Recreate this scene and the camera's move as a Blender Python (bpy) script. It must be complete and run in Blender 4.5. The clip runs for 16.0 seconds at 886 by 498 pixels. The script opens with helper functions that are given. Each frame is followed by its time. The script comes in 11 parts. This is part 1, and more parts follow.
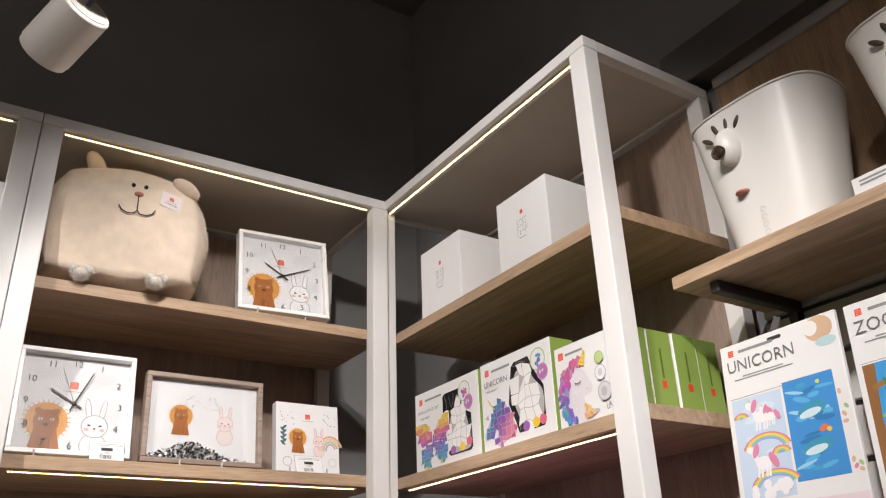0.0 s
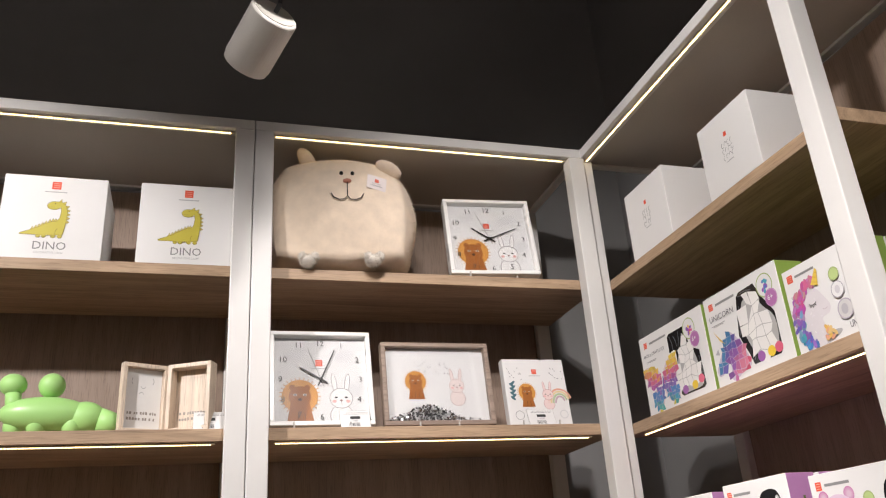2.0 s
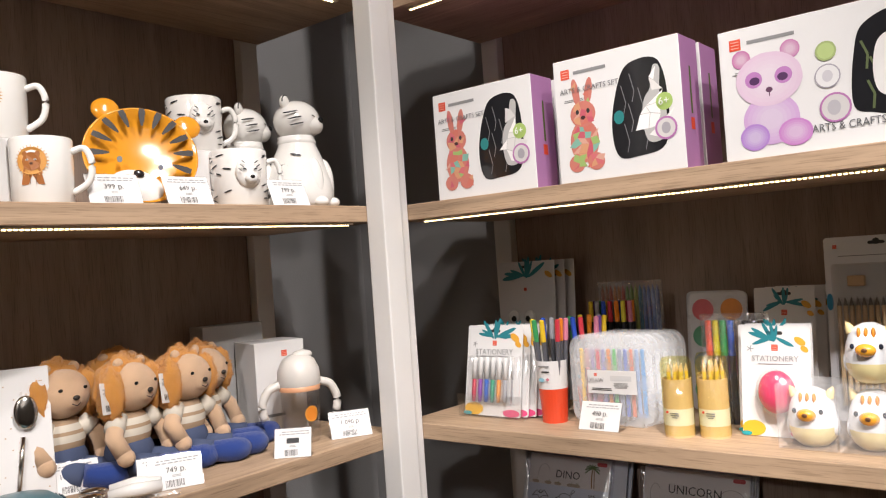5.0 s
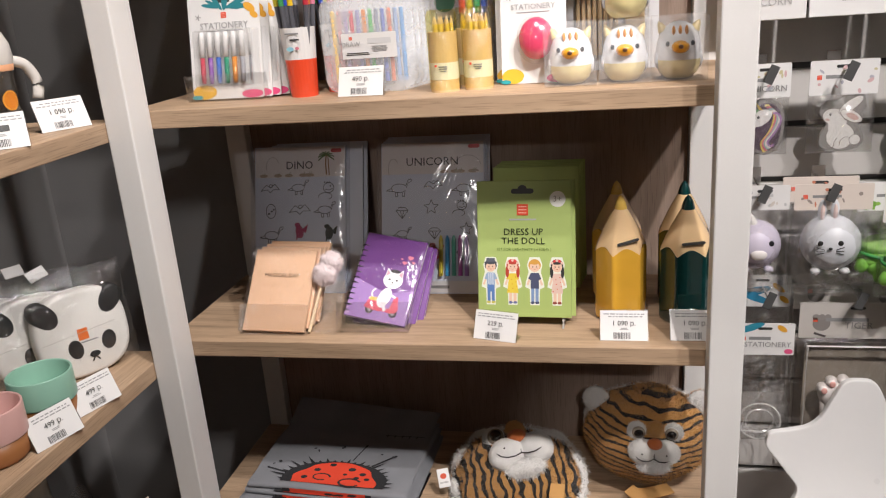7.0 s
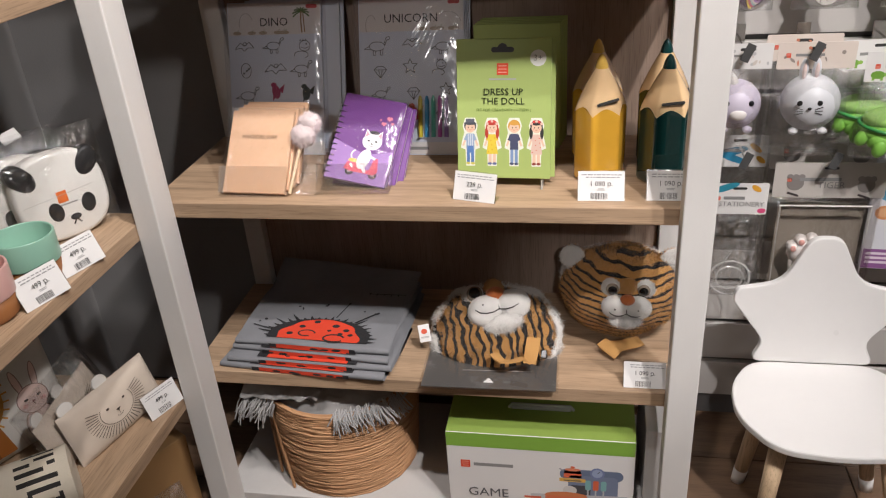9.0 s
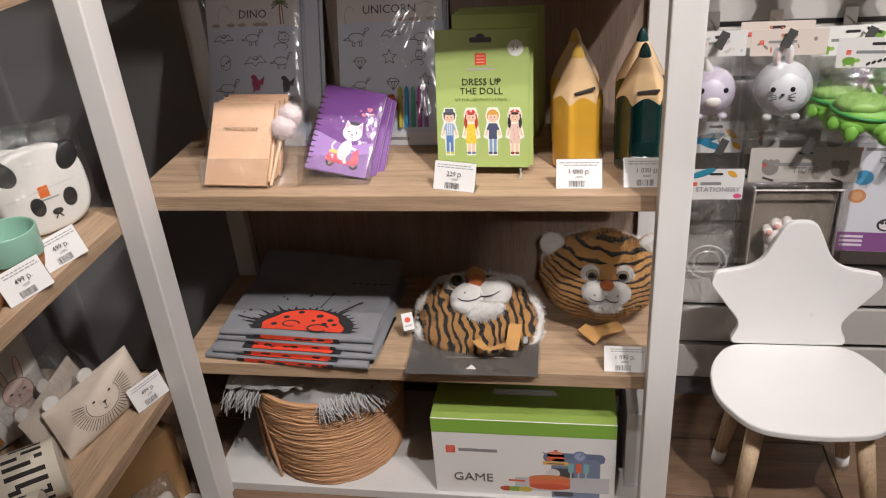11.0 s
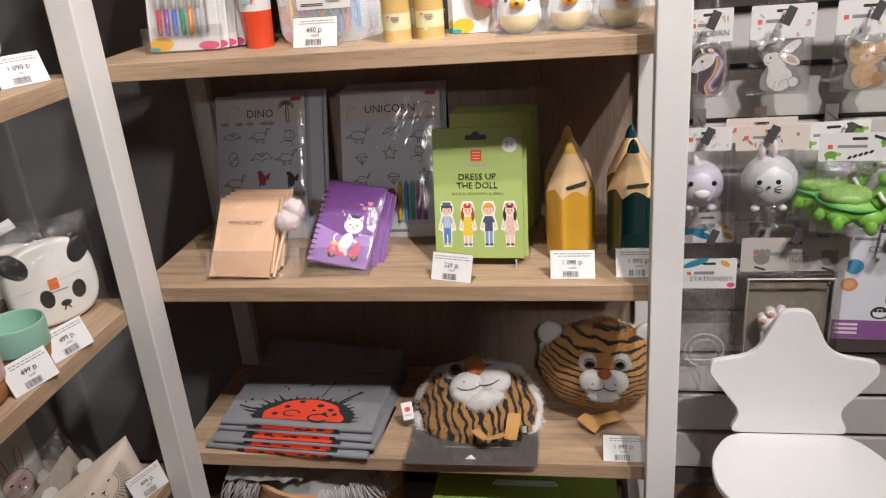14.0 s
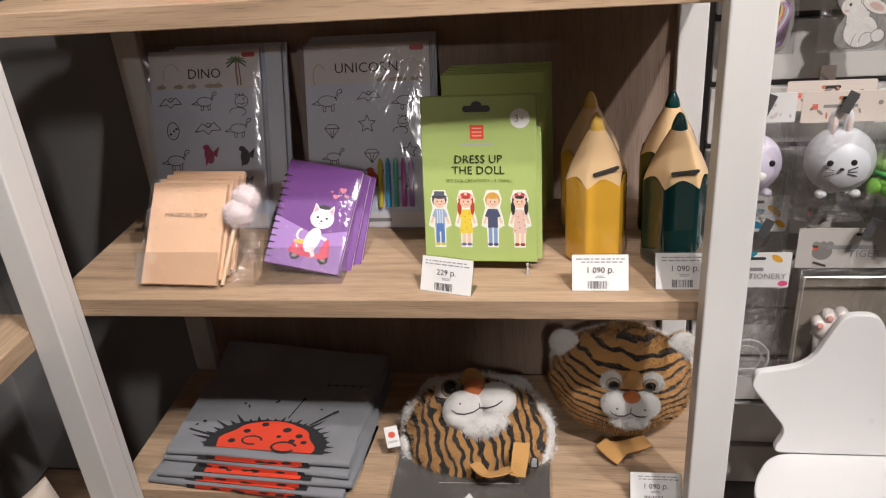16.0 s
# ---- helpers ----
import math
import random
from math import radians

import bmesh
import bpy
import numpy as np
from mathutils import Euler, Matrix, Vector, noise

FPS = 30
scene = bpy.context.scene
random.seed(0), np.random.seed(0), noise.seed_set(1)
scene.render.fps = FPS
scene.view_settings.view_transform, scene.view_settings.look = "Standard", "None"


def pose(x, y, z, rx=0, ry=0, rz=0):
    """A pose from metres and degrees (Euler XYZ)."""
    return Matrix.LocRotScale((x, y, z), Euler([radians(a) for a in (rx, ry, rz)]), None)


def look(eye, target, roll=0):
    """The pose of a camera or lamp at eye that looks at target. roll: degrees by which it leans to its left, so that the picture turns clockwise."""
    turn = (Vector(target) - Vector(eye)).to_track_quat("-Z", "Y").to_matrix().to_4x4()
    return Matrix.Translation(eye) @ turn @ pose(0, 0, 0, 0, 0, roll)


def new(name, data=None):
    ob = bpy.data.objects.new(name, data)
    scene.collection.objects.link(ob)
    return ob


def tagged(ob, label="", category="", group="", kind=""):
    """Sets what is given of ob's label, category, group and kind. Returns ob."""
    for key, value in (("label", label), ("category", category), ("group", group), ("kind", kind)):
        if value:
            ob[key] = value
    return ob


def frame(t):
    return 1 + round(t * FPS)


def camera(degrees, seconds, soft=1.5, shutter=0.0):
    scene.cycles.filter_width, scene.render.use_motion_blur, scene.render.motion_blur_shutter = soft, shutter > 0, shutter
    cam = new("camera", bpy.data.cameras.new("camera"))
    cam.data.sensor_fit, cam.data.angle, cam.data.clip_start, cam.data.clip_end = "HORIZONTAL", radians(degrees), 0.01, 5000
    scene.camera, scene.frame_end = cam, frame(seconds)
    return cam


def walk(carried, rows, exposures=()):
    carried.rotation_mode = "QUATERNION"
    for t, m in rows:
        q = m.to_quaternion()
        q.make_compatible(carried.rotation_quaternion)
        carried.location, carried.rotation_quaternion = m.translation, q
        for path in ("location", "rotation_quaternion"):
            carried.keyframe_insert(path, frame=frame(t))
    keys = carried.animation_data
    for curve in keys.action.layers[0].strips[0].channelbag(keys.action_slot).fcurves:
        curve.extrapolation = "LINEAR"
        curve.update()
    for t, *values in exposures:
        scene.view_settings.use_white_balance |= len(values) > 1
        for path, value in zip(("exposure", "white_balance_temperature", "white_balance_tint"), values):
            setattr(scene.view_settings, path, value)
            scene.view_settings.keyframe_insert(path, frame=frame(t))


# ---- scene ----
cam = camera(58.1, 16.0, 1.15)
PATH = [
    (0, (2.213, -1.278, 1.816), (0.702, -0.268, 2.65), -2.3),
    (0.5, (2.222, -1.263, 1.816), (0.604, -0.427, 2.642), -4.1),
    (1, (2.231, -1.263, 1.808), (0.53, -0.608, 2.63), -4.6),
    (1.5, (2.224, -1.267, 1.803), (0.489, -0.679, 2.607), -4.4),
    (2, (2.212, -1.272, 1.787), (0.454, -0.716, 2.563), -4.1),
    (2.5, (2.152, -1.321, 1.775), (0.393, -0.694, 2.492), -1.5),
    (3, (2.014, -1.412, 1.758), (0.301, -0.596, 2.394), -2.5),
    (3.1, (1.989, -1.441, 1.746), (0.276, -0.606, 2.352), -2.3),
    (3.2, (1.956, -1.437, 1.75), (0.238, -0.584, 2.317), -2.0),
    (5.3, (1.081, -1.28, 1.586), (-0.111, 0.325, 1.536), -3.9),
    (5.5, (1.057, -1.27, 1.569), (-0.089, 0.366, 1.461), -3.7),
    (6, (0.986, -1.265, 1.532), (0.212, 0.557, 1.244), -3.4),
    (6.5, (0.9, -1.32, 1.493), (0.391, 0.551, 1.006), -4.5),
    (7, (0.829, -1.356, 1.445), (0.427, 0.502, 0.826), -4.3),
    (7.5, (0.832, -1.359, 1.447), (0.438, 0.466, 0.73), -4.2),
    (8, (0.835, -1.362, 1.449), (0.467, 0.44, 0.663), -4.1),
    (8.5, (0.834, -1.362, 1.448), (0.473, 0.391, 0.554), -4.3),
    (9, (0.836, -1.363, 1.449), (0.48, 0.365, 0.508), -4.3),
    (9.2, (0.835, -1.363, 1.449), (0.484, 0.359, 0.493), -4.3),
    (11.3, (0.856, -1.386, 1.464), (0.537, 0.334, 0.495), -4.7),
    (11.5, (0.863, -1.394, 1.469), (0.541, 0.334, 0.514), -4.8),
    (12, (0.869, -1.4, 1.473), (0.551, 0.357, 0.572), -4.9),
    (12.5, (0.873, -1.404, 1.476), (0.553, 0.374, 0.619), -5.0),
    (13, (0.877, -1.409, 1.479), (0.549, 0.385, 0.659), -5.0),
    (13.5, (0.877, -1.409, 1.479), (0.547, 0.399, 0.692), -4.9),
    (14, (0.875, -1.407, 1.478), (0.535, 0.407, 0.708), -4.9),
    (14.5, (0.875, -1.407, 1.477), (0.532, 0.408, 0.712), -4.7),
    (15, (0.868, -1.399, 1.472), (0.525, 0.413, 0.7), -4.6),
    (15.5, (0.815, -1.34, 1.435), (0.513, 0.459, 0.616), -4.5),
    (16, (0.804, -1.057, 1.438), (0.504, 0.699, 0.529), -4.8),
]
EXPOSURES = [(0, 0.10), (1, 0.08), (2, 0.0), (3, -0.08), (5.5, -0.06), (7.5, -0.12), (8.5, 0.0), (11.5, 0.0), (13, -0.13), (15, -0.13), (16, -0.04)]
walk(cam, [(t, look(eye, target, roll)) for t, eye, target, roll in PATH], EXPOSURES)

# ---- light ----
world = bpy.data.worlds.new("world")
scene.world = world
world.use_nodes = True
world.node_tree.nodes["Background"].inputs[0].default_value = (1.0, 0.93, 0.86, 1)
world.node_tree.nodes["Background"].inputs[1].default_value = 0.012
WARM = (1.0, 0.94, 0.92)


def spot(eye, target, watts, angle=60, soft=0.045, blend=0.6, color=WARM):
    lamp = bpy.data.lights.new("spot_light", "SPOT")
    lamp.energy, lamp.color, lamp.shadow_soft_size = watts, color, soft
    lamp.spot_size, lamp.spot_blend = radians(angle), blend
    ob = new("spot_light", lamp)
    ob.matrix_world = look(eye, target)
    return ob


SPOTS = [
    # eye, target, watts, cone, soft edge
    ((1.90, -1.62, 3.42), (1.06, 0.10, 0.66), 330, 34, 0.6),
    ((1.35, -1.02, 3.42), (-0.05, -0.62, 2.10), 88, 72, 1.0),
    ((1.75, -1.30, 3.42), (0.30, 0.05, 2.35), 130, 70, 0.9),
    ((1.70, -3.00, 3.42), (-0.20, -1.70, 2.30), 320, 44, 0.7),
    ((0.72, -1.06, 3.42), (0.36, 0.05, 0.86), 158, 42, 0.9),
    ((2.45, -1.50, 3.42), (1.22, 0.35, 1.45), 238, 56, 0.9),
    ((2.30, -1.30, 3.42), (-0.15, -0.45, 1.28), 230, 25, 0.9),
    # unseen fill added for lamp cans, shelf backs, tigers and far walls
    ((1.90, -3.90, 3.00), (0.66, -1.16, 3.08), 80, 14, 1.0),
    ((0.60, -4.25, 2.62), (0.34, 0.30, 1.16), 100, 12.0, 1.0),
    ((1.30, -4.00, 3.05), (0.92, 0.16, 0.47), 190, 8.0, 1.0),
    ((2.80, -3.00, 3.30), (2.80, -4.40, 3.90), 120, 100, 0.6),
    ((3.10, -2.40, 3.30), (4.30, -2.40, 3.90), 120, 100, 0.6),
]
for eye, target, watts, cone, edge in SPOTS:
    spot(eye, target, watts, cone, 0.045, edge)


# ---- materials ----
MATS = {}


def material(key):
    """A new node material with its nodes at hand; None where the key is already made."""
    m = bpy.data.materials.new(key)
    m.use_nodes = True
    return m, m.node_tree.nodes, m.node_tree.links, m.node_tree.nodes["Principled BSDF"]


def coords(n, l, scale=(1, 1, 1), kind="Object", turn=(0, 0, 0)):
    tc, mp = n.new("ShaderNodeTexCoord"), n.new("ShaderNodeMapping")
    mp.inputs["Scale"].default_value, mp.inputs["Rotation"].default_value = scale, turn
    l.new(tc.outputs[kind], mp.inputs[0])
    return mp.outputs[0]


def noise_tex(n, l, vec, scale, detail=4, rough=0.55, distort=0.0):
    t = n.new("ShaderNodeTexNoise")
    t.inputs["Scale"].default_value, t.inputs["Detail"].default_value = scale, detail
    t.inputs["Roughness"].default_value, t.inputs["Distortion"].default_value = rough, distort
    l.new(vec, t.inputs["Vector"])
    return t.outputs["Fac"]


def ramp(n, l, fac, stops, hard=False):
    r = n.new("ShaderNodeValToRGB")
    r.color_ramp.interpolation = "CONSTANT" if hard else "LINEAR"
    while len(r.color_ramp.elements) < len(stops):
        r.color_ramp.elements.new(0.5)
    for e, (p, c) in zip(r.color_ramp.elements, stops):
        e.position, e.color = p, (*c, 1) if len(c) == 3 else c
    l.new(fac, r.inputs[0])
    return r.outputs[0]


def bump(n, l, b, height, strength=0.2, dist=0.002):
    k = n.new("ShaderNodeBump")
    k.inputs["Strength"].default_value, k.inputs["Distance"].default_value = strength, dist
    l.new(height, k.inputs["Height"])
    l.new(k.outputs[0], b.inputs["Normal"])


def shade(c, f):
    return tuple(min(1, v * f) for v in c[:3])


def paint(c, rough=0.5, vary=0.06, grain=140, relief=0.05, metal=0.0, coat=0.0, kind="paint"):
    """Plain coloured stuff (paper, paint, plastic): slight mottling at two scales and a fine relief."""
    key = f"{kind}_{tuple(round(v, 3) for v in c)}_{rough}_{vary}_{relief}_{metal}_{coat}"
    if key in MATS:
        return MATS[key]
    m, n, l, b = material(kind)
    v = coords(n, l)
    a = noise_tex(n, l, v, 7, 3)
    g = noise_tex(n, l, v, grain, 2)
    mx = n.new("ShaderNodeMath")
    mx.operation = "MULTIPLY_ADD"
    l.new(g, mx.inputs[0])
    mx.inputs[1].default_value = 0.35
    l.new(a, mx.inputs[2])
    l.new(ramp(n, l, mx.outputs[0], [(0.35, shade(c, 1 - vary)), (0.95, shade(c, 1 + vary))]), b.inputs["Base Color"])
    l.new(ramp(n, l, a, [(0.3, (rough * 0.85,) * 3), (0.7, (min(1, rough * 1.15),) * 3)]), b.inputs["Roughness"])
    b.inputs["Metallic"].default_value, b.inputs["Coat Weight"].default_value = metal, coat
    b.inputs["Coat Roughness"].default_value = 0.06
    if relief:
        bump(n, l, b, g, relief, 0.001)
    MATS[key] = m
    return m


def oak(c=(0.45, 0.315, 0.205), key="oak", axis=0, rough=0.55, calm=1.0):
    """Oak laminate: long streaks along one axis, fine pores, broad cathedral bands."""
    key = f"{key}_{axis}"
    if key in MATS:
        return MATS[key]
    m, n, l, b = material(key)
    s = [26, 26, 26]
    s[axis] = 1.3
    v = coords(n, l, s)
    oi = n.new("ShaderNodeObjectInfo")
    sh = n.new("ShaderNodeVectorMath")
    sh.operation = "MULTIPLY_ADD"
    l.new(oi.outputs["Random"], sh.inputs[0])
    sh.inputs[1].default_value = (31, 17, 23)
    l.new(v, sh.inputs[2])
    streak = noise_tex(n, l, sh.outputs[0], 1.6, 7, 0.62, 1.1)
    s2 = [7, 7, 7]
    s2[axis] = 0.8
    broad = noise_tex(n, l, coords(n, l, s2), 1.3, 3, 0.5, 1.8)
    s3 = [420, 420, 420]
    s3[axis] = 16
    pore = noise_tex(n, l, coords(n, l, s3), 1.0, 2)
    col = ramp(n, l, streak, [(0.28, shade(c, 1 - 0.34 * calm)), (0.47, shade(c, 1 - 0.05 * calm)), (0.62, shade(c, 1 + 0.08 * calm)), (0.8, shade(c, 1 + 0.24 * calm))])
    tone = ramp(n, l, broad, [(0.3, (0.80, 0.78, 0.76)), (0.7, (1.06, 1.06, 1.06))])
    por = ramp(n, l, pore, [(0.34, (0.74, 0.72, 0.7)), (0.46, (1, 1, 1))])
    m1, m2 = n.new("ShaderNodeMix"), n.new("ShaderNodeMix")
    for k in (m1, m2):
        k.data_type, k.blend_type = "RGBA", "MULTIPLY"
        k.inputs[0].default_value = 1.0
    l.new(col, m1.inputs[6]), l.new(tone, m1.inputs[7])
    l.new(m1.outputs[2], m2.inputs[6]), l.new(por, m2.inputs[7])
    l.new(m2.outputs[2], b.inputs["Base Color"])
    b.inputs["Roughness"].default_value = rough
    bump(n, l, b, pore, 0.18, 0.0008)
    MATS[key] = m
    return m


def wall_paint(c, key):
    if key in MATS:
        return MATS[key]
    m, n, l, b = material(key)
    v = coords(n, l)
    a, g = noise_tex(n, l, v, 1.4, 5), noise_tex(n, l, v, 190, 3)
    l.new(ramp(n, l, a, [(0.3, shade(c, 0.88)), (0.7, shade(c, 1.1))]), b.inputs["Base Color"])
    b.inputs["Roughness"].default_value = 0.8
    bump(n, l, b, g, 0.25, 0.002)
    MATS[key] = m
    return m


def film(shine=0.16, tint=(1, 1, 1), crinkle=0.6, scale=30, key="film"):
    """Thin clear film: mostly lets light through, with crinkled gloss."""
    key = f"{key}_{shine}_{tint}_{crinkle}_{scale}"
    if key in MATS:
        return MATS[key]
    m, n, l, b = material("clear_film")
    tr, gl, mx = n.new("ShaderNodeBsdfTransparent"), n.new("ShaderNodeBsdfGlossy"), n.new("ShaderNodeMixShader")
    tr.inputs[0].default_value = (*tint, 1)
    gl.inputs["Roughness"].default_value = 0.14 if crinkle else 0.03
    v = coords(n, l, (1, 1, 0.6), turn=(0, 0.6, 0))
    h = noise_tex(n, l, v, scale, 3, 0.5, 2.4)
    k = n.new("ShaderNodeBump")
    k.inputs["Strength"].default_value, k.inputs["Distance"].default_value = crinkle, 0.022
    l.new(h, k.inputs["Height"])
    l.new(k.outputs[0], gl.inputs["Normal"])
    mx.inputs[0].default_value = shine
    l.new(tr.outputs[0], mx.inputs[1]), l.new(gl.outputs[0], mx.inputs[2])
    l.new(mx.outputs[0], n["Material Output"].inputs[0])
    MATS[key] = m
    return m


def emitter(c, strength, key="led"):
    if key in MATS:
        return MATS[key]
    m, n, l, b = material(key)
    b.inputs["Base Color"].default_value = (*c, 1)
    b.inputs["Emission Color"].default_value = (*c, 1)
    b.inputs["Emission Strength"].default_value = strength
    MATS[key] = m
    return m


def plush(c, c2=None, bands=0.0, key="plush", scale=1.0, turn=(0, 0, 0), cut=0.5, distort=2.2, wobble=1.6):
    """Soft pile: felted mottling and a deep bump; with c2 and bands, wavy dark stripes."""
    key = f"{key}_{c}_{c2}_{bands}_{turn}"
    if key in MATS:
        return MATS[key]
    m, n, l, b = material("plush")
    v = coords(n, l, turn=turn)
    a, g = noise_tex(n, l, v, 24, 4), noise_tex(n, l, v, 420, 3, 0.7)
    col = ramp(n, l, a, [(0.25, shade(c, 0.88)), (0.75, shade(c, 1.07))])
    if c2:
        w = n.new("ShaderNodeTexWave")
        w.wave_type, w.bands_direction = "BANDS", "X"
        w.inputs["Scale"].default_value, w.inputs["Distortion"].default_value = bands, distort
        w.inputs["Detail"].default_value, w.inputs["Detail Scale"].default_value = 2, wobble
        l.new(v, w.inputs["Vector"])
        k = n.new("ShaderNodeMix")
        k.data_type = "RGBA"
        l.new(ramp(n, l, w.outputs["Fac"], [(cut, (0, 0, 0)), (cut + 0.1, (1, 1, 1))]), k.inputs[0])
        l.new(col, k.inputs[6])
        k.inputs[7].default_value = (*c2, 1)
        col = k.outputs[2]
    l.new(col, b.inputs["Base Color"])
    b.inputs["Roughness"].default_value = 0.95
    b.inputs["Sheen Weight"].default_value = 0.25
    b.inputs["Sheen Roughness"].default_value = 0.5
    bump(n, l, b, g, 0.8, 0.004)
    MATS[key] = m
    return m


def cloth(c, weave=900, key="cloth", vary=0.1):
    key = f"{key}_{c}_{weave}"
    if key in MATS:
        return MATS[key]
    m, n, l, b = material("cloth")
    v = coords(n, l)
    a, g = noise_tex(n, l, v, 9, 4), noise_tex(n, l, v, weave, 2)
    l.new(ramp(n, l, a, [(0.3, shade(c, 1 - vary)), (0.7, shade(c, 1 + vary))]), b.inputs["Base Color"])
    b.inputs["Roughness"].default_value = 0.9
    bump(n, l, b, g, 0.5, 0.0015)
    MATS[key] = m
    return m


WHITE_METAL = paint((0.70, 0.685, 0.665), 0.42, 0.03, 260, 0.08, kind="powder_coat")
WHITE_CARD = paint((0.73, 0.72, 0.71), 0.5, 0.02, 200, 0.02, kind="card")
BLACK_METAL = paint((0.02, 0.02, 0.022), 0.4, 0.1, kind="black_metal")
CERAMIC = paint((0.80, 0.78, 0.74), 0.12, 0.02, 60, 0.0, coat=0.5, kind="glaze")
CLEAR = film(0.14, (0.97, 0.97, 0.97), 0.15, 8, "acrylic")
BAG = film(0.22, (0.96, 0.96, 0.96), 0.85, 26, "bag")
LED = emitter((1.0, 0.78, 0.39), 6.2)
CHROME = paint((0.75, 0.74, 0.72), 0.2, 0.03, 90, 0.0, metal=1.0, kind="chrome")


# ---- shapes ----
def part(name, bm, mat, parent, label="", smooth=False, kind=""):
    """Links a bmesh as one mesh object under a thing or under a part."""
    me = bpy.data.meshes.new(name)
    bm.to_mesh(me)
    bm.free()
    for k in mat if isinstance(mat, (list, tuple)) else [mat]:
        me.materials.append(k)
    if smooth:
        me.shade_smooth()
    ob = new(name, me)
    ob.parent = parent
    return tagged(ob, label, kind=kind)


def thing(name, m, label, category, group="", kind=""):
    ob = new(name)
    ob.empty_display_size = 0.02
    ob.matrix_world = m
    return tagged(ob, label, category, group, kind)


def soften(bm, r, seg=2):
    if r:
        bmesh.ops.bevel(bm, geom=bm.edges[:], offset=r, segments=seg, affect="EDGES", profile=0.5, clamp_overlap=True)


def block(x0, x1, y0, y1, z0, z1, r=0.0, seg=2, m=None):
    bm = bmesh.new()
    bmesh.ops.create_cube(bm, size=1)
    for v in bm.verts:
        v.co = Vector(((x0 + x1) / 2 + v.co.x * (x1 - x0), (y0 + y1) / 2 + v.co.y * (y1 - y0), (z0 + z1) / 2 + v.co.z * (z1 - z0)))
    soften(bm, r, seg)
    if m is not None:
        bm.transform(m)
    return bm


def join(*bms):
    out = bms[0]
    for b in bms[1:]:
        me = bpy.data.meshes.new("t")
        b.to_mesh(me)
        b.free()
        out.from_mesh(me)
        bpy.data.meshes.remove(me)
    return out


def lathe(profile, seg=32, m=None):
    """Turns a profile of (r, z) about z."""
    bm = bmesh.new()
    rings = []
    for r, z in profile:
        if r < 1e-6:
            rings.append([bm.verts.new((0, 0, z))])
        else:
            rings.append([bm.verts.new((r * math.cos(2 * math.pi * i / seg), r * math.sin(2 * math.pi * i / seg), z)) for i in range(seg)])
    for a, b in zip(rings, rings[1:]):
        for i in range(seg):
            j = (i + 1) % seg
            q = [a[i % len(a)], a[j % len(a)], b[j % len(b)], b[i % len(b)]]
            q = list(dict.fromkeys(q))
            if len(q) > 2:
                bm.faces.new(q)
    bmesh.ops.recalc_face_normals(bm, faces=bm.faces[:])
    if m is not None:
        bm.transform(m)
    return bm


def blob(c, r, seg=20, ring=14, m=None, lump=0.0, freq=9.0):
    """An ellipsoid, lumpy where asked."""
    bm = bmesh.new()
    bmesh.ops.create_uvsphere(bm, u_segments=seg, v_segments=ring, radius=1)
    for v in bm.verts:
        k = 1 + lump * noise.noise(v.co * freq * 0.3 + Vector(c) * 7)
        v.co = Vector((c[0] + v.co.x * r[0] * k, c[1] + v.co.y * r[1] * k, c[2] + v.co.z * r[2] * k))
    if m is not None:
        bm.transform(m)
    return bm


def slab(pts, t, r=0.0, seg=2, m=None):
    """A flat outline (x, z) with a thickness t along y, front at y = 0, edges rounded."""
    bm = bmesh.new()
    f = bm.faces.new([bm.verts.new((x, 0, z)) for x, z in pts])
    bm.normal_update()
    if f.normal.y > 0:
        f.normal_flip()
    ext = bmesh.ops.extrude_face_region(bm, geom=[f])
    for v in ext["geom"]:
        if isinstance(v, bmesh.types.BMVert):
            v.co.y += t
    bmesh.ops.recalc_face_normals(bm, faces=bm.faces[:])
    if r:
        rim = [e for e in bm.edges if abs(e.verts[0].co.y - e.verts[1].co.y) < 1e-6]
        bmesh.ops.bevel(bm, geom=rim, offset=r, segments=seg, affect="EDGES", profile=0.5, clamp_overlap=True)
    if m is not None:
        bm.transform(m)
    return bm


def tube(pts, r, seg=8, closed=False, taper=None):
    """A round bar along points."""
    bm = bmesh.new()
    P = [Vector(p) for p in pts]
    rings = []
    for i, p in enumerate(P):
        a = P[i - 1] if i or closed else P[0]
        b = P[(i + 1) % len(P)] if i < len(P) - 1 or closed else P[-1]
        d = (b - a).normalized()
        q = d.to_track_quat("Z", "Y")
        k = r if taper is None else taper[i]
        rings.append([bm.verts.new(p + q @ Vector((k * math.cos(2 * math.pi * j / seg), k * math.sin(2 * math.pi * j / seg), 0))) for j in range(seg)])
    pairs = list(zip(rings, rings[1:])) + ([(rings[-1], rings[0])] if closed else [])
    for a, b in pairs:
        for j in range(seg):
            bm.faces.new([a[j], a[(j + 1) % seg], b[(j + 1) % seg], b[j]])
    if not closed:
        bm.faces.new(rings[0][::-1])
        bm.faces.new(rings[-1])
    bmesh.ops.recalc_face_normals(bm, faces=bm.faces[:])
    return bm


def bend(pts, n=6):
    """A smooth run of points through the given ones."""
    P = [Vector(p) for p in pts]
    P = [P[0] * 2 - P[1]] + P + [P[-1] * 2 - P[-2]]
    out = []
    for a, b, c, d in zip(P, P[1:], P[2:], P[3:]):
        for j in range(n):
            u = j / n
            out.append(0.5 * (2 * b + (c - a) * u + (2 * a - 5 * b + 4 * c - d) * u * u + (3 * b - a - 3 * c + d) * u ** 3))
    return out + [P[-2]]


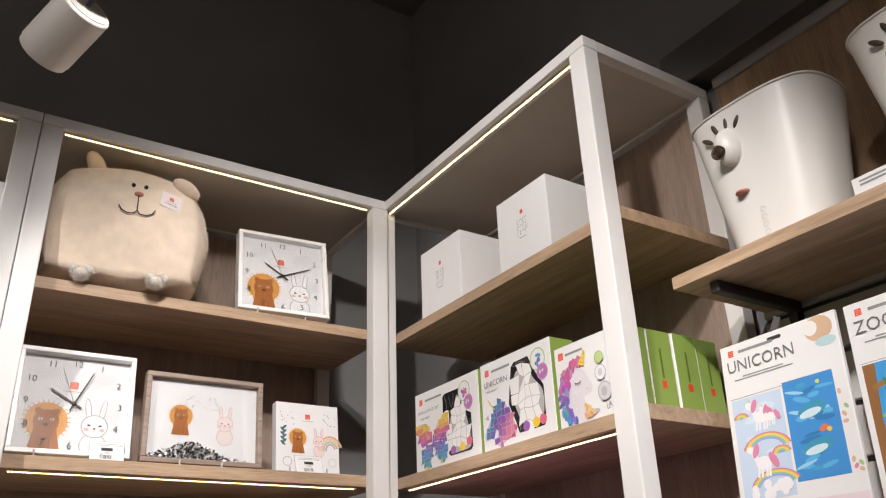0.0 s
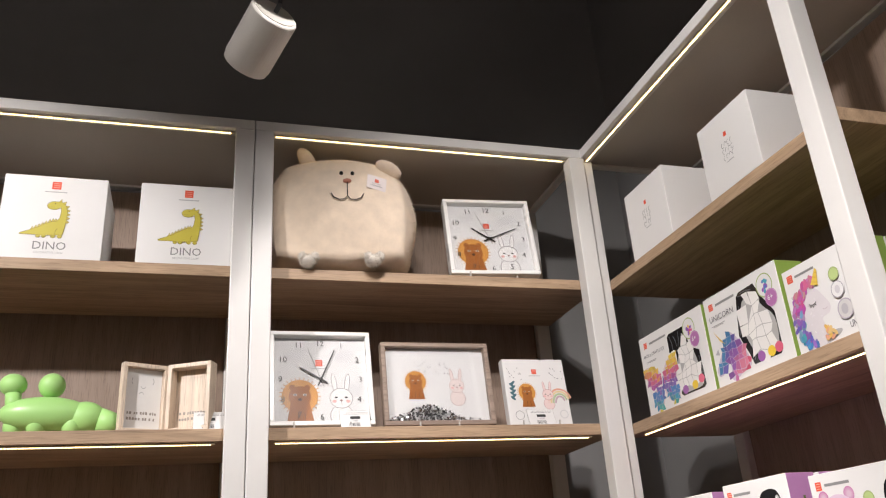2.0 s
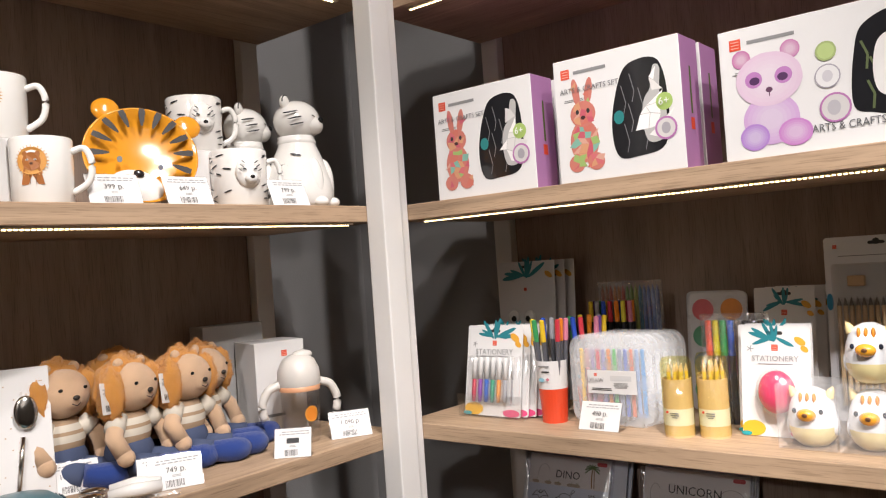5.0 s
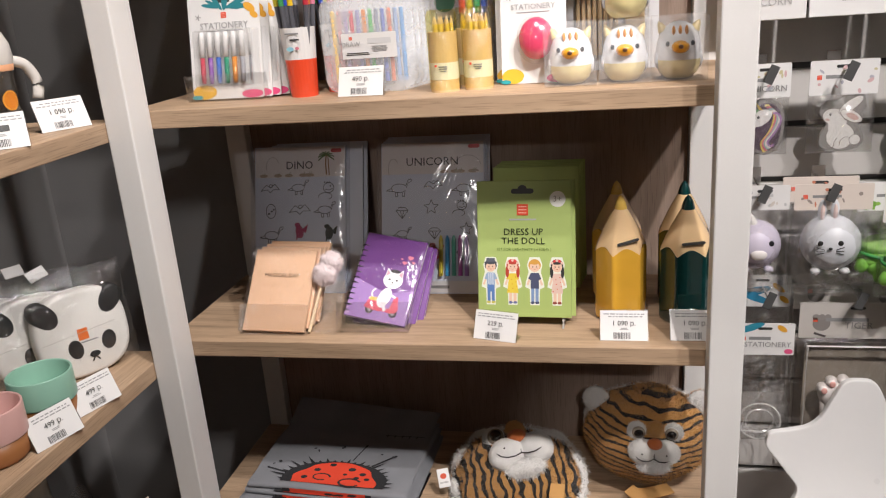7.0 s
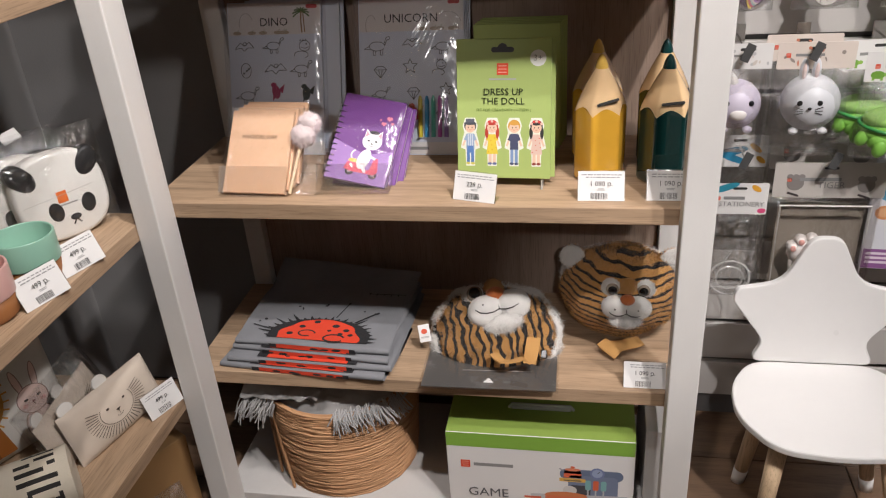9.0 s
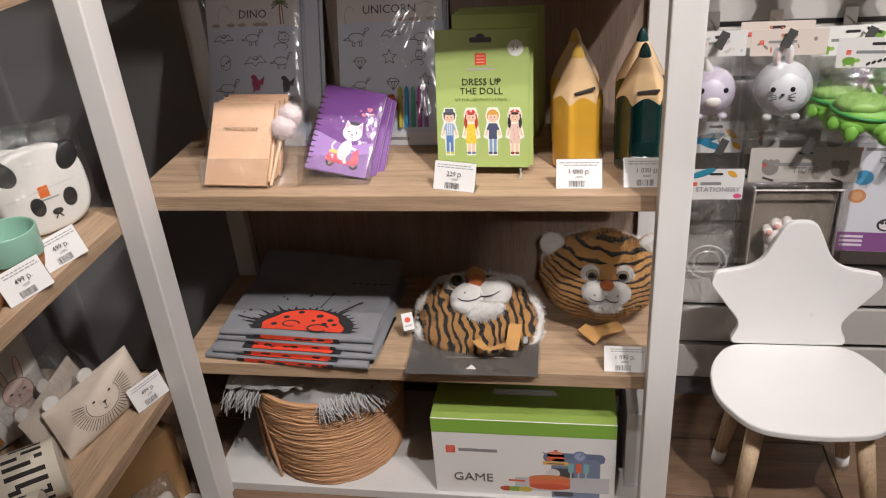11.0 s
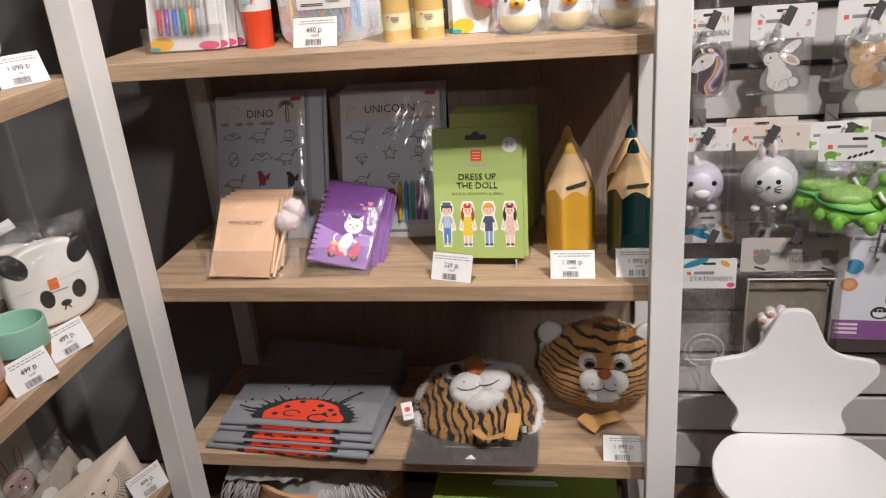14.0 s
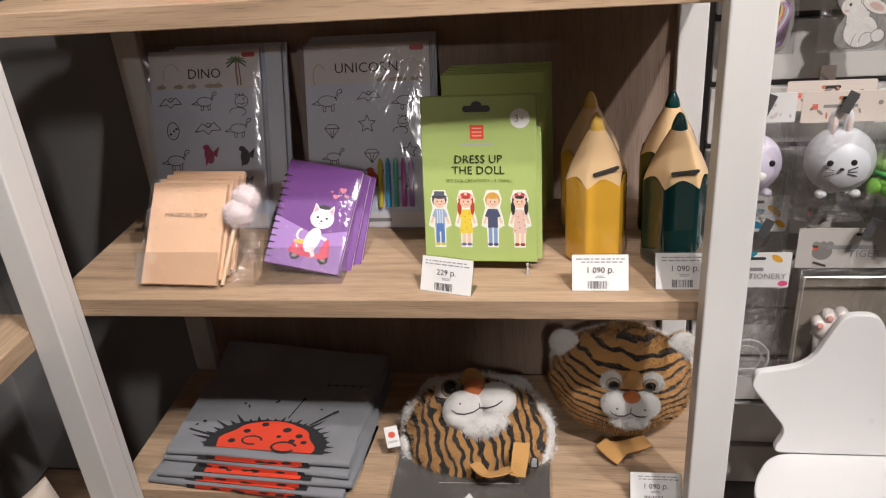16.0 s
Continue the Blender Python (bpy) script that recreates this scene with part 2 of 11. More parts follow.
def grid_sheet(nx, ny, f):
    """A sheet of nx by ny cells whose points are f(u, v)."""
    bm = bmesh.new()
    vs = [[bm.verts.new(f(i / nx, j / ny)) for i in range(nx + 1)] for j in range(ny + 1)]
    for j in range(ny):
        for i in range(nx):
            bm.faces.new([vs[j][i], vs[j][i + 1], vs[j + 1][i + 1], vs[j + 1][i]])
    bm.normal_update()
    return bm


def round_rect(w, h, r, n=5, cx=0.0, cy=0.0):
    out = []
    for sx, sy, a0 in ((1, 1, 0), (-1, 1, 90), (-1, -1, 180), (1, -1, 270)):
        for i in range(n + 1):
            a = radians(a0 + 90 * i / n)
            out.append((cx + sx * (w / 2 - r) + r * math.cos(a), cy + sy * (h / 2 - r) + r * math.sin(a)))
    return out


def fur(bm, count, length, width=0.0016, droop=0.4, seed=1):
    """Short pile standing on a surface: thin blades over its faces."""
    rng = random.Random(seed)
    bm.faces.ensure_lookup_table()
    bm.normal_update()
    faces = bm.faces[:]
    area = np.cumsum([f.calc_area() for f in faces])
    out = bmesh.new()
    for _ in range(count):
        f = faces[int(np.searchsorted(area, rng.random() * area[-1]))]
        a, b, c = f.verts[0].co, f.verts[1].co, f.verts[2].co
        if len(f.verts) == 4 and rng.random() < 0.5:
            b, c = f.verts[2].co, f.verts[3].co
        u, v = rng.random(), rng.random()
        if u + v > 1:
            u, v = 1 - u, 1 - v
        p = a + (b - a) * u + (c - a) * v
        d = (f.normal + Vector((rng.uniform(-.5, .5), rng.uniform(-.5, .5), rng.uniform(-.5, .5) - droop))).normalized()
        s = d.cross(Vector((rng.uniform(-1, 1), rng.uniform(-1, 1), rng.uniform(-1, 1)))).normalized() * width * 0.5
        k = length * rng.uniform(0.6, 1.2)
        out.faces.new([out.verts.new(p - s - f.normal * 0.001), out.verts.new(p + s - f.normal * 0.001), out.verts.new(p + d * k)])
    return out


# the front of a thing: u to the right, v up, facing -y
FACE = Matrix(((1, 0, 0, 0), (0, 0, -1, 0), (0, 1, 0, 0), (0, 0, 0, 1)))


def ink(c):
    return paint(c, 0.45, 0.04, 90, 0.0, kind="ink")


class Print:
    """Flat print on a face: shapes in the plane of m, one above the other."""

    def __init__(self, m=FACE):
        self.m, self.bm, self.mats, self.n, self.hold = m, bmesh.new(), [], 0, False

    def poly(self, pts, c):
        mat = c if isinstance(c, bpy.types.Material) else ink(c)
        if mat not in self.mats:
            self.mats.append(mat)
        self.n += 0 if self.hold else 1
        z = 0.0004 + 0.000014 * self.n
        f = self.bm.faces.new([self.bm.verts.new((x, y, z)) for x, y in pts])
        f.material_index = self.mats.index(mat)
        f.normal_update()
        if f.normal.z < 0:
            f.normal_flip()

    def rect(self, x0, y0, x1, y1, c):
        self.poly([(x0, y0), (x1, y0), (x1, y1), (x0, y1)], c)

    def ell(self, x, y, rx, ry, c, turn=0, n=20, a0=0, a1=360):
        k, s = math.cos(radians(turn)), math.sin(radians(turn))
        pts = []
        for i in range(n if a1 - a0 == 360 else n + 1):
            a = radians(a0 + (a1 - a0) * i / n)
            p, q = rx * math.cos(a), ry * math.sin(a)
            pts.append((x + p * k - q * s, y + p * s + q * k))
        self.poly(pts, c)

    def line(self, pts, w, c):
        n, held = self.n, self.hold
        for i, ((x0, y0), (x1, y1)) in enumerate(zip(pts, pts[1:])):
            self.n, self.hold = n + 1 + i % 2, True
            d = math.hypot(x1 - x0, y1 - y0) or 1
            nx, ny = -(y1 - y0) / d * w / 2, (x1 - x0) / d * w / 2
            self.poly([(x0 - nx, y0 - ny), (x1 - nx, y1 - ny), (x1 + nx, y1 + ny), (x0 + nx, y0 + ny)], c)
        self.n, self.hold = n + 2, held

    def arc(self, x, y, rx, ry, a0, a1, w, c, n=10):
        self.line([(x + rx * math.cos(radians(a0 + (a1 - a0) * i / n)), y + ry * math.sin(radians(a0 + (a1 - a0) * i / n))) for i in range(n + 1)], w, c)

    def bars(self, x, y, w, h, rows, c, rng=None):
        """Small writing that cannot be read: rows of plain bars."""
        for i in range(rows):
            k = 1 if rng is None else rng.uniform(0.6, 1.0)
            self.rect(x - w * k / 2, y - i * h * 1.9 - h, x + w * k / 2, y - i * h * 1.9, c)

    def barcode(self, x0, y0, x1, y1, seed=3):
        rng = random.Random(seed)
        x = x0
        while x < x1:
            w = rng.choice((0.0005, 0.0009, 0.0013))
            self.rect(x, y0, min(x + w, x1), y1, (0.05, 0.05, 0.05))
            x += w + rng.choice((0.0006, 0.001, 0.0014))

    def done(self, parent, name="print", label=""):
        self.bm.transform(self.m)
        return part(name, self.bm, self.mats, parent, label)


def letters(parent, s, x, y, size, c=(0.05, 0.05, 0.05), m=FACE, align="CENTER", lift=0.0016, name="lettering", squeeze=1.0):
    """Words in the built-in font, flat on a face."""
    cu = bpy.data.curves.new("text", "FONT")
    cu.body, cu.size, cu.align_x, cu.align_y = s, size, align, "CENTER"
    cu.resolution_u = 2
    ob = new("text", cu)
    me = bpy.data.meshes.new_from_object(ob.evaluated_get(bpy.context.evaluated_depsgraph_get()))
    bpy.data.objects.remove(ob)
    me.transform(m @ Matrix.Translation((x, y, lift)) @ Matrix.Diagonal((squeeze, 1, 1, 1)))
    me.materials.clear()
    me.materials.append(ink(c))
    ob = new(name, me)
    ob.parent = parent
    return ob


RED = (0.70, 0.075, 0.03)
GREY_INK = (0.25, 0.25, 0.25)
BLACK_INK = (0.03, 0.03, 0.03)


def mark(p, x, y, s, bar=True):
    """The maker's mark, as a plain red square with a grey bar below."""
    p.rect(x - s / 2, y - s / 2, x + s / 2, y + s / 2, RED)
    for i in (-1, 0, 1):
        p.rect(x - s * 0.36, y + s * (i * 0.27 - 0.035), x + s * 0.36, y + s * (i * 0.27 + 0.035), (0.8, 0.45, 0.38))
    if bar:
        p.rect(x - s * 1.2, y - s * 0.93, x + s * 1.2, y - s * 0.79, (0.40, 0.40, 0.40))


# ---- setting ----
FLOOR = -0.03
WX, WY = -0.62, 0.47          # faces of the two walls behind the shelving
EX, SY = 4.3, -4.4            # unseen far sides, added to close the shop
CEIL = 4.70
TOP = 3.163                   # top of the shelving
LEVELS = (0.376, 0.80, 1.268, 1.743, 2.208, 2.68)

WALL_GREY = wall_paint((0.25, 0.245, 0.245), "wall_grey")
WALL_DARK = wall_paint((0.10, 0.094, 0.09), "wall_dark")
CEIL_DARK = wall_paint((0.24, 0.222, 0.214), "ceiling_dark")
# unseen added walls, kept pale so that they bounce fill light
BOUNCE_WALL = wall_paint((0.48, 0.45, 0.42), "bounce_wall")


def setting(name, bm, mat, label, category):
    ob = part(name, bm, mat, None)
    return tagged(ob, label, category, kind="structure")


setting("wall_west", block(WX - 0.12, WX, SY - 0.12, WY + 0.12, FLOOR, CEIL), WALL_GREY, "matt dark grey painted wall behind the shelving", "wall")
setting("wall_north", block(WX, EX + 0.12, WY, WY + 0.12, FLOOR, CEIL), WALL_GREY, "matt dark grey painted wall behind the shelving", "wall")
setting("wall_east", block(EX, EX + 0.12, SY - 0.12, WY, FLOOR, CEIL), BOUNCE_WALL, "unseen light brown wall added to bounce light into the shop", "wall")
setting("wall_south", block(WX, EX, SY - 0.12, SY, FLOOR, CEIL), BOUNCE_WALL, "unseen light brown wall added to bounce light into the shop", "wall")
setting("ceiling", block(WX - 0.12, EX + 0.12, SY - 0.12, WY + 0.12, CEIL, CEIL + 0.1), CEIL_DARK, "dark grey painted shop ceiling", "ceiling")

# the wall beyond the shelving's end: slats below, oak above, a dark beam
SLAT_X = 1.075
SLAT_Y = 0.440
setting("beam", block(0.95, EX, 0.38, WY, 3.19, 3.32, 0.004), WALL_DARK, "dark boxed beam along the wall above the oak panel", "beam")
setting("trim", block(SLAT_X, EX, 0.432, WY, 3.155, 3.19, 0.003), paint((0.3, 0.29, 0.28), 0.5, kind="grey_trim"), "grey metal trim above the oak wall panel", "trim")
setting("wall_panel", block(SLAT_X, EX, 0.442, WY, 2.53, 3.155), oak((0.36, 0.24, 0.15), "oak_panel", 2), "brown oak wall panel above the slatted wall", "wall panel")
setting("baseboard", block(SLAT_X, EX, 0.448, WY, FLOOR, 0.035, 0.003), paint((0.09, 0.085, 0.085), 0.6, kind="skirting"), "dark grey skirting board under the slatted wall", "baseboard")
slat_wall = tagged(part("slat_wall", block(SLAT_X, EX, 0.458, WY, 0.035, 2.53), paint((0.10, 0.098, 0.096), 0.5, kind="slat_groove"), None), "light grey slatted display wall with metal grooves", "slat wall", kind="structure")
SLAT = paint((0.52, 0.50, 0.48), 0.35, 0.03, 200, 0.03, kind="slat")
slat_mesh = None
z = 0.038
while z < 2.5:
    if slat_mesh is None:
        first = part("slat", block(SLAT_X, EX, 0, 0.018, 0, 0.107, 0.002), SLAT, slat_wall)
        slat_mesh = first.data
        first.location = (0, SLAT_Y, z)
    else:
        ob = new("slat", slat_mesh)
        ob.parent, ob.location = slat_wall, (0, SLAT_Y, z)
    z += 0.121


# ---- shelving ----
PW, PD = 0.058, 0.050         # posts: width across the front, depth
DEPTH = 0.43


def shelving_unit(m, clear, label, levels):
    """One bay: two front and two back posts, six oak shelves, a lit canopy, an oak back. x from the left post's outer edge."""
    u = thing("shelving_unit", m, label, "shelving", "shelving units")
    w = clear + 2 * PW
    for x in (0, w - PW):
        part("post", block(x + 0.0005, x + PW - 0.0005, -PD, 0.0, FLOOR, TOP - 0.0345, 0.003), WHITE_METAL, u)
        part("post", block(x + 0.004, x + PW - 0.004, DEPTH - 0.04, DEPTH, FLOOR, TOP - 0.0345, 0.003), WHITE_METAL, u)
    part("canopy_frame", join(block(0.0005, w - 0.0005, -PD, 0.0, TOP - 0.034, TOP, 0.003), block(0.004, w - 0.004, DEPTH - 0.03, DEPTH, TOP - 0.034, TOP, 0.002),
                              block(0.002, 0.032, 0.0005, DEPTH - 0.0305, TOP - 0.034, TOP, 0.002), block(w - 0.032, w - 0.002, 0.0005, DEPTH - 0.0305, TOP - 0.034, TOP, 0.002)), WHITE_METAL, u)
    part("canopy_panel", block(0.033, w - 0.033, 0.001, DEPTH - 0.031, TOP - 0.026, TOP - 0.012), paint((0.52, 0.48, 0.43), 0.6, 0.04, kind="canopy_panel"), u)
    for z in levels:
        part("shelf", block(0.002, w - 0.002, 0.0005, DEPTH - 0.042, z - 0.034, z, 0.0016), oak(), u)
    # the shelves' oak, darkened and greyed to deepen the shade behind the goods
    part("back_panel", block(PW - 0.002, w - PW + 0.002, DEPTH - 0.016, DEPTH - 0.004, 0.0, TOP - 0.048), oak((0.33, 0.245, 0.195), "oak_shaded", 2, 0.55, 0.55), u)
    # white base panel, its colour greyed for the shade under the lowest shelf
    part("base_panel", block(0.004, w - 0.004, 0.001, DEPTH - 0.042, FLOOR, -0.004, 0.002), paint((0.52, 0.505, 0.49), 0.5, 0.05, 120, 0.05, kind="base_paint"), u)
    for z in (TOP - 0.034, levels[4] - 0.034, levels[3] - 0.034):
        y0, x0, x1 = 0.020, PW + 0.02, w - PW - 0.02
        if z > 3:
            y0, z, x0, x1 = -0.0300, TOP - 0.0343, PW + 0.003, w - PW - 0.003
        strip = part("led_strip", block(x0, x1, y0 + 0.001, y0 + 0.010, z - 0.004, z - 0.0005), paint((0.7, 0.62, 0.5), 0.4, kind="led_tape"), u, "strip of warm white lights")
        me = bmesh.new()
        x = x0 + 0.004
        while x < x1 - 0.010:
            v = [me.verts.new((x + dx * 0.0044, y0 + 0.0035 + dy * 0.0045, z - 0.0042 - dz * 0.002)) for dz in (0, 1) for dx, dy in ((0, 0), (1, 0), (1, 1), (0, 1))]
            for q in ((4, 5, 6, 7), (0, 1, 5, 4), (1, 2, 6, 5), (2, 3, 7, 6), (3, 0, 4, 7)):
                me.faces.new([v[i] for i in q])
            x += 0.0083
        bmesh.ops.recalc_face_normals(me, faces=me.faces[:])
        part("led", me, LED, strip, kind="stuff")
    return u


AX = -0.033
WEST_LEVELS = (0.373, 0.796, 1.262, 1.743, 2.216, 2.690)    # the west shelves hang a little differently
shelving_unit(pose(-PW, 0, 0), 1.0, "white metal shelving bay with oak shelves, full of craft sets", LEVELS)
shelving_unit(pose(AX, -1.160, 0, 0, 0, 90), 1.005, "white metal shelving bay with oak shelves holding nursery gifts", WEST_LEVELS)
shelving_unit(pose(AX, -2.282, 0, 0, 0, 90), 1.005, "white metal shelving bay with oak shelves, toys and tableware", WEST_LEVELS)


def on_a(y, z, inset=0.0, yaw=0.0, tilt=0.0):
    """A place on the shelves along the west wall: y along them, inset back from the front edge."""
    k = min(range(6), key=lambda i: abs(LEVELS[i] + 0.05 - z))
    return pose(AX - inset, y, z + WEST_LEVELS[k] - LEVELS[k], 0, 0, 90 + yaw) @ pose(0, 0, 0, -tilt)


def on_b(x, z, inset=0.0, yaw=0.0, tilt=0.0):
    return pose(x, inset, z, 0, 0, yaw) @ pose(0, 0, 0, -tilt)


# ---- goods: helpers ----
def face_mats(ob, pick):
    for f in ob.data.polygons:
        f.material_index = pick(f.normal)


def carton(name, m, w, h, d, label, category="box", group="", front=WHITE_CARD, side=None, top=None):
    """A closed card box, front at y = 0, x centred, standing on z = 0."""
    t = thing(name, m, label, category, group)
    side = side or front
    ob = part("body", block(-w / 2, w / 2, 0, d, 0, h, 0.0011, 1), [front, side, top or side], t)
    face_mats(ob, lambda n: 0 if n.y < -0.7 else 2 if n.z > 0.7 else 1)
    return t


def spread(pal, x, y, rng, way=(0.75, 0.9, 0.0)):
    """A colour that drifts across the palette with place."""
    k = (x * way[0] + y * way[1] + way[2]) * (len(pal) - 1) + rng.uniform(-0.6, 0.6)
    return shade(pal[int(max(0, min(len(pal) - 1, k)))], rng.uniform(0.8, 1.15))


def mosaic(p, pts, pal, cell, seed=1, under=None, gap=0.06, slack=2, mix=False, way=(0.75, 0.9, 0.0), odd=0.3):
    """An outline paved with uneven coloured pieces, thin joints between them."""
    rng = random.Random(seed)
    xs, ys = [q[0] for q in pts], [q[1] for q in pts]
    x0, x1, y0, y1 = min(xs), max(xs), min(ys), max(ys)

    def inside(x, y):
        c = False
        for (a0, b0), (a1, b1) in zip(pts, pts[1:] + pts[:1]):
            if (b0 > y) != (b1 > y) and x < (a1 - a0) * (y - b0) / (b1 - b0) + a0:
                c = not c
        return c
    p.poly(pts, under or tuple(0.62 * sum(c[k] for c in pal) / len(pal) + 0.08 for k in range(3)))
    p.n += 1
    p.hold = True
    nx, ny = int((x1 - x0) / cell) + 2, int((y1 - y0) / cell) + 2
    g = [[(x0 + (i - 0.5 + 0.25 * (j % 2) + rng.uniform(-.32, .32)) * cell, y0 + (j - 0.5 + rng.uniform(-.32, .32)) * cell) for i in range(nx + 1)] for j in range(ny + 1)]
    for j in range(ny):
        for i in range(nx):
            q = [g[j][i], g[j][i + 1], g[j + 1][i + 1], g[j + 1][i]]
            if rng.random() < odd:
                q = q[:3]
            cx, cy = sum(v[0] for v in q) / len(q), sum(v[1] for v in q) / len(q)
            q = [(cx + (x - cx) * (1 - gap), cy + (y - cy) * (1 - gap)) for x, y in q]
            if inside(cx, cy) and sum(inside(*v) for v in q) >= len(q) - slack:
                p.poly(q, rng.choice(pal) if mix else spread(pal, (cx - x0) / (x1 - x0), (cy - y0) / (y1 - y0), rng, way))
    p.hold = False


def curvy(ctrl, n=6):
    """A smooth closed outline through points."""
    out, m = [], len(ctrl)
    for i in range(m):
        a, b, c, d = (Vector(ctrl[(i + k) % m]) for k in (-1, 0, 1, 2))
        for j in range(n):
            u = j / n
            out.append(tuple(0.5 * (2 * b + (c - a) * u + (2 * a - 5 * b + 4 * c - d) * u * u + (3 * b - a - 3 * c + d) * u ** 3)))
    return out


LION, LION_MANE = (0.34, 0.115, 0.022), (0.60, 0.28, 0.06)


def art_lion(p, x, y, s, body=True):
    for i in range(28):
        a = i * math.tau / 28
        p.line([(x + s * 0.9 * math.cos(a), y + s * 0.9 * math.sin(a)), (x + s * 1.16 * math.cos(a), y + s * 1.16 * math.sin(a))], s * 0.05, LION_MANE)
    p.ell(x, y, s, s, LION_MANE, n=26)
    if body:
        p.poly([(x - s * 0.5, y - s * 0.3), (x + s * 0.5, y - s * 0.3), (x + s * 0.8, y - s * 1.7), (x - s * 0.75, y - s * 1.7)], LION)
        p.line([(x - 0.1 * s, y - 1.0 * s), (x - 0.15 * s, y - 1.7 * s)], s * 0.05, shade(LION, 0.5))
        p.line([(x + 0.25 * s, y - 1.0 * s), (x + 0.3 * s, y - 1.7 * s)], s * 0.05, shade(LION, 0.5))
    p.ell(x, y - s * 0.05, s * 0.62, s * 0.66, LION)
    for d in (-1, 1):
        p.ell(x + d * s * 0.42, y + s * 0.52, s * 0.17, s * 0.17, LION)
        p.ell(x + d * s * 0.27, y + s * 0.08, s * 0.1, s * 0.07, (0.75, 0.7, 0.6))
        p.ell(x + d * s * 0.27, y + s * 0.08, s * 0.05, s * 0.06, BLACK_INK)
    p.ell(x, y - s * 0.2, s * 0.12, s * 0.09, shade(LION, 0.25))


def art_bunny(p, x, y, s, fill=(0.78, 0.77, 0.76), line=(0.3, 0.29, 0.29)):
    def both(cx, cy, rx, ry, turn=0):
        p.ell(cx, cy, rx, ry, line, turn, 24)
        p.ell(cx, cy, rx - s * 0.045, ry - s * 0.045, fill, turn, 24)
    both(x, y - s * 1.15, s * 0.72, s * 0.75)
    for d in (-1, 1):
        both(x + d * s * 0.4, y + s * 1.0, s * 0.17, s * 0.66, -d * 8)
    both(x, y, s * 0.72, s * 0.68)
    for d in (-1, 1):
        p.ell(x + d * s * 0.3, y + s * 0.05, s * 0.1, s * 0.055, BLACK_INK)
        p.ell(x + d * s * 0.42, y - s * 0.2, s * 0.14, s * 0.1, (0.75, 0.42, 0.40))
    p.ell(x, y - s * 0.14, s * 0.08, s * 0.06, (0.25, 0.12, 0.12))
    p.line([(x, y - 0.16 * s), (x, y - 0.34 * s)], s * 0.04, line)


def art_dino(p, x, y, s):
    """A long-tailed dinosaur looking back over its body, spines from tail to head."""
    g, spine, dark = (0.50, 0.43, 0.055), (0.56, 0.46, 0.10), (0.16, 0.13, 0.02)
    at = lambda pts: [(x + s * u, y + 1.13 * s * v) for u, v in pts]
    back = [(-1.55, -.60), (-1.05, -.42), (-.72, -.28), (-.40, -.10), (-.05, .06), (.22, .10), (.36, .30), (.40, .62), (.34, .92), (.16, 1.02)]
    edge = [(.16, 1.16), (.42, 1.13), (.64, .92), (.72, .58), (.70, .10), (.66, -.30), (.60, -.62), (.10, -.66), (-.50, -.68), (-1.00, -.66), (-1.55, -.66)]
    for (u0, v0), (u1, v1) in zip(back[1:5], back[2:6]):
        for k in (0.25, 0.75):
            u, v = u0 + (u1 - u0) * k, v0 + (v1 - v0) * k
            p.poly(at([(u - .08, v - .05), (u + .09, v + .02), (u + .02, v + .17)]), spine)
            p.line(at([(u - .08, v - .03), (u + .02, v + .17), (u + .09, v + .04)]), 0.0009, dark)
    for u, v, a in ((.30, 1.14, 70), (.50, 1.06, 50), (.64, .88, 25), (.70, .68, 8), (.71, .48, 0), (.71, .28, -4), (.70, .08, -6)):
        k, n = math.cos(radians(a)), math.sin(radians(a))
        p.poly(at([(u - n * .09, v + k * .09), (u + n * .09, v - k * .09), (u + k * .17, v + n * .17)]), spine)
        p.line(at([(u - n * .09, v + k * .09), (u + k * .17, v + n * .17), (u + n * .09, v - k * .09)]), 0.0009, dark)
    for u in (-.62, -.34, .12, .46):
        p.ell(*at([(u, -.70)])[0], s * .12, s * .12, g)
        p.arc(*at([(u, -.70)])[0], s * .12, s * .12, 190, 350, 0.0009, dark, 8)
    outline = at(back + edge)
    p.poly(outline, g)
    p.ell(*at([(.02, .94)])[0], s * .37, s * .25, g, 12, 28)
    p.line(outline + outline[:1], 0.0009, dark)
    p.ell(*at([(.04, .94)])[0], s * .34, s * .225, g, 12, 28)
    p.arc(*at([(.02, .94)])[0], s * .37, s * .25, 60, 320, 0.0009, dark, 18)
    p.line(at([(-.28, .90), (-.12, .84), (.04, .86)]), 0.0008, dark)
    p.ell(*at([(.05, 1.05)])[0], s * .03, s * .035, BLACK_INK)
    p.line(at([(.20, -.64), (.22, -.42), (.30, -.30)]), 0.0008, dark)


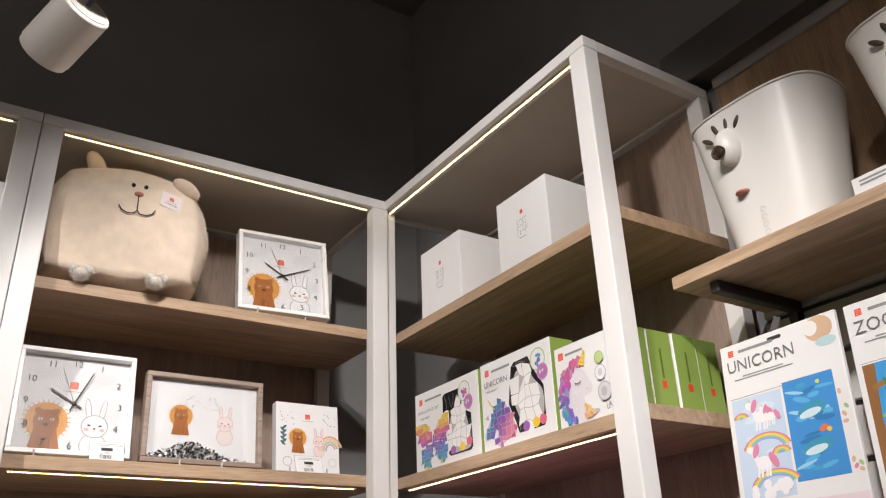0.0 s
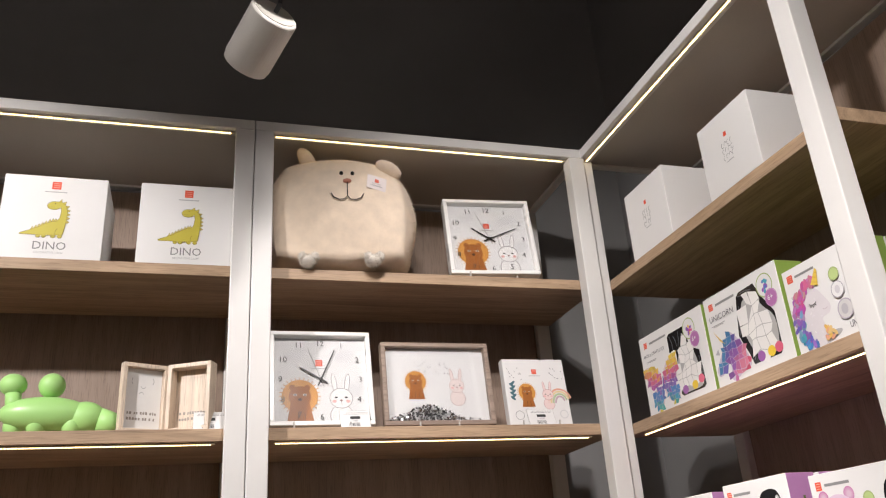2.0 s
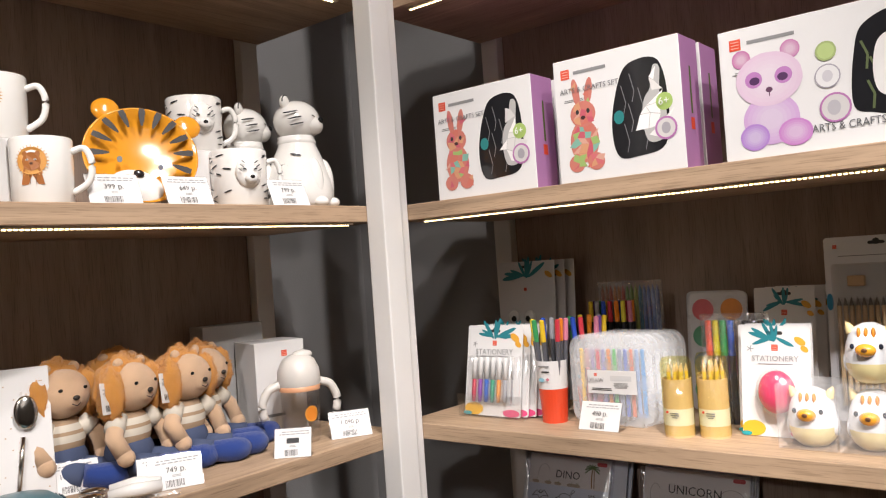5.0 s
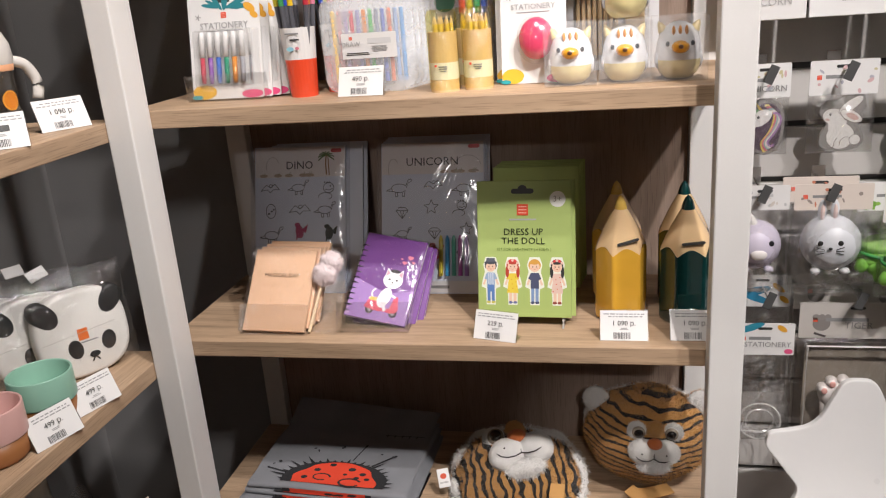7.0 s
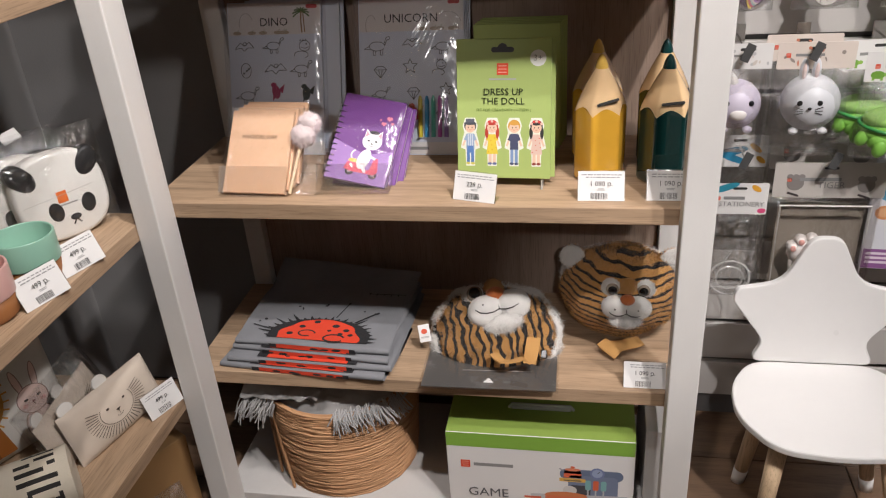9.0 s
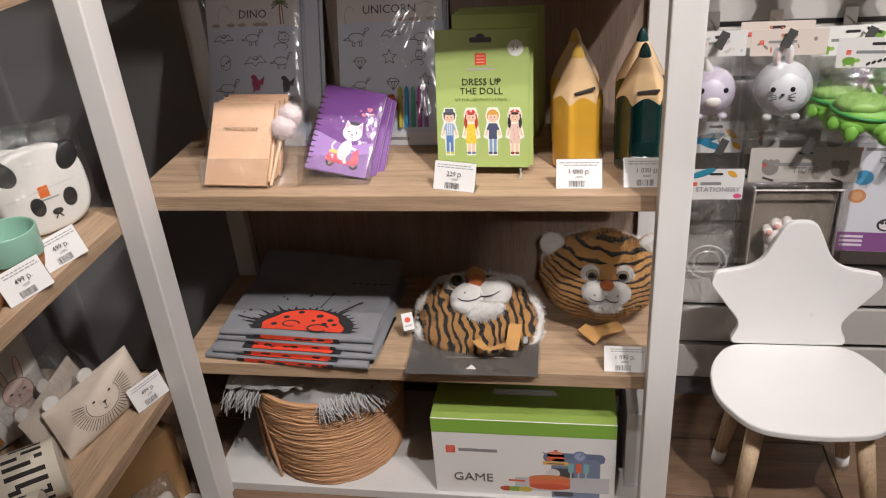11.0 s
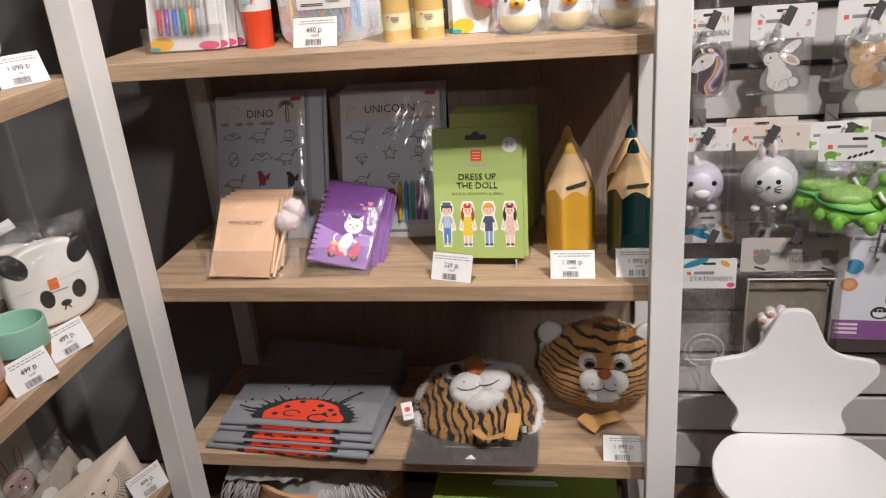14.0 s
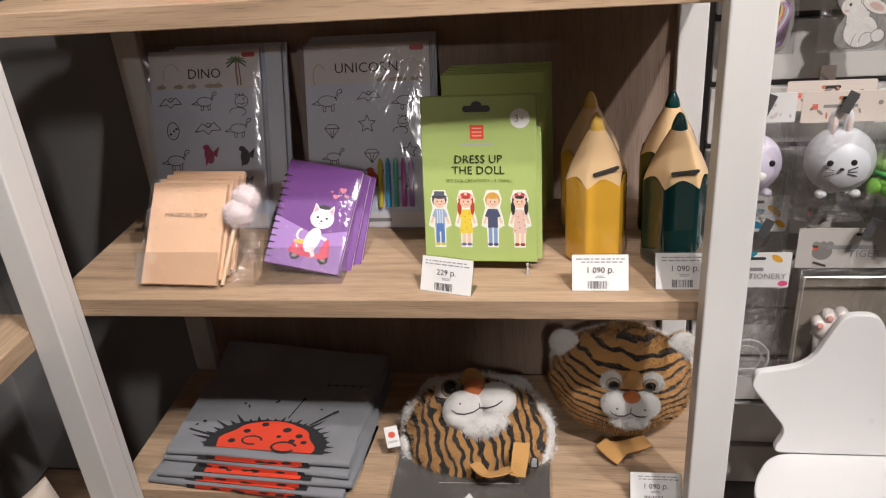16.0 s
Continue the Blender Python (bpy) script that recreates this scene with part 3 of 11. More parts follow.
def price_tag(m, price="", seed=1, w=0.086, h=0.056):
    """A printed price card in a clear leaning holder."""
    t = thing("price_tag", m, "white printed price card in a clear plastic holder", "price tag", "price tags")
    lean = pose(0, 0, 0.0008, -24)
    part("card", block(-w / 2, w / 2, 0, 0.0006, 0, h, m=lean), WHITE_CARD, t)
    part("holder", join(block(-w / 2 - 0.0015, w / 2 + 0.0015, 0.0008, 0.002, 0, h + 0.002, m=lean), block(-w / 2, w / 2, 0.0, 0.034, 0, 0.0014)), CLEAR, t)
    rng = random.Random(seed)
    p = Print(lean @ FACE)
    for row in range(2):
        x = -w * rng.uniform(0.30, 0.44)
        while x < w * 0.40:
            k = rng.uniform(0.003, 0.010)
            p.rect(x, h * (0.88 - 0.085 * row) - 0.0010, min(x + k, w * 0.45), h * (0.88 - 0.085 * row) + 0.0010, (0.30, 0.30, 0.30))
            x += k + 0.0022
    p.bars(0, h * 0.42, w * 0.2, 0.0012, 2, (0.35, 0.35, 0.35), rng)
    p.barcode(-w * 0.22, h * 0.06, w * 0.14, h * 0.27, seed)
    if not price:
        p.rect(-w * 0.17, h * 0.49, w * 0.17, h * 0.66, BLACK_INK)
    p.done(t)
    if price:
        letters(t, price, 0, h * 0.57, 0.0128, m=lean @ FACE, lift=0.002)
    return t


def hang_card(t, w, h, col=WHITE_CARD, thick=0.0012, m=None, r=0.004, slot=True):
    part("card", slab(round_rect(w, h, r, 4, 0, h / 2), thick, m=m), col, t)
    if slot:
        p = Print((m or Matrix()) @ FACE)
        p.poly(round_rect(0.028, 0.006, 0.0028, 3, 0, h - 0.013), BLACK_INK)
        p.ell(0, h - 0.011, 0.006, 0.006, BLACK_INK)
        p.done(t, "hang_hole")


def leaves(p, x, y, s, c=(0.02, 0.20, 0.24), seed=1):
    rng = random.Random(seed)
    for i in range(9):
        a = rng.uniform(-0.6, 3.7)
        k = s * rng.uniform(0.6, 1.1)
        p.ell(x + math.cos(a) * k * 0.6, y + math.sin(a) * k * 0.35, k * 0.5, k * 0.09, c, math.degrees(a))


def bag(t, w, h, d, z0=0.0, y0=0.0, seed=1, mat=None, puff=0.35, tilt=None, amp=0.004):
    """A crinkled clear bag round a thing: a puffed, closed sheet."""
    def f(side):
        def g(u, v):
            e = (1 - abs(2 * u - 1) ** 3) * (1 - abs(2 * v - 1) ** 3)
            n = noise.noise(Vector((u * 7 + seed, v * 9, side * 3)))
            return (w * (u - 0.5) + 0.3 * amp * n, y0 + d / 2 + side * (d / 2) * (0.12 + 0.88 * e ** puff) + amp * n * e, z0 + h * v)
        return g
    bm = join(grid_sheet(16, 18, f(-1)), grid_sheet(16, 18, f(1)))
    if tilt is not None:
        bm.transform(tilt)
    ob = part("clear_bag", bm, mat or BAG, t, "crinkled clear film", True)
    ob.visible_shadow = False
    return ob


# ---- goods on the bay along the north wall ----
Z6, Z5, Z4, Z3, Z2, Z1 = LEVELS
PURPLE_CARD = paint((0.42, 0.20, 0.40), 0.5, 0.04, kind="card")
GREEN_CARD = paint((0.25, 0.36, 0.075), 0.5, 0.04, kind="card")

# white gift boxes on the top shelf
for x0, x1, h, inset, s in ((0.160, 0.388, 0.225, 0.004, 1), (0.585, 0.806, 0.213, 0.002, 2)):
    t = carton("gift_box", on_b((x0 + x1) / 2, Z1, inset), x1 - x0, h, 0.215, "plain white cardboard gift box with a small grey emblem", "box", "white gift boxes")
    p = Print()
    p.rect(-0.006, h * 0.66, 0.006, h * 0.72, RED)
    rng = random.Random(s)
    for i in range(3):
        for k in range(4):
            p.arc((k - 1.5) * 0.012, h * (0.56 - 0.085 * i), 0.0045, 0.007, rng.uniform(0, 90), rng.uniform(180, 340), 0.0016, GREY_INK)
    p.bars(0, h * 0.33, 0.03, 0.002, 1, GREY_INK)
    p.done(t)


def craft_box(m, w, h, side, art, seed, label, group, lettered=True, age="6+"):
    """A craft set: white front with a cut window, coloured sides, pictures of the finished toy."""
    d = 0.078
    t = carton("craft_box", m, w, h, d, label, "craft set", group, WHITE_CARD, side)
    side_mark(t, w, h, d)
    if art == "hidden":
        return t
    p = Print()
    rng = random.Random(seed)
    mark(p, -w * 0.40, h * 0.88, 0.018, False)
    p.rect(-w * 0.33, h * 0.868, -w * 0.06, h * 0.895, GREY_INK)
    # window of black plastic with painted highlight strokes, and the blank figure
    at = lambda pts: [(-w / 2 + u * w, v * h) for u, v in pts]
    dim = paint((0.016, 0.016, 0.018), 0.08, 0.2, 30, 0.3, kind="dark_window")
    white = (0.76, 0.74, 0.72)
    plain = [(0.78, 0.76, 0.74), (0.75, 0.73, 0.71), (0.77, 0.75, 0.72)]
    gloss = (0.10, 0.10, 0.105)
    sweets = ((.30, .10, .34), (.76, .52, .04), (.66, .12, .20))
    if art == "butterfly":
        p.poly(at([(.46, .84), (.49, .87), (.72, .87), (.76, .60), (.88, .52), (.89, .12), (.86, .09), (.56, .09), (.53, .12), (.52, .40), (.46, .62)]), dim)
        for u, v, u1, v1 in ((.49, .84, .52, .66), (.55, .82, .58, .68), (.63, .84, .60, .66), (.50, .64, .60, .62), (.86, .46, .85, .24)):
            p.line(at([(u, v), ((u + u1) / 2 + .01, (v + v1) / 2), (u1, v1)]), 0.0024, gloss)
        mosaic(p, at(curvy([(.56, .14), (.70, .11), (.86, .14), (.84, .36), (.80, .54), (.74, .66), (.68, .80), (.64, .66), (.58, .56), (.54, .36)], 5)), plain, 0.024, seed, (0.40, 0.39, 0.38), 0.07, 3, True, odd=0.12)
        for (u, v), c in zip(((.60, .15), (.74, .16), (.84, .20)), sweets):
            p.ell(*at([(u, v)])[0], 0.014, 0.012, c)
    elif art == "unicorn":
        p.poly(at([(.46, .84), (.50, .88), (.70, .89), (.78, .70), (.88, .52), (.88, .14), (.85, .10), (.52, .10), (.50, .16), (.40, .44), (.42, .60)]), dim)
        for u, v, u1, v1 in ((.48, .84, .60, .80), (.47, .74, .45, .58), (.52, .86, .66, .84), (.43, .56, .42, .44), (.53, .14, .56, .22)):
            p.line(at([(u, v), ((u + u1) / 2 + .01, (v + v1) / 2 + .01), (u1, v1)]), 0.0024, gloss)
        mosaic(p, at(curvy([(.56, .22), (.66, .13), (.82, .15), (.87, .30), (.86, .48), (.76, .62), (.68, .76), (.56, .78), (.50, .72), (.47, .50), (.50, .36)], 5)), plain, 0.030, seed, (0.40, 0.39, 0.38), 0.06, 3, True, odd=0.12)
        for (u, v), c in zip(((.62, .15), (.75, .16), (.84, .17)), sweets):
            p.ell(*at([(u, v)])[0], 0.014, 0.013, c)
    elif art == "head":
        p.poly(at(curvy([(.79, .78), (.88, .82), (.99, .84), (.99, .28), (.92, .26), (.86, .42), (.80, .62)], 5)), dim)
        for u, v in ((.83, .74), (.90, .70), (.94, .50), (.88, .56)):
            p.line(at([(u, v), (u + .05, v - .05), (u + .04, v - .16)]), 0.0034, gloss)
    else:
        if art == "bunny":
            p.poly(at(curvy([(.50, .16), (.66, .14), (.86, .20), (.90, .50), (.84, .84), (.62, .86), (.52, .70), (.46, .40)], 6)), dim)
            for u, v in ((.55, .70), (.62, .78), (.60, .55), (.68, .66), (.70, .40), (.56, .40)):
                p.line(at([(u, v), (u + .03, v - .14), (u + .01, v - .22)]), 0.0016, (0.16, 0.16, 0.17))
            mosaic(p, at(curvy([(.74, .24), (.86, .26), (.88, .46), (.84, .60), (.85, .78), (.80, .80), (.77, .64), (.72, .56), (.70, .40)], 5)), plain, 0.02, seed, (0.45, 0.44, 0.43), 0.06)
            p.ell(*at([(.52, .46)])[0], 0.010, 0.012, (0.02, 0.20, 0.20))
        else:
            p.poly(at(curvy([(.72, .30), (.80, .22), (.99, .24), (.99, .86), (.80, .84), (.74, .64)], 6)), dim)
            for u, v in ((.78, .72), (.82, .60), (.80, .44), (.90, .70)):
                p.line(at([(u, v), (u + .03, v - .10), (u + .02, v - .20)]), 0.0035, (0.10, 0.13, 0.05))
            p.poly(at(curvy([(.86, .34), (.97, .32), (.98, .56), (.94, .74), (.86, .70), (.83, .50)], 5)), white)
    # finished toy
    if art == "butterfly":
        hot = [(0.76, 0.55, 0.05), (0.76, 0.50, 0.06), (0.72, 0.26, 0.08), (0.64, 0.12, 0.26), (0.46, 0.09, 0.36), (0.22, 0.10, 0.42), (0.07, 0.20, 0.50)]
        cold = [(0.20, 0.12, 0.44), (0.07, 0.22, 0.52), (0.05, 0.30, 0.48), (0.06, 0.36, 0.34), (0.66, 0.58, 0.06)]
        wings = (([(.28, .37), (.24, .52), (.14, .59), (.04, .60), (.02, .52), (.06, .40), (.12, .29), (.26, .30)], hot, (-.1, -.9, 1.0)),
                 ([(.29, .37), (.32, .48), (.40, .58), (.52, .63), (.54, .54), (.52, .38), (.46, .27), (.31, .30)], hot, (-.1, -.9, 1.0)),
                 ([(.27, .31), (.14, .28), (.11, .14), (.14, .03), (.20, .01), (.26, .10), (.29, .24)], cold, (0, -1.0, 1.0)),
                 ([(.31, .31), (.46, .28), (.52, .18), (.50, .08), (.42, .06), (.34, .13), (.30, .24)], cold, (0, -1.0, 1.0)))
        for k, (shape, pal, way) in enumerate(wings):
            pal = [shade(c, 0.82) for c in pal]
            mx, my = sum(q[0] for q in shape) / len(shape), sum(q[1] for q in shape) / len(shape)
            p.poly(at(curvy([(mx + (u - mx) * 1.12, my + (v - my) * 1.12) for u, v in shape], 5)), white)
            mosaic(p, at(curvy(shape, 5)), pal, 0.0135, seed + k, (0.62, 0.52, 0.56), 0.05, 4, False, way, 0)
        p.line(at([(.26, .16), (.30, .42)]), 0.005, (0.10, 0.10, 0.34))
    elif art == "unicorn":
        pal = [(0.03, 0.22, 0.27), (0.05, 0.19, 0.36), (0.11, 0.09, 0.31), (0.22, 0.08, 0.30), (0.44, 0.12, 0.29), (0.60, 0.19, 0.28), (0.52, 0.07, 0.13)]
        shape = [(.26, .54), (.20, .46), (.12, .34), (.03, .20), (.04, .12), (.11, .13), (.17, .20), (.22, .19), (.20, .06), (.25, .02), (.36, .07), (.48, .11), (.47, .22), (.41, .36), (.34, .48)]
        p.poly(at(curvy([(.28 + (u - .28) * 1.08, .26 + (v - .26) * 1.07) for u, v in shape], 4)), white)
        mosaic(p, at(curvy(shape, 5)), pal, 0.017, seed, (0.52, 0.46, 0.56), 0.05, 4, False, (0.85, -0.65, 0.42), 0)
        p.poly(at([(.14, .48), (.20, .43), (.07, .61)]), (0.72, 0.50, 0.10))
        for k in (0.3, 0.55, 0.8):
            p.line(at([(.14 - .07 * k, .48 + .13 * k), (.20 - .12 * k, .43 + .17 * k)]), 0.0014, (0.52, 0.30, 0.05))
        p.poly(at([(.04, .36), (.10, .34), (.09, .41)]), (0.40, 0.40, 0.42))
    elif art == "head":
        p.ell(*at([(.40, .07)])[0], w * 0.20, h * 0.05, (0.42, 0.41, 0.42), 8)
        p.poly(at(curvy([(.14, .03), (.40, .02), (.42, .18), (.40, .30), (.50, .33), (.53, .41), (.49, .50), (.42, .62), (.32, .72), (.22, .68), (.16, .40)], 5)), (0.66, 0.62, 0.64))
        for k in range(26):
            u, v = rng.uniform(.20, .48), rng.uniform(.08, .66)
            if abs(u - .34) < .10 or .32 < v < .58:
                p.ell(*at([(u, v)])[0], 0.0036, 0.0018, rng.choice([(0.74, 0.72, 0.72), (0.70, 0.66, 0.69), (0.66, 0.58, 0.66)]), rng.uniform(-60, 60), 8)
        mane = [(0.06, 0.15, 0.40), (0.16, 0.11, 0.38), (0.34, 0.10, 0.34), (0.46, 0.08, 0.24), (0.52, 0.12, 0.26)]
        for k in range(130):
            f = rng.random()
            u = .22 - .15 * math.sin(f * 3.0) * (0.55 + 0.45 * f) + rng.uniform(-.07, .07) + (.10 if f < .12 else 0)
            v = .76 - .72 * f + rng.uniform(-.03, .03)
            c = mane[max(0, min(4, int((1 - f) * 4.4 + rng.uniform(-.9, .9))))]
            p.ell(*at([(max(u, .035), max(v, .03))])[0], 0.0098, 0.0052, tuple(v + (0.66 - v) * max(0.0, rng.uniform(-0.5, 0.45)) for v in c), rng.uniform(30, 110), 8)
        for k in range(14):
            p.ell(*at([(rng.uniform(.38, .52), rng.uniform(.06, .20))])[0], 0.0075, 0.0045, rng.choice([(0.70, 0.42, 0.10), (0.70, 0.34, 0.22), (0.72, 0.50, 0.20)]), rng.uniform(-60, 60), 8)
        p.poly(at([(.36, .70), (.45, .66), (.48, .84), (.46, .86)]), (0.72, 0.50, 0.08))
        for k in (.2, .5, .8):
            p.line(at([(.36 + .10 * k, .70 + .15 * k), (.45 + .03 * k, .66 + .18 * k)]), 0.0014, (0.55, 0.32, 0.04))
        p.arc(*at([(.33, .51)])[0], 0.011, 0.006, 190, 350, 0.0017, BLACK_INK)
        for k in (-1, 0, 1):
            p.line(at([(.33 + .028 * k, .475 + .008 * abs(k)), (.33 + .040 * k, .445 + .012 * abs(k))]), 0.0013, BLACK_INK)
        p.arc(*at([(.47, .40)])[0], 0.007, 0.004, 200, 330, 0.0010, (0.4, 0.3, 0.34))
    elif art == "bunny":
        cx, cy = -w * 0.27, h * 0.30
        reds = [(0.20, 0.42, 0.34), (0.56, 0.16, 0.12), (0.60, 0.30, 0.16), (0.52, 0.10, 0.14), (0.62, 0.34, 0.26), (0.30, 0.44, 0.14), (0.58, 0.14, 0.16)]
        for ox, oy, rx, ry, a in ((-.05, .42, .030, .115, 8), (.055, .41, .032, .115, -10), (0, .02, .120, .170, 0), (-.075, -.15, .068, .070, 10), (.085, -.15, .070, .070, -10), (0, .24, .105, .105, 0)):
            k, sn = math.cos(radians(a)), math.sin(radians(a))
            pts = [(cx + ox * w + rx * w * math.cos(b) * k - ry * h * math.sin(b) * sn, cy + oy * h + rx * w * math.cos(b) * sn + ry * h * math.sin(b) * k) for b in [n * math.tau / 22 for n in range(22)]]
            mosaic(p, pts, reds, 0.0125, seed + int(ox * 100 + oy * 50), (0.54, 0.18, 0.14), 0.03, 1, True)
        for k in (-1, 1):
            p.ell(cx + k * 0.045 * w, cy + 0.26 * h, 0.0035, 0.0045, BLACK_INK)
        p.ell(cx, cy + 0.21 * h, 0.005, 0.0035, (0.05, 0.02, 0.02))
    else:
        cx, cy = -w * 0.22, h * 0.34
        def puff(ox, oy, rx, ry, c):
            for k in range(5):
                f = 1 - 0.15 * k
                pts = [(cx + (ox + rx * f * (1 + 0.035 * noise.noise(Vector((3 * math.cos(b), 3 * math.sin(b), k + ox * 9)))) * math.cos(b)) * w, cy + oy * h + ry * f * h * (1 + 0.035 * noise.noise(Vector((3 * math.sin(b), 3 * math.cos(b), k)))) * math.sin(b)) for b in [n * math.tau / 40 for n in range(40)]]
                p.poly(pts, tuple(v + (0.70 - v) * 0.11 * k for v in c))
        puff(-.15, .42, .055, .070, (0.50, 0.18, 0.36))
        puff(.13, .43, .055, .070, (0.52, 0.22, 0.40))
        puff(0, -.06, .16, .19, (0.56, 0.36, 0.60))
        puff(-.10, -.18, .085, .10, (0.40, 0.22, 0.56))
        puff(.13, -.18, .095, .10, (0.52, 0.22, 0.52))
        puff(0, .24, .19, .20, (0.66, 0.50, 0.62))
        for k in (-1, 1):
            p.ell(cx + k * 0.085 * w, cy + 0.25 * h, 0.050 * w, 0.062 * h, (0.46, 0.20, 0.46), k * 20)
            p.ell(cx + k * 0.080 * w, cy + 0.24 * h, 0.030 * w, 0.030 * h, (0.08, 0.03, 0.10))
        p.ell(cx, cy + 0.16 * h, 0.02 * w, 0.020 * h, (0.12, 0.05, 0.10))
        p.line([(cx, cy + 0.15 * h), (cx, cy + 0.11 * h)], 0.0016, (0.12, 0.05, 0.10))
    # round badges: a ring, paper, and a small picture or a solid disc
    RIM, VIOLET = (0.34, 0.42, 0.17), (0.42, 0.16, 0.38)
    bx, by = (0.37, 0.52) if art == "bunny" else (0.38, 0.66) if art == "unicorn" else (0.35, 0.66)
    if art in ("butterfly", "unicorn"):
        ox = w * (bx - (0.06 if art == "butterfly" else 0.05))
        p.ell(ox, h * 0.81, 0.030, 0.030, RIM, n=28)
        p.ell(ox, h * 0.81, 0.027, 0.027, (0.70, 0.69, 0.68), n=28)
        for k in range(12):
            a, r = rng.uniform(0, 6.28), rng.uniform(0, 0.014)
            p.ell(ox + r * math.cos(a), h * 0.81 + r * math.sin(a) - 0.003, 0.0055, 0.0042, rng.choice([(0.62, 0.07, 0.24), (0.70, 0.42, 0.06), (0.24, 0.08, 0.36)] if art == "butterfly" else [(0.05, 0.30, 0.40), (0.07, 0.16, 0.46), (0.24, 0.08, 0.40)]), rng.uniform(0, 90), 8)
        p.ell(w * bx, h * by, 0.022, 0.022, VIOLET, n=28)
        p.ell(w * bx, h * by, 0.0205, 0.0205, (0.56, 0.34, 0.52), n=28)
        p.ell(w * bx, h * by, 0.0192, 0.0192, VIOLET, n=28)
    elif art == "bunny":
        p.ell(w * bx, h * by, w * 0.062, w * 0.062, (0.36, 0.50, 0.14))
        p.ell(w * bx, h * 0.32, w * 0.082, w * 0.082, VIOLET)
        p.ell(w * bx, h * 0.32, w * 0.067, w * 0.067, (0.6, 0.58, 0.56))
        p.ell(w * bx, h * 0.32, w * 0.033, w * 0.041, (0.35, 0.33, 0.36))
    else:
        ox = w * (0.17 if art == "head" else 0.10)
        p.ell(ox, h * 0.70, 0.0150, 0.0150, RIM)
        p.ell(ox, h * 0.70, 0.0120, 0.0120, (0.44, 0.55, 0.22))
        p.ell(ox, h * 0.52, 0.0185, 0.0185, (0.36, 0.34, 0.38))
        p.ell(ox, h * 0.52, 0.0165, 0.0165, (0.72, 0.71, 0.71))
        p.ell(ox, h * 0.52, 0.0075, 0.0090, (0.56, 0.54, 0.57))
        p.ell(ox + 0.008, h * 0.29, 0.0225, 0.0225, (0.40, 0.36, 0.42) if art == "head" else VIOLET)
        p.ell(ox + 0.008, h * 0.29, 0.0195, 0.0195, (0.58, 0.56, 0.55))
        p.ell(ox + 0.006, h * 0.29, 0.0095, 0.0115, (0.44, 0.42, 0.45))
    p.done(t)
    dark = (0.12, 0.12, 0.13)
    if art in ("unicorn",):
        letters(t, "UNICORN", -w * 0.45, h * 0.74, 0.023, dark, align="LEFT", name="title")
    elif art in ("bunny", "butterfly"):
        letters(t, "ARTS & CRAFTS SET", -w * 0.45, h * 0.74, 0.0135, dark, align="LEFT", name="title")
    elif art == "panda":
        letters(t, "ARTS & CRAFTS SET", -w * 0.0, h * 0.155, 0.017, dark, align="LEFT", name="title", squeeze=0.85)
    else:
        letters(t, "UNICORN", w * 0.20, h * 0.11, 0.022, dark, align="LEFT", name="title", squeeze=0.66)
    q = Print()
    q.bars(-w * 0.34, h * 0.67, w * 0.2, 0.0016, 2, GREY_INK, rng)
    q.done(t, "small_print")
    if art in ("bunny", "butterfly", "unicorn"):
        letters(t, age, w * bx, h * by, 0.019, (0.8, 0.8, 0.78), name="age_mark", lift=0.0036)
    return t


def side_mark(t, w, h, d):
    """The maker's mark up the side of a box."""
    q = Print(Matrix.Translation((w / 2, 0, 0)) @ Matrix.Rotation(radians(90), 4, "Z") @ FACE)
    q.rect(d * 0.4, h * 0.3, d * 0.6, h * 0.39, RED)
    q.rect(d * 0.46, h * 0.42, d * 0.54, h * 0.78, shade((0.2, 0.3, 0.05), 0.5))
    q.done(t, "side_mark")


craft_box(on_b(0.262, Z2, 0.012), 0.342, 0.238, GREEN_CARD, "butterfly", 3, "white craft set box with a rainbow butterfly and window", "unicorn craft sets")
craft_box(on_b(0.600, Z2, 0.010), 0.302, 0.240, GREEN_CARD, "unicorn", 5, "white craft set box with a rainbow unicorn and window", "unicorn craft sets")
craft_box(on_b(0.880, Z2, 0.010), 0.232, 0.198, GREEN_CARD, "head", 7, "white craft set box with a pastel unicorn head", "unicorn craft sets")
for i in range(3):
    craft_box(on_b(0.880 + 0.004 * (i % 2), Z2, 0.092 + i * 0.082, 0.5 * (i - 1)), 0.232, 0.198, GREEN_CARD, "hidden", 7, "green-sided craft set box standing behind another", "unicorn craft sets")
craft_box(on_b(0.206, Z3, 0.008), 0.246, 0.222, PURPLE_CARD, "bunny", 9, "white craft set box with a patchwork rabbit and window", "animal craft sets")
craft_box(on_b(0.505, Z3, 0.006), 0.246, 0.229, PURPLE_CARD, "bunny", 11, "white craft set box with a patchwork rabbit and window", "animal craft sets")
craft_box(on_b(0.827, Z3, 0.010), 0.268, 0.212, PURPLE_CARD, "panda", 13, "white craft set box with a fluffy lilac panda", "animal craft sets")
craft_box(on_b(0.206, Z3, 0.100), 0.246, 0.222, PURPLE_CARD, "hidden", 9, "white craft set box standing behind another", "animal craft sets")
craft_box(on_b(0.505, Z3, 0.098), 0.246, 0.229, PURPLE_CARD, "bunny", 11, "white craft set box standing behind another", "animal craft sets")
craft_box(on_b(0.827, Z3, 0.102), 0.268, 0.212, PURPLE_CARD, "panda", 13, "white craft set box standing behind another", "animal craft sets")


# ---- stationery shelf ----
def lean_of(deg):
    return pose(0, 0, 0, -deg)


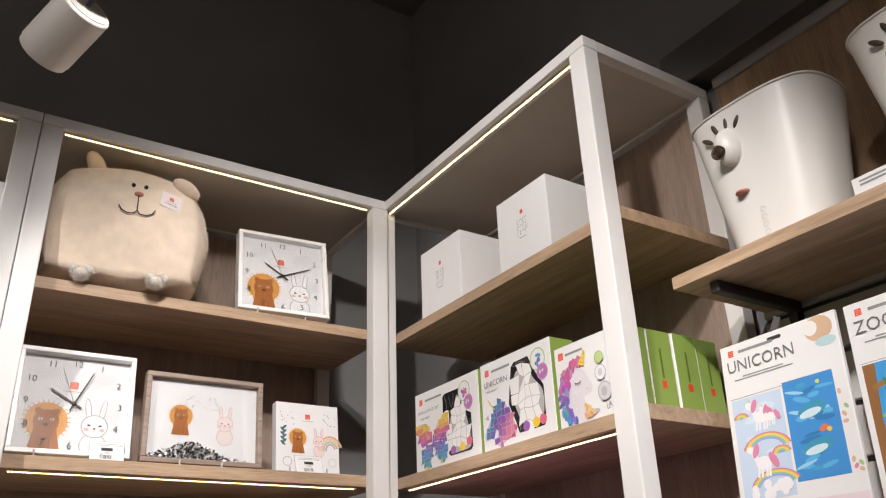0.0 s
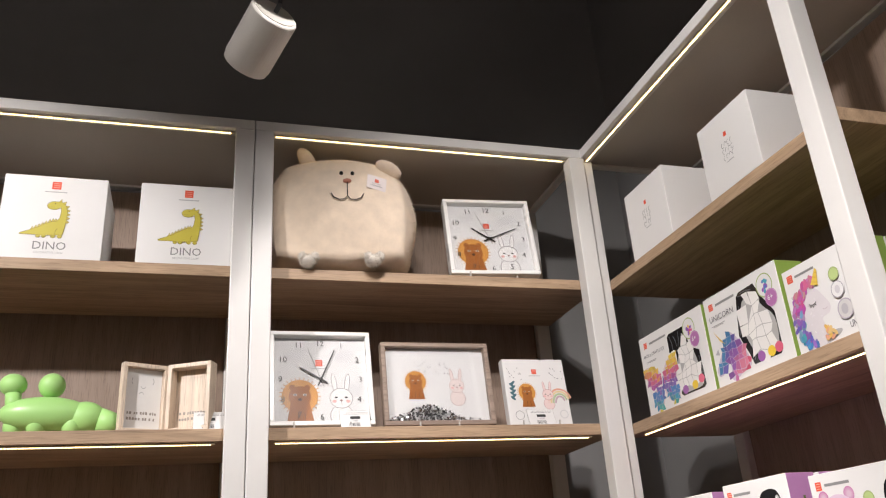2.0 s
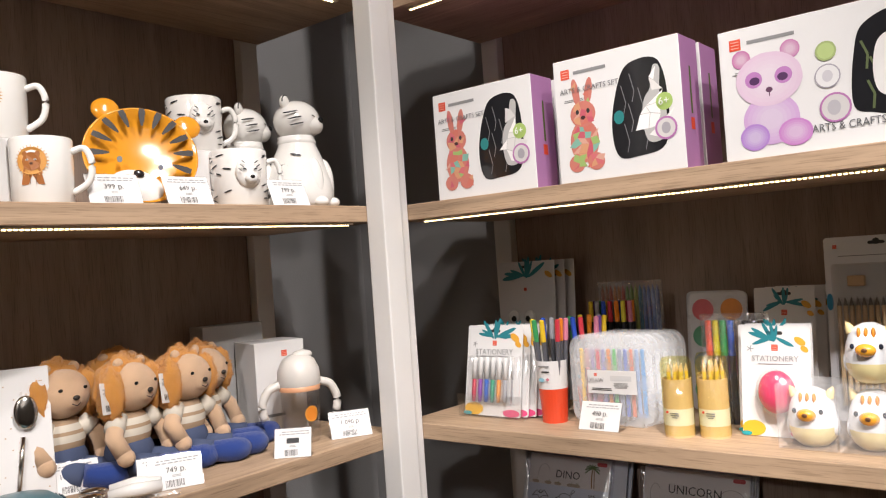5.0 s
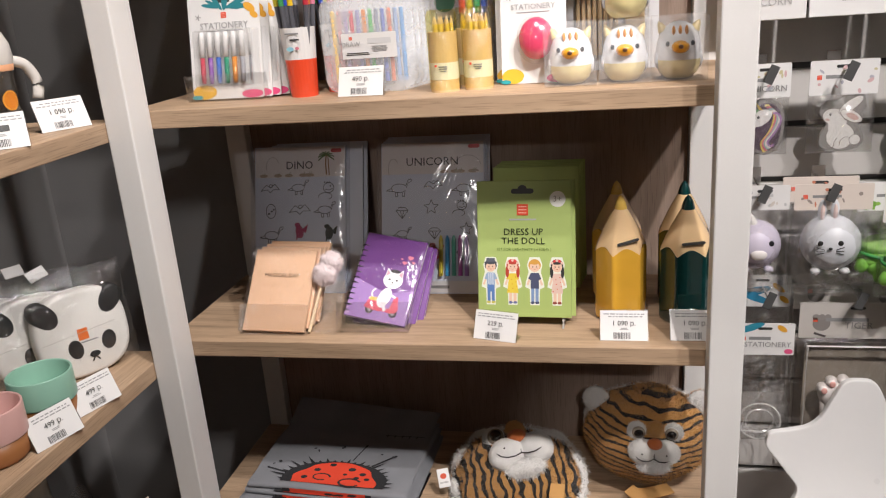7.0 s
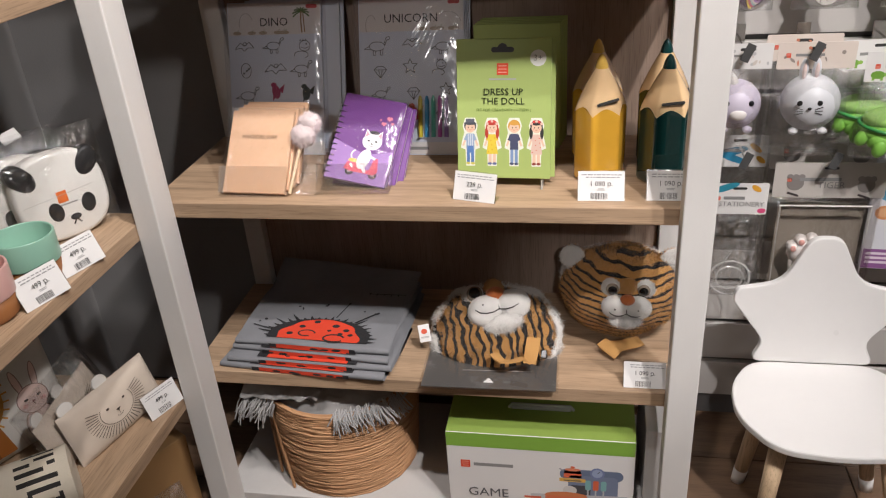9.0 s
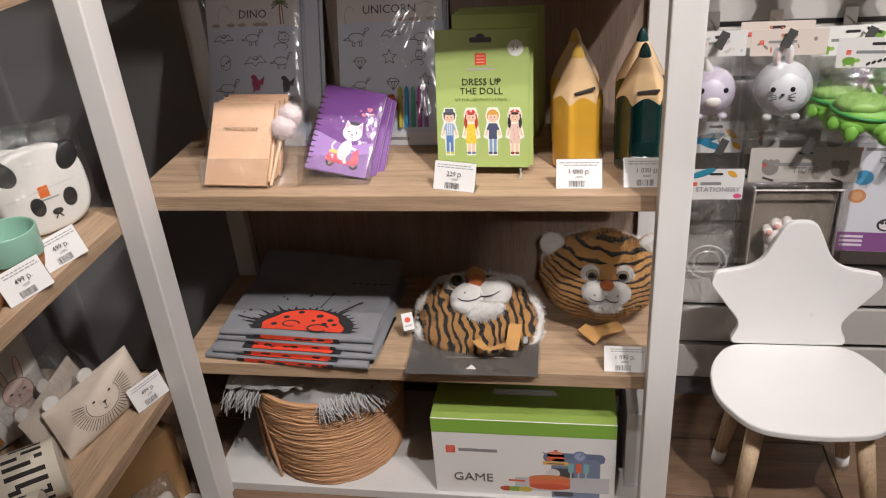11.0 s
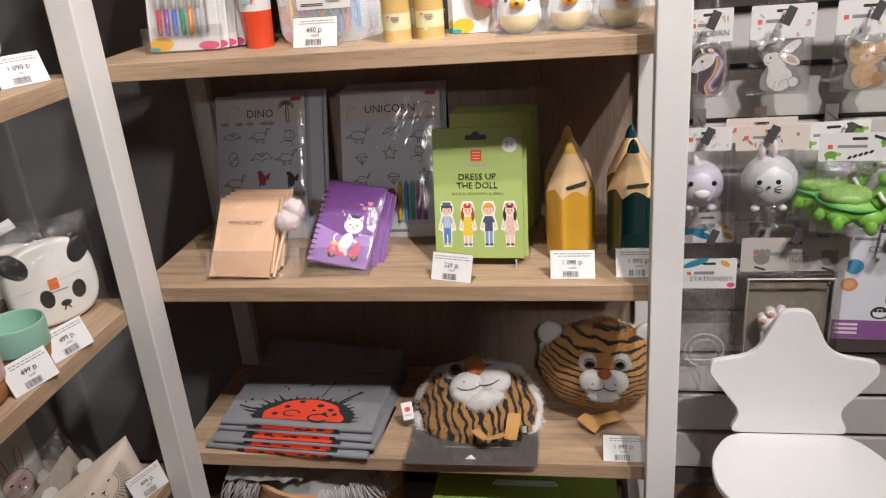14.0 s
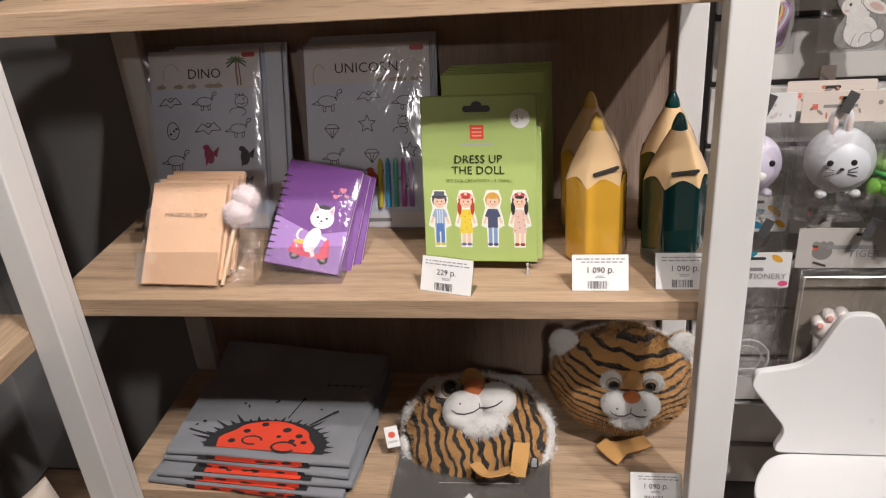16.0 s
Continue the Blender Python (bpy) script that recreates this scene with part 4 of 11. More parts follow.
def stationery_print(t, w, h, m, seed, lettering=True):
    p = Print(m @ FACE)
    leaves(p, 0, h * 0.88, w * 0.34, seed=seed)
    mark(p, 0, h * 0.80, 0.011, False)
    p.ell(w * 0.36, h * 0.86, w * 0.09, w * 0.05, (0.72, 0.36, 0.04), -35)
    p.ell(w * 0.42, h * 0.79, w * 0.06, w * 0.04, (0.72, 0.36, 0.04), -35)
    for i in range(5):
        a = i * math.tau / 5
        p.line([(-w * 0.36, h * 0.79), (-w * 0.36 + 0.006 * math.cos(a), h * 0.79 + 0.006 * math.sin(a))], 0.0014, GREY_INK)
    p.ell(-w * 0.33, h * 0.07, w * 0.17, h * 0.07, (0.75, 0.42, 0.03))
    p.ell(-w * 0.44, h * 0.02, w * 0.08, h * 0.02, (0.02, 0.3, 0.33))
    p.ell(w * 0.34, h * 0.04, w * 0.15, h * 0.04, (0.72, 0.08, 0.22))
    p.bars(0, h * 0.655, w * 0.5, 0.0014, 1, GREY_INK)
    p.done(t)
    if lettering:
        letters(t, "STATIONERY", 0, h * 0.70, w * 0.115, (0.3, 0.3, 0.3), m @ FACE, name="title")


def pen_card(m, seed=1):
    """A card of glitter pens under a clear blister."""
    t = thing("pen_card", m, "white hanging card with six glitter pens", "pen set", "glitter pen cards")
    w, h, L = 0.148, 0.197, lean_of(9)
    hang_card(t, w, h, m=L)
    stationery_print(t, w, h, L, seed)
    cols = [(0.45, 0.03, 0.06), (0.18, 0.04, 0.28), (0.02, 0.10, 0.42), (0.01, 0.22, 0.12), (0.60, 0.22, 0.03), (0.30, 0.30, 0.32)]
    for i, c in enumerate(cols):
        x = -0.046 + i * 0.0165
        pen = part("pen", lathe([(0, 0.028), (0.0042, 0.030), (0.0048, 0.04), (0.0048, 0.078), (0, 0.078)], 10, L @ pose(x, -0.007, 0)), paint(c, 0.15, 0.35, 900, 0.4, coat=0.6, kind="glitter"), t, smooth=True)
        part("cap", lathe([(0, 0.078), (0.0052, 0.078), (0.0056, 0.12), (0.004, 0.126), (0, 0.126)], 10, L @ pose(x, -0.007, 0)), paint((0.75, 0.74, 0.73), 0.2, 0.03, coat=0.4, kind="cap"), pen, smooth=True)
    b = part("blister", block(-0.062, 0.058, -0.016, -0.0008, 0.022, 0.13, 0.005, 2, L), CLEAR, t)
    b.visible_shadow = False
    return t


def acrylic_stand(m, w, h, d, lean=12):
    """A bent clear holder with a low front lip."""
    t = thing("acrylic_stand", m, "bent clear acrylic display stand", "display stand", "acrylic stands")
    L = lean_of(lean)
    lip = -0.030 if lean < 30 else -0.018
    a = part("sheet", join(block(-w / 2, w / 2, 0.016, 0.019, 0.0, h, 0.0008, 1, L), block(-w / 2, w / 2, lip, d, 0.0, 0.003, 0.0008, 1), block(-w / 2, w / 2, lip - 0.002, lip + 0.001, 0.0, 0.055, 0.0008, 1, pose(0, 0, 0, 6 if lean < 30 else -28))), CLEAR, t)
    a.visible_shadow = False
    return t


acrylic_stand(on_b(0.118, Z4 + 0.001, 0.118), 0.17, 0.13, 0.07)
for i in range(4):
    pen_card(on_b(0.112 + 0.013 * i, Z4 + 0.004, 0.100 + 0.011 * i, 0, 2), i + 1)


def marker_cup(m, cols, label):
    t = thing("marker_cup", m, label, "marker set", "marker cups")
    part("cup", lathe([(0, 0.001), (0.026, 0), (0.030, 0.07), (0.0302, 0.0701), (0.0, 0.0701)], 28), paint((0.72, 0.07, 0.025), 0.3, 0.04, coat=0.3, kind="plastic"), t, smooth=False)
    part("sleeve", lathe([(0.0300, 0.070), (0.033, 0.128), (0.0322, 0.128), (0.0292, 0.0705)], 28), WHITE_CARD, t, "printed white sleeve")
    p = Print(pose(0, -0.0328, 0) @ FACE)
    p.bars(0, 0.119, 0.026, 0.003, 1, GREY_INK)
    p.bars(0.004, 0.108, 0.018, 0.003, 1, BLACK_INK)
    p.ell(-0.006, 0.09, 0.007, 0.004, (0.25, 0.5, 0.6))
    p.ell(0.008, 0.091, 0.004, 0.003, (0.6, 0.2, 0.25))
    p.done(t)
    for i, c in enumerate(cols):
        a = i * 2.399
        r = 0.019 if i % 3 else 0.011
        x, y = r * math.cos(a), r * math.sin(a) * 0.9
        k = pose(x, y, 0, -4 * math.sin(a), 5 * math.cos(a))
        q = part("marker", lathe([(0, 0.05), (0.0048, 0.05), (0.0048, 0.168), (0.0, 0.168)], 10, k), paint((0.10, 0.10, 0.115), 0.3, 0.1, coat=0.2, kind="plastic"), t)
        part("cap", lathe([(0, 0.168), (0.0055, 0.168), (0.0052, 0.212), (0, 0.214)], 10, k), paint(c, 0.3, 0.05, coat=0.3, kind="plastic"), q)
    return t


CAPS = [(0.75, 0.22, 0.02), (0.03, 0.08, 0.45), (0.75, 0.50, 0.03), (0.15, 0.06, 0.25), (0.72, 0.62, 0.05), (0.55, 0.04, 0.06), (0.30, 0.30, 0.32), (0.05, 0.3, 0.1), (0.6, 0.2, 0.3)]
marker_cup(on_b(0.262, Z4, 0.118), CAPS, "red and white cup packed with coloured markers")
marker_cup(on_b(0.318, Z4, 0.178), CAPS[3:] + CAPS[:3], "red and white cup of markers standing behind another")
t = thing("marker_bundle", on_b(0.33, Z4, 0.268), "bundle of dark markers with coloured caps in clear film", "marker set")
for i in range(14):
    part("marker", lathe([(0, 0.0), (0.005, 0.0), (0.005, 0.19), (0, 0.19)], 8, pose(-0.05 + 0.0155 * (i % 7), 0.012 * (i // 7), 0)), paint((0.025, 0.025, 0.03), 0.3, 0.1, kind="plastic"), t)
    part("cap", lathe([(0, 0.19), (0.0054, 0.19), (0.005, 0.235), (0, 0.236)], 8, pose(-0.05 + 0.0155 * (i % 7), 0.012 * (i // 7), 0)), paint(CAPS[(i * 4 + 2) % 9], 0.3, kind="plastic"), t)



def frosted(low=0.24):
    """Milky plastic: part clear, part scattering."""
    key = f"milky_{low}"
    if key in MATS:
        return MATS[key]
    m, n, l, b = material("frosted_plastic")
    tr, mx = n.new("ShaderNodeBsdfTransparent"), n.new("ShaderNodeMixShader")
    b.inputs["Base Color"].default_value, b.inputs["Roughness"].default_value = (0.78, 0.79, 0.80, 1), 0.25
    a = noise_tex(n, l, coords(n, l), 30, 3)
    l.new(ramp(n, l, a, [(0.3, (low,) * 3), (0.7, (low + 0.12,) * 3)]), mx.inputs[0])
    l.new(tr.outputs[0], mx.inputs[1]), l.new(b.outputs[0], mx.inputs[2])
    l.new(mx.outputs[0], n["Material Output"].inputs[0])
    MATS[key] = m
    return m


def pencil_case(m, first=True):
    """A rounded frosted case full of felt-tip pens."""
    t = thing("pencil_case", m, "frosted clear plastic case of coloured felt-tip pens", "pen set", "frosted pen cases")
    w, h, d = 0.178, 0.180, 0.020
    shell = part("shell", slab(round_rect(w, h, 0.03, 6, 0, h / 2), d, 0.003, 2), frosted(), t, "rounded frosted shell")
    shell.visible_shadow = False
    if first:
        cols = [(0.75, 0.5, 0.1), (0.55, 0.3, 0.3), (0.35, 0.3, 0.45), (0.6, 0.1, 0.12), (0.3, 0.3, 0.5), (0.7, 0.25, 0.06), (0.1, 0.45, 0.12), (0.3, 0.32, 0.4), (0.15, 0.2, 0.5), (0.62, 0.2, 0.12), (0.3, 0.4, 0.6), (0.15, 0.35, 0.65)]
        for i, c in enumerate(cols):
            part("pen", lathe([(0, 0.02), (0.004, 0.02), (0.004, 0.15), (0, 0.152)], 8, pose(-0.066 + i * 0.012, d / 2, 0)), paint(c, 0.3, 0.05, kind="plastic"), t)
        part("label", block(-0.05, 0.055, -0.0008, 0, 0.064, 0.110), WHITE_CARD, t)
        p = Print(pose(0, -0.0008, 0) @ FACE)
        mark(p, -0.032, 0.101, 0.006, False)
        p.rect(0.0, 0.09, 0.045, 0.1, (0.6, 0.6, 0.6))
        p.bars(0.022, 0.086, 0.042, 0.0012, 5, GREY_INK, random.Random(4))
        p.bars(-0.02, 0.075, 0.05, 0.0016, 2, BLACK_INK, random.Random(5))
        p.done(t)
        letters(t, "DRAW", -0.032, 0.090, 0.012, (0.3, 0.3, 0.3), pose(0, -0.0008, 0) @ FACE, name="title")
    return t


for i in range(5):
    pencil_case(on_b(0.398 + 0.006 * i, Z4, 0.112 + 0.0225 * i), i == 0)
price_tag(on_b(0.388, Z4, 0.066, -1), "490 р.", 21)


def pencil_tube(m, film_on=True):
    """A kraft tube of yellow pencils in clear wrap."""
    t = thing("pencil_tube", m, "kraft paper tube of yellow pencils in clear wrap", "pencil set", "pencil tubes")
    part("tube", lathe([(0, 0), (0.026, 0), (0.026, 0.105), (0.0245, 0.105), (0.0245, 0.01), (0, 0.01)], 28), paint((0.62, 0.44, 0.23), 0.7, 0.06, 300, 0.1, kind="kraft"), t, smooth=False)
    part("label", lathe([(0.0263, 0.022), (0.0263, 0.052)], 28), WHITE_CARD, t)
    p = Print(pose(0, -0.0264, 0) @ FACE)
    p.rect(-0.012, 0.045, -0.008, 0.049, RED)
    p.bars(0.003, 0.046, 0.016, 0.002, 3, GREY_INK, random.Random(2))
    p.done(t)
    for i in range(9):
        a = i * 2.399
        r = 0.006 * math.sqrt(i) + 0.001
        k = pose(r * math.cos(a), r * math.sin(a), 0)
        q = part("pencil", lathe([(0, 0.02), (0.0036, 0.02), (0.0036, 0.118)], 6, k), paint((0.70, 0.50, 0.05), 0.35, 0.05, kind="lacquer"), t)
        part("tip", lathe([(0.0036, 0.118), (0.001, 0.129), (0.0, 0.132)], 6, k), paint((0.62, 0.44, 0.22), 0.6, kind="wood"), q)
    b = part("clear_wrap", lathe([(0.0275, 0.004), (0.0278, 0.132), (0.024, 0.142), (0, 0.142)], 20), film(0.13, (0.97, 0.93, 0.62), 0.7, 40, "yellow_wrap"), t, "clear yellow wrap", True)
    b.visible_shadow = False
    return t


pencil_tube(on_b(0.544, Z4, 0.088))
pencil_tube(on_b(0.604, Z4, 0.104))
pencil_tube(on_b(0.583, Z4, 0.156))

t = thing("marker_pack", on_b(0.612, Z4, 0.212), "clear pack of bright felt-tip markers", "marker set")
for i, c in enumerate([(0.75, 0.10, 0.03), (0.75, 0.65, 0.03), (0.05, 0.4, 0.12), (0.03, 0.12, 0.55), (0.14, 0.10, 0.07), (0.05, 0.05, 0.05), (0.04, 0.04, 0.045), (0.05, 0.05, 0.05)]):
    q = part("marker", lathe([(0, 0.0), (0.0062, 0.0), (0.0062, 0.13), (0, 0.13)], 10, pose(-0.05 + i * 0.0142, 0, 0)), paint((0.05, 0.05, 0.055), 0.3, kind="plastic"), t)
    part("cap", lathe([(0, 0.13), (0.0066, 0.13), (0.006, 0.196), (0, 0.198)], 10, pose(-0.05 + i * 0.0142, 0, 0)), paint(c, 0.3, coat=0.3, kind="plastic"), q)
bag(t, 0.13, 0.21, 0.022, seed=4, y0=-0.011)


def egg_card(m, seed=1, toy=True):
    t = thing("toy_card", m, "white hanging card with a pink rubber egg in a blister" if toy else "white hanging card standing behind another", "toy card", "egg toy cards")
    w, h, L = 0.118, 0.193, lean_of(8)
    hang_card(t, w, h, m=L)
    stationery_print(t, w, h, L, seed + 4)
    if toy:
        part("egg", blob((0.006, -0.016, 0.078), (0.031, 0.022, 0.037), 24, 16, L), paint((0.75, 0.07, 0.16), 0.25, 0.05, 40, 0.05, coat=0.4, kind="rubber"), t, "glossy pink rubber egg", True)
        b = part("blister", blob((0.006, -0.014, 0.077), (0.037, 0.028, 0.044), 24, 14, L), CLEAR, t, "", True)
        b.visible_shadow = False
    return t


egg_card(on_b(0.702, Z4 + 0.001, 0.130), 1)
egg_card(on_b(0.690, Z4 + 0.001, 0.152), 2, False)
egg_card(on_b(0.695, Z4 + 0.001, 0.172), 3, False)


def chick(m, boxed=True):
    """A round bird-cat figure, white above and cream below, in a clear box."""
    t = thing("bird_figure", m, "white and cream bird figure with orange beak" + (" in a clear box" if boxed else ", unboxed"), "toy figure", "bird figures")
    c = (0, 0.042, 0)
    prof = [(0, 0.002), (0.022, 0.002), (0.0325, 0.012), (0.0375, 0.026), (0.0385, 0.034)]
    part("body", lathe(prof, 28, pose(*c)), paint((0.76, 0.66, 0.34), 0.3, 0.03, coat=0.3, kind="vinyl"), t, "cream lower half", True)
    part("head", lathe([(0.0386, 0.034), (0.0384, 0.046), (0.036, 0.062), (0.031, 0.077), (0.022, 0.089), (0.011, 0.095), (0, 0.097)], 28, pose(*c)), paint((0.72, 0.73, 0.75), 0.3, 0.03, coat=0.3, kind="vinyl"), t, "white head", True)
    part("beak", blob((0, 0.003, 0.056), (0.0150, 0.011, 0.0105), 18, 12), paint((0.75, 0.34, 0.03), 0.25, coat=0.4, kind="vinyl"), t, "orange beak", True)
    part("nostril", blob((0, -0.0072, 0.057), (0.0046, 0.002, 0.0036), 10, 6), paint((0.12, 0.05, 0.02), 0.4, kind="vinyl"), t, "", True)
    for k in (-1, 1):
        part("eye", blob((k * 0.0205, 0.0112, 0.061), (0.0036, 0.0028, 0.0044), 12, 8), paint((0.02, 0.025, 0.04), 0.1, coat=0.5, kind="vinyl"), t, "", True)
        part("ear", lathe([(0.009, 0), (0.005, 0.012), (0, 0.019)], 10, pose(k * 0.026, 0.042, 0.081, 0, k * 26)), paint((0.74, 0.6, 0.30), 0.3, kind="vinyl"), t, "", True)
        part("wing", blob((k * 0.0355, 0.04, 0.034), (0.005, 0.014, 0.016), 12, 8), paint((0.68, 0.69, 0.72), 0.3, kind="vinyl"), t, "", True)
    for k in (-1, 0, 1):
        part("stripe", blob((k * 0.0105, 0.0155 + 0.001 * abs(k), 0.0815), (0.0032, 0.006, 0.009), 10, 8, None), paint((0.68, 0.26, 0.03), 0.3, kind="vinyl"), t, "", True)
    if boxed:
        b = part("clear_box", block(-0.045, 0.045, -0.004, 0.088, 0, 0.106, 0.0015, 1), frosted(0.11), t)
        b.visible_shadow = False
    return t


for x, d in ((0.770, 0.062), (0.862, 0.064), (0.953, 0.066)):
    chick(on_b(x, Z4, d, 0))
chick(on_b(0.864, Z4 + 0.1065, 0.064), False)

# back row
t = thing("drawing_set", on_b(0.843, Z4, 0.300), "grey hanging card with wooden pencils, ruler and sharpener", "drawing set")
L = lean_of(3)
hang_card(t, 0.178, 0.340, paint((0.66, 0.66, 0.68), 0.5, 0.02, kind="card"), m=L, r=0.006)
for i in range(8):
    q = part("pencil", lathe([(0, 0.03), (0.0042, 0.03), (0.0042, 0.213)], 6, L @ pose(-0.066 + i * 0.0105, -0.008, 0)), paint((0.62, 0.45, 0.26), 0.6, 0.08, 300, 0.1, kind="wood"), t)
    part("tip", lathe([(0.0042, 0.213), (0.0012, 0.226), (0, 0.229)], 6, L @ pose(-0.066 + i * 0.0105, -0.008, 0)), paint((0.14, 0.12, 0.11), 0.5, kind="lead"), q)
ruler = part("ruler", block(0.026, 0.062, -0.007, -0.002, 0.03, 0.282, 0.0008, 1, L), paint((0.62, 0.45, 0.25), 0.55, 0.08, 300, 0.1, kind="wood"), t, "pale wooden ruler")
p = Print(L @ pose(0, -0.0071, 0) @ FACE)
for i in range(48):
    p.rect(0.027, 0.035 + i * 0.005, 0.027 + (0.009 if i % 5 == 0 else 0.005), 0.0358 + i * 0.005, (0.18, 0.12, 0.07))
p.ell(0.046, 0.268, 0.0045, 0.0045, BLACK_INK)
p.done(t, "scale_marks")
part("sharpener", block(-0.05, -0.02, -0.012, -0.002, 0.248, 0.268, 0.002, 1, L), paint((0.60, 0.38, 0.2), 0.5, kind="wood"), t)
p = Print(L @ FACE)
p.ell(-0.083, 0.22, 0.006, 0.016, (0.03, 0.25, 0.45))
p.ell(0.082, 0.232, 0.007, 0.018, (0.72, 0.4, 0.04))
p.ell(0.083, 0.214, 0.006, 0.01, (0.03, 0.25, 0.4))
mark(p, -0.07, 0.322, 0.007, False)
p.bars(-0.005, 0.305, 0.12, 0.0016, 1, GREY_INK)
p.done(t)
letters(t, "DRAW", 0.052, 0.321, 0.02, (0.4, 0.4, 0.42), L @ FACE, name="title")
b = part("blister", block(-0.075, 0.07, -0.02, -0.0012, 0.02, 0.29, 0.004, 1, L), CLEAR, t)
b.visible_shadow = False


def eye_card(m, seed):
    t = thing("eye_sticker_card", m, "grey hanging card with glued toy eyes", "sticker card", "toy eye cards")
    L = lean_of(4)
    hang_card(t, 0.158, 0.333, paint((0.62, 0.62, 0.64), 0.5, 0.03, kind="card"), m=L)
    p = Print(L @ FACE)
    leaves(p, 0, 0.30, 0.06, seed=seed)
    p.rect(-0.008, 0.262, 0.0, 0.270, RED)
    p.ell(0.062, 0.3, 0.012, 0.006, (0.7, 0.36, 0.04), -35)
    p.ell(-0.06, 0.03, 0.02, 0.02, (0.7, 0.4, 0.04))
    p.done(t)
    rng = random.Random(seed)
    for i in range(4):
        for k in range(2):
            x, z = -0.04 + 0.05 * k + rng.uniform(-.004, .004), 0.20 - i * 0.045
            e = part("toy_eye", blob((x, -0.004, z), (0.016, 0.006, 0.016), 16, 10, L), paint((0.75, 0.75, 0.75), 0.12, coat=0.6, kind="plastic"), t, "", True)
            part("pupil", blob((x + rng.uniform(-.005, .005), -0.0085, z - 0.004), (0.008, 0.002, 0.008), 12, 8, L), paint((0.02, 0.02, 0.02), 0.2, kind="plastic"), e, "", True)
    return t


for i in range(3):
    eye_card(on_b(0.082 + 0.016 * i, Z4, 0.300 + 0.018 * i), i)

t = thing("pencil_set", on_b(0.345, Z4, 0.330), "clear pack of coloured pencils in rainbow order", "pencil set")
for i in range(14):
    c = [(0.30, 0.08, 0.03), (0.40, 0.06, 0.03), (0.45, 0.15, 0.03), (0.45, 0.07, 0.04), (0.15, 0.25, 0.06), (0.3, 0.35, 0.08), (0.06, 0.2, 0.3), (0.08, 0.12, 0.3), (0.1, 0.16, 0.38), (0.05, 0.07, 0.2)][int(i * 0.7)]
    part("pencil", lathe([(0, 0.0), (0.0044, 0.0), (0.0044, 0.25), (0.001, 0.264), (0, 0.265)], 6, pose(-0.066 + i * 0.0101, 0, 0)), paint(c, 0.35, kind="lacquer"), t)
part("card", block(-0.074, 0.074, -0.008, -0.007, 0.03, 0.165), WHITE_CARD, t)
bag(t, 0.155, 0.275, 0.022, y0=-0.012, seed=6)

for i in range(3):
    t = thing("paint_palette", on_b(0.536 - 0.010 * i, Z4, 0.318 + 0.018 * i), "clear tray of round watercolour pans", "paint set", "paint palettes")
    L = lean_of(5)
    part("tray", slab(round_rect(0.122, 0.245, 0.012, 4, 0, 0.1225), 0.008, 0.002, 1, L), paint((0.60, 0.60, 0.62), 0.3, 0.02, kind="plastic"), t)
    for k, c in enumerate([(0.6, 0.12, 0.13), (0.72, 0.28, 0.06), (0.08, 0.28, 0.16), (0.7, 0.45, 0.06), (0.1, 0.2, 0.45), (0.35, 0.1, 0.4), (0.1, 0.35, 0.2), (0.3, 0.2, 0.1)]):
        part("paint_pan", lathe([(0, 0), (0.0225, 0), (0.0225, 0.003), (0.018, 0.004), (0, 0.003)], 20, L @ pose(-0.03 + 0.06 * (k % 2), 0.0, 0.208 - 0.055 * (k // 2), 90)), paint(c, 0.4, 0.1, kind="paint_pan"), t)
for i in range(3):
    t = thing("stationery_card", on_b(0.668 + 0.014 * i, Z4, 0.318 + 0.02 * i, 0, 2), "white hanging stationery card with a leaf print", "stationery card", "stationery cards")
    hang_card(t, 0.115, 0.250, m=lean_of(4))
    stationery_print(t, 0.115, 0.250, lean_of(4), i + 11)
    part("sticker", slab(round_rect(0.06, 0.04, 0.018, 4, 0, 0.12), 0.004, m=lean_of(4) @ pose(0, -0.004, 0)), paint((0.62, 0.42, 0.06), 0.3, kind="plastic"), t, "mustard rubber shape")


# ---- notebooks and money boxes ----
PEACH = paint((0.78, 0.50, 0.32), 0.55, 0.03, 120, 0.05, kind="card")


